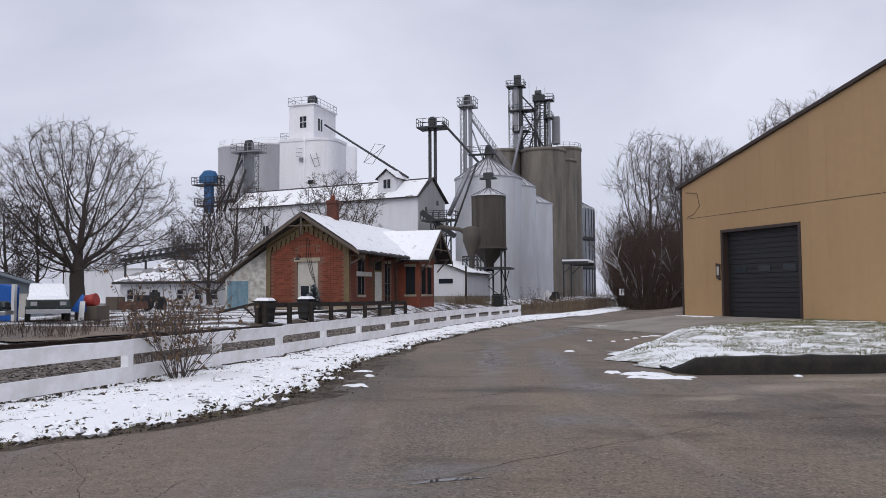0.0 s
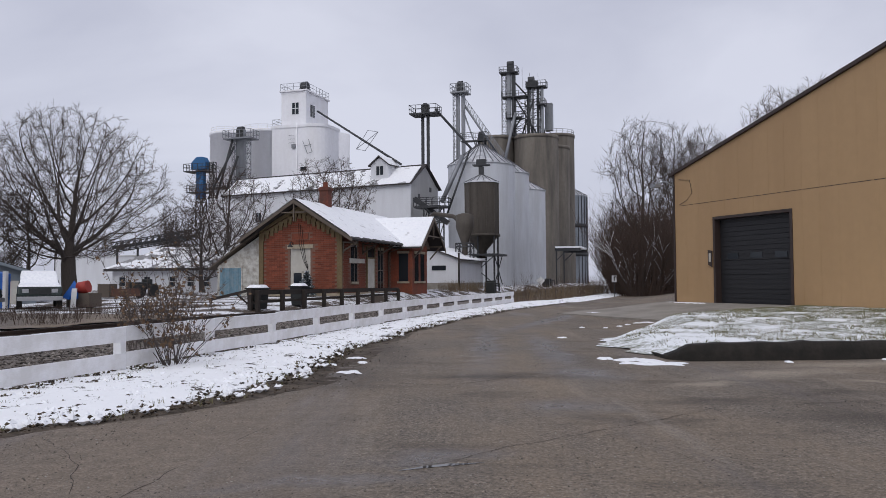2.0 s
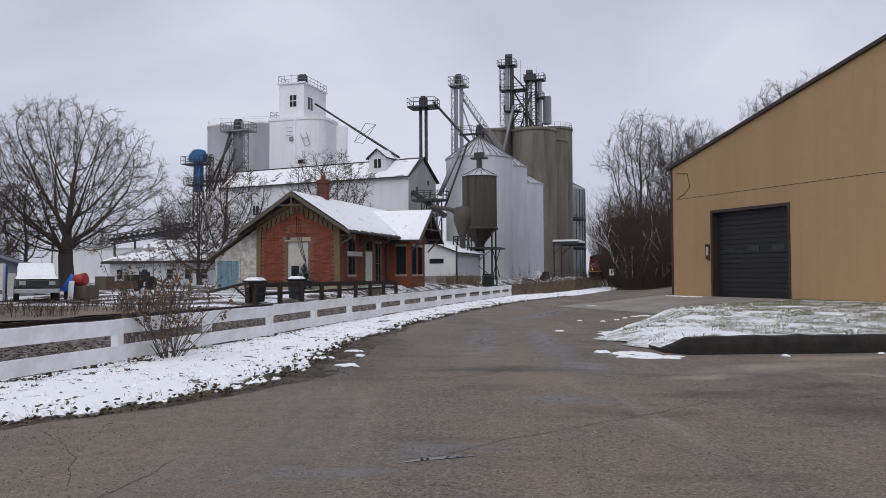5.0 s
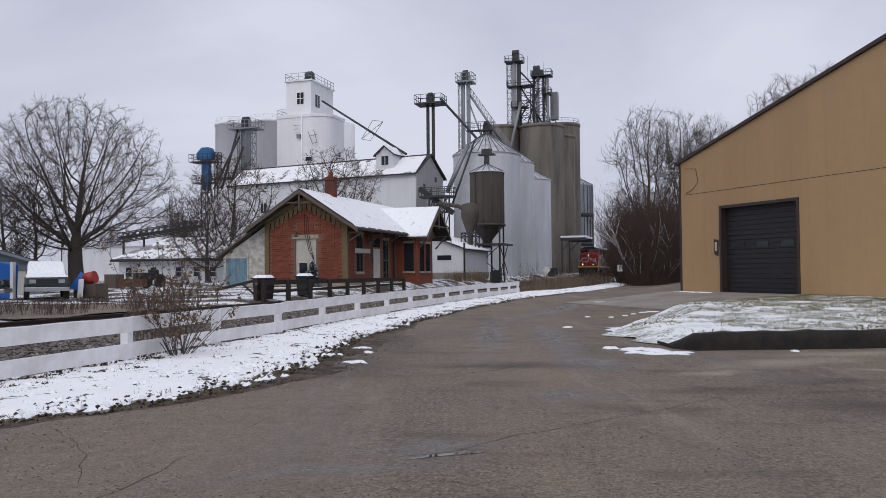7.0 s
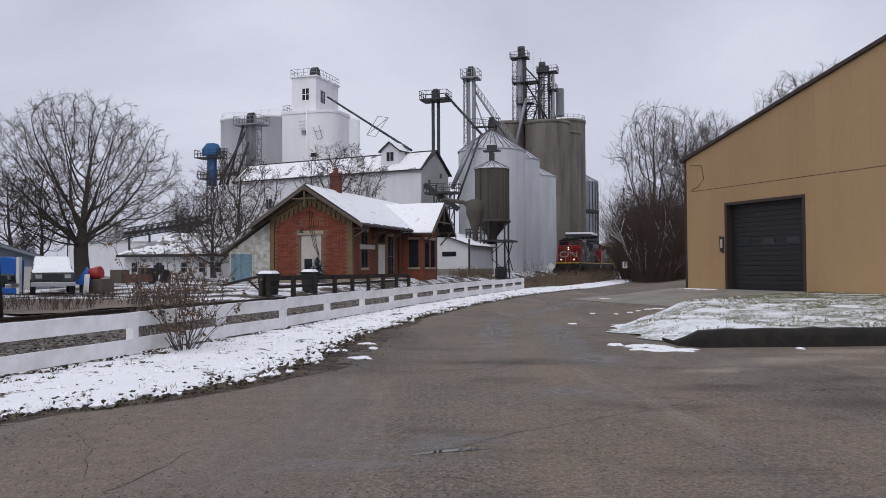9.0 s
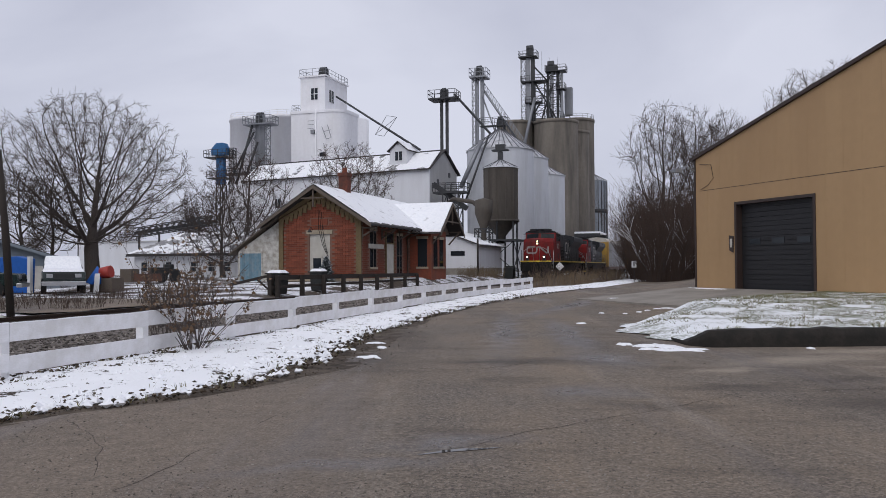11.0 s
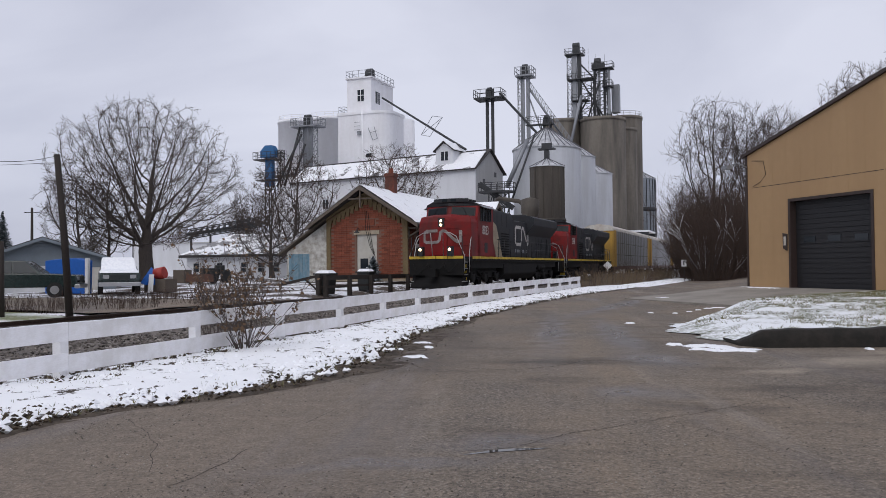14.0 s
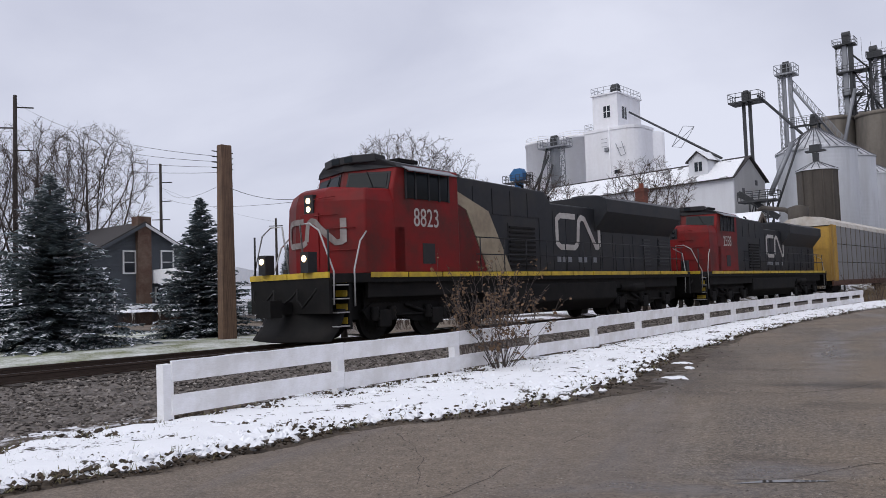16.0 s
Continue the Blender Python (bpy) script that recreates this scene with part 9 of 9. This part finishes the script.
def scatter():
    rng = random.Random(77)
    s = Shape()
    for k in range(15000):
        u = -13 + 46 * rng.random() ** 1.7
        v = rng.uniform(1.0, 6.1)
        x, y = at_uv(u, v)
        z = bed_z(u, v)
        if v > 5.2 and x > fence_x(y) + 0.2:
            continue
        stone(s, x, y, z + 0.01, rng.uniform(0.022, 0.05) * (1 + 0.02 * max(0, u)), rng)
    for k in range(1500):
        u, v = rng.uniform(-13, 8), rng.uniform(-3.4, -1.0)
        x, y = at_uv(u, v)
        stone(s, x, y, bed_z(u, v) + 0.01, rng.uniform(0.025, 0.05), rng)
    solid("ballast_stones", s, "stone_bits", Matrix(), "loose brown and grey crushed stones beside the rails", "stones", kind="stuff")
    # dead leaves and clods showing through the verge snow
    s = Shape()
    t = Shape()
    w = Shape()
    for k in range(15000):
        y = 3.0 + 42 * rng.random() ** 1.9
        a, b = fence_x(y) - 0.3, road_left(y) + 0.15
        q = rng.random()
        x = a + (b - a) * q
        dens = 0.36 + 0.95 * smooth(0.32, 0.0, q) + 0.5 * smooth(0.9, 1.0, q) + 0.9 * (noise.noise((x * 0.9, y * 0.9, 3)))
        if rng.random() > dens:
            if rng.random() < 0.5:
                r = rng.uniform(0.03, 0.085)
                stone(w, x, y, ground_z(x, y) + 0.055, r, rng)
            continue
        z = ground_z(x, y) + 0.07
        if rng.random() < 0.16:
            h = rng.uniform(0.02, 0.07)
            for _ in range(3):
                dx, dy = rng.uniform(-0.06, 0.06), rng.uniform(-0.06, 0.06)
                t.add([(x - 0.006, y, z - 0.03), (x + 0.006, y, z - 0.03), (x + dx, y + dy, z + h)], [(0, 1, 2)])
        else:
            r = rng.uniform(0.012, 0.042)
            stone(s, x, y, z - 0.004, r, rng)
    solid("verge_litter", s, "litter", Matrix(), "dark dead leaves and clods poking through the snow", "litter", kind="stuff")
    solid("verge_grass", t, "tuft", Matrix(), "short dry grass blades poking through the snow", "grass", kind="stuff")
    solid("verge_snow_lumps", w, "snow", Matrix(), "small lumps of crusted snow on the verge", "snow", kind="stuff")
    # soil crumbs along the road edge
    s = Shape()
    for k in range(1500):
        y = 3 + 26 * rng.random() ** 1.5
        x = road_left(y) + rng.gauss(0.0, 0.07 + 0.4 * smooth(9.5, 12.5, y) * (1 - smooth(17, 24, y)))
        stone(s, x, y, road_z(x, y) + 0.025, rng.choice((0.005, 0.008, 0.011, 0.02)), rng)
    solid("edge_crumbs", s, "litter", Matrix(), "crumbs of dark soil along the road edge", "soil", kind="stuff")
    # grit on the asphalt
    s = Shape()
    for k in range(30000):
        y = 4.5 + 30 * rng.random() ** 2.2
        x = rng.uniform(-0.62, 0.62) * y + 0.4
        if x < road_left(y) + 0.1 or (x > lawn_left(y) - 0.2 and y > 14):
            continue
        stone(s, x, y, road_z(x, y) + 0.012, rng.choice((0.003, 0.004, 0.005, 0.006, 0.010)) * (0.75 + 0.05 * y), rng)
    solid("road_grit", s, "pebble", Matrix(), "fine grit and small stones on the asphalt", "grit", kind="stuff")
    # grass through the lawn snow
    t, s = Shape(), Shape()
    for k in range(15000):
        y = 14.7 + 15 * rng.random()
        a = lawn_left(y)
        b = 15.4 + (25.35 - y) * 0.4155
        x = a + 0.5 + (b - a - 0.5) * rng.random()
        if x > b or noise.noise((x * 0.8, y * 0.8, 6)) < -0.15:
            continue
        z = lawn_z(x, y)
        for _ in range(2):
            dx, dy = rng.uniform(-0.09, 0.09), rng.uniform(-0.09, 0.09)
            t.add([(x - 0.010, y, z - 0.03), (x + 0.010, y, z - 0.03), (x + dx, y + dy, z + rng.uniform(0.02, 0.065))], [(0, 1, 2)])
    solid("lawn_grass", t, "tuft", Matrix(), "grass blades poking through the lawn snow", "grass", kind="stuff")
    # snow strewn beyond the edge of the cover
    for i, (x, y, r) in enumerate(((-1.38, 13.0, 0.20), (-1.58, 15.4, 0.16), (-1.9, 14.2, 0.14), (-1.35, 14.55, 0.12), (3.5, 14.1, 0.26), (4.1, 13.9, 0.34), (3.75, 14.7, 0.4), (3.2, 15.0, 0.16), (6.3, 14.1, 0.07), (3.3, 20.5, 0.12), (8.2, 14.4, 0.06), (9.6, 31.2, 0.5), (8.3, 31.0, 0.4), (10.6, 32.4, 0.5), (7.2, 33.5, 0.5), (6.4, 26.3, 0.10), (5.9, 25.4, 0.13), (5.3, 24.6, 0.08), (4.6, 24.9, 0.10), (7.4, 27.6, 0.2), (6.9, 27.2, 0.12))):
        p = Shape()
        n = 26
        rad = [r * max(0.22, 0.62 + 1.0 * noise.noise((math.cos(0.2417 * k) * 1.6, math.sin(0.2417 * k) * 1.6, i * 3.1)) + 0.35 * noise.noise((k * 1.7, i * 3.1, 0))) for k in range(n)]
        ring = [(rad[k] * math.cos(6.28318 * k / n) * 1.5, rad[k] * math.sin(6.28318 * k / n)) for k in range(n)]
        v = [(a, b, 0.0) for a, b in ring] + [(a * 0.7, b * 0.7, 0.028) for a, b in ring] + [(0, 0, 0.036)]
        p.add(v, [(k, (k + 1) % n, n + (k + 1) % n, n + k) for k in range(n)] + [(n + k, n + (k + 1) % n, 2 * n) for k in range(n)], True)
        solid("snow_patch", p, "snow", pose(x, y, road_z(x, y) + 0.012, 0, 0, i * 37), "small leftover patch of snow on the asphalt", "snow", "snow patches")
    # thin snow left along the foot of the garage wall, beside the door
    for i in range(9):
        a, w = -0.1 + 0.27 * i, 0.30 + 0.14 * noise.noise((i * 1.7, 4, 0))
        x, y = 11.07 + 0.3836 * a - 0.923 * w * 0.75, 36.3 - 0.923 * a - 0.3836 * w * 0.75
        p = Shape()
        n = 14
        ring = [((0.75 + 0.6 * noise.noise((k * 1.3, i * 2.3, 5))) * math.cos(6.28318 * k / n), (0.75 + 0.6 * noise.noise((k * 1.3, i * 2.3, 5))) * math.sin(6.28318 * k / n)) for k in range(n)]
        p.add([(c * 0.3, d * w, 0.0) for c, d in ring] + [(c * 0.18, d * w * 0.6, 0.04) for c, d in ring] + [(0, 0, 0.05)], [(k, (k + 1) % n, n + (k + 1) % n, n + k) for k in range(n)] + [(n + k, n + (k + 1) % n, 2 * n) for k in range(n)], True)
        solid("snow_patch", p, "snow", pose(x, y, 0.45, 0, 0, -67.4), "thin strip of snow along the foot of the garage wall", "snow", "snow patches")
    # cracks, puddle, pale worn patches
    def strip(name, pts, w, mat, label, cat, lift=0.006, jag=0.05):
        fine = []
        for (xa, ya), (xb, yb) in zip(pts, pts[1:]):
            m = max(2, int(math.hypot(xb - xa, yb - ya) / 0.09))
            fine += [(xa + (xb - xa) * k / m + jag * noise.noise((xa + k * 0.31, ya, 1)), ya + (yb - ya) * k / m + jag * noise.noise((xa, ya + k * 0.31, 2))) for k in range(m)]
        v = []
        for i, (x, y) in enumerate(fine):
            p, q = fine[max(0, i - 1)], fine[min(len(fine) - 1, i + 1)]
            d = math.hypot(q[0] - p[0], q[1] - p[1]) or 1
            h = 0.5 * w * (0.55 + 0.6 * abs(noise.noise((i * 0.4, xa, 4)))) / 2
            nx, ny = -(q[1] - p[1]) / d * h, (q[0] - p[0]) / d * h
            v += [(x + nx, y + ny, road_z(x, y) + lift + 0.008), (x - nx, y - ny, road_z(x, y) + lift + 0.008)]
        solid(name, Shape().add(v, [(2 * i, 2 * i + 1, 2 * i + 3, 2 * i + 2) for i in range(len(fine) - 1)]), mat, Matrix(), label, cat, kind="structure")
    for pts, w in (([(-1.78, 8.13), (-1.86, 7.62), (-2.0, 7.07), (-1.99, 6.7), (-2.1, 6.39), (-2.12, 6.0), (-2.3, 5.2)], 0.02),
                   ([(-0.38, 6.35), (0.07, 6.54), (0.57, 7.08), (1.13, 7.49), (1.5, 7.75), (2.05, 8.18), (2.75, 8.76), (3.49, 9.4)], 0.02),
                   ([(-0.53, 11.59), (0.12, 11.38), (0.8, 11.86), (1.29, 12.53), (1.91, 12.51)], 0.05),
                   ([(2.53, 9.43), (2.78, 9.14), (3.12, 9.28), (3.21, 8.82)], 0.04),
                   ([(-3.83, 7.75), (-3.42, 7.23), (-2.94, 6.56), (-2.6, 5.6)], 0.014),
                   ([(-1.86, 7.62), (-1.3, 7.9), (-0.9, 8.6)], 0.012), ([(1.5, 7.75), (1.9, 7.2), (2.2, 6.4)], 0.012),
                   ([(4.0, 11.6), (5.4, 12.2), (7.0, 12.4), (8.6, 13.3)], 0.035), ([(4.2, 9.4), (5.6, 9.7), (7.0, 10.6)], 0.03),
                   ([(5.6, 13.0), (6.2, 13.9), (6.6, 14.8)], 0.03), ([(-0.9, 5.4), (-0.2, 5.7), (0.3, 5.5)], 0.012)):
        strip("asphalt_crack", pts, w, "crack", "dark jagged crack in the asphalt", "crack")

    def blot(name, pts, mat, label, cat, lift, seed):
        cx, cy = sum(p[0] for p in pts) / len(pts), sum(p[1] for p in pts) / len(pts)
        ring = []
        for (xa, ya), (xb, yb) in zip(pts, pts[1:] + pts[:1]):
            m = max(3, int(math.hypot(xb - xa, yb - ya) / 0.12))
            for k in range(m):
                x, y = xa + (xb - xa) * k / m, ya + (yb - ya) * k / m
                q = 1 + 0.22 * noise.noise((x * 2.1, y * 2.1, seed)) + 0.10 * noise.noise((x * 8, y * 8, seed))
                ring.append((cx + (x - cx) * q, cy + (y - cy) * q))
        top = road_z(cx, cy) + 0.0165
        v = [(x, y, top if cat == "puddle" else road_z(x, y) + lift) for x, y in ring] + [(cx, cy, top if cat == "puddle" else road_z(cx, cy) + lift)]
        n = len(ring)
        solid(name, Shape().add(v, [(k, (k + 1) % n, n) for k in range(n)]), mat, Matrix(), label, cat, kind="structure")
    blot("puddle", [(-0.32, 6.25), (-0.05, 6.36), (0.25, 6.45), (0.42, 6.53), (0.1, 6.50), (-0.12, 6.42)], "puddle", "thin shallow puddle on the asphalt", "puddle", 0.021, 3)


scatter()


motions()
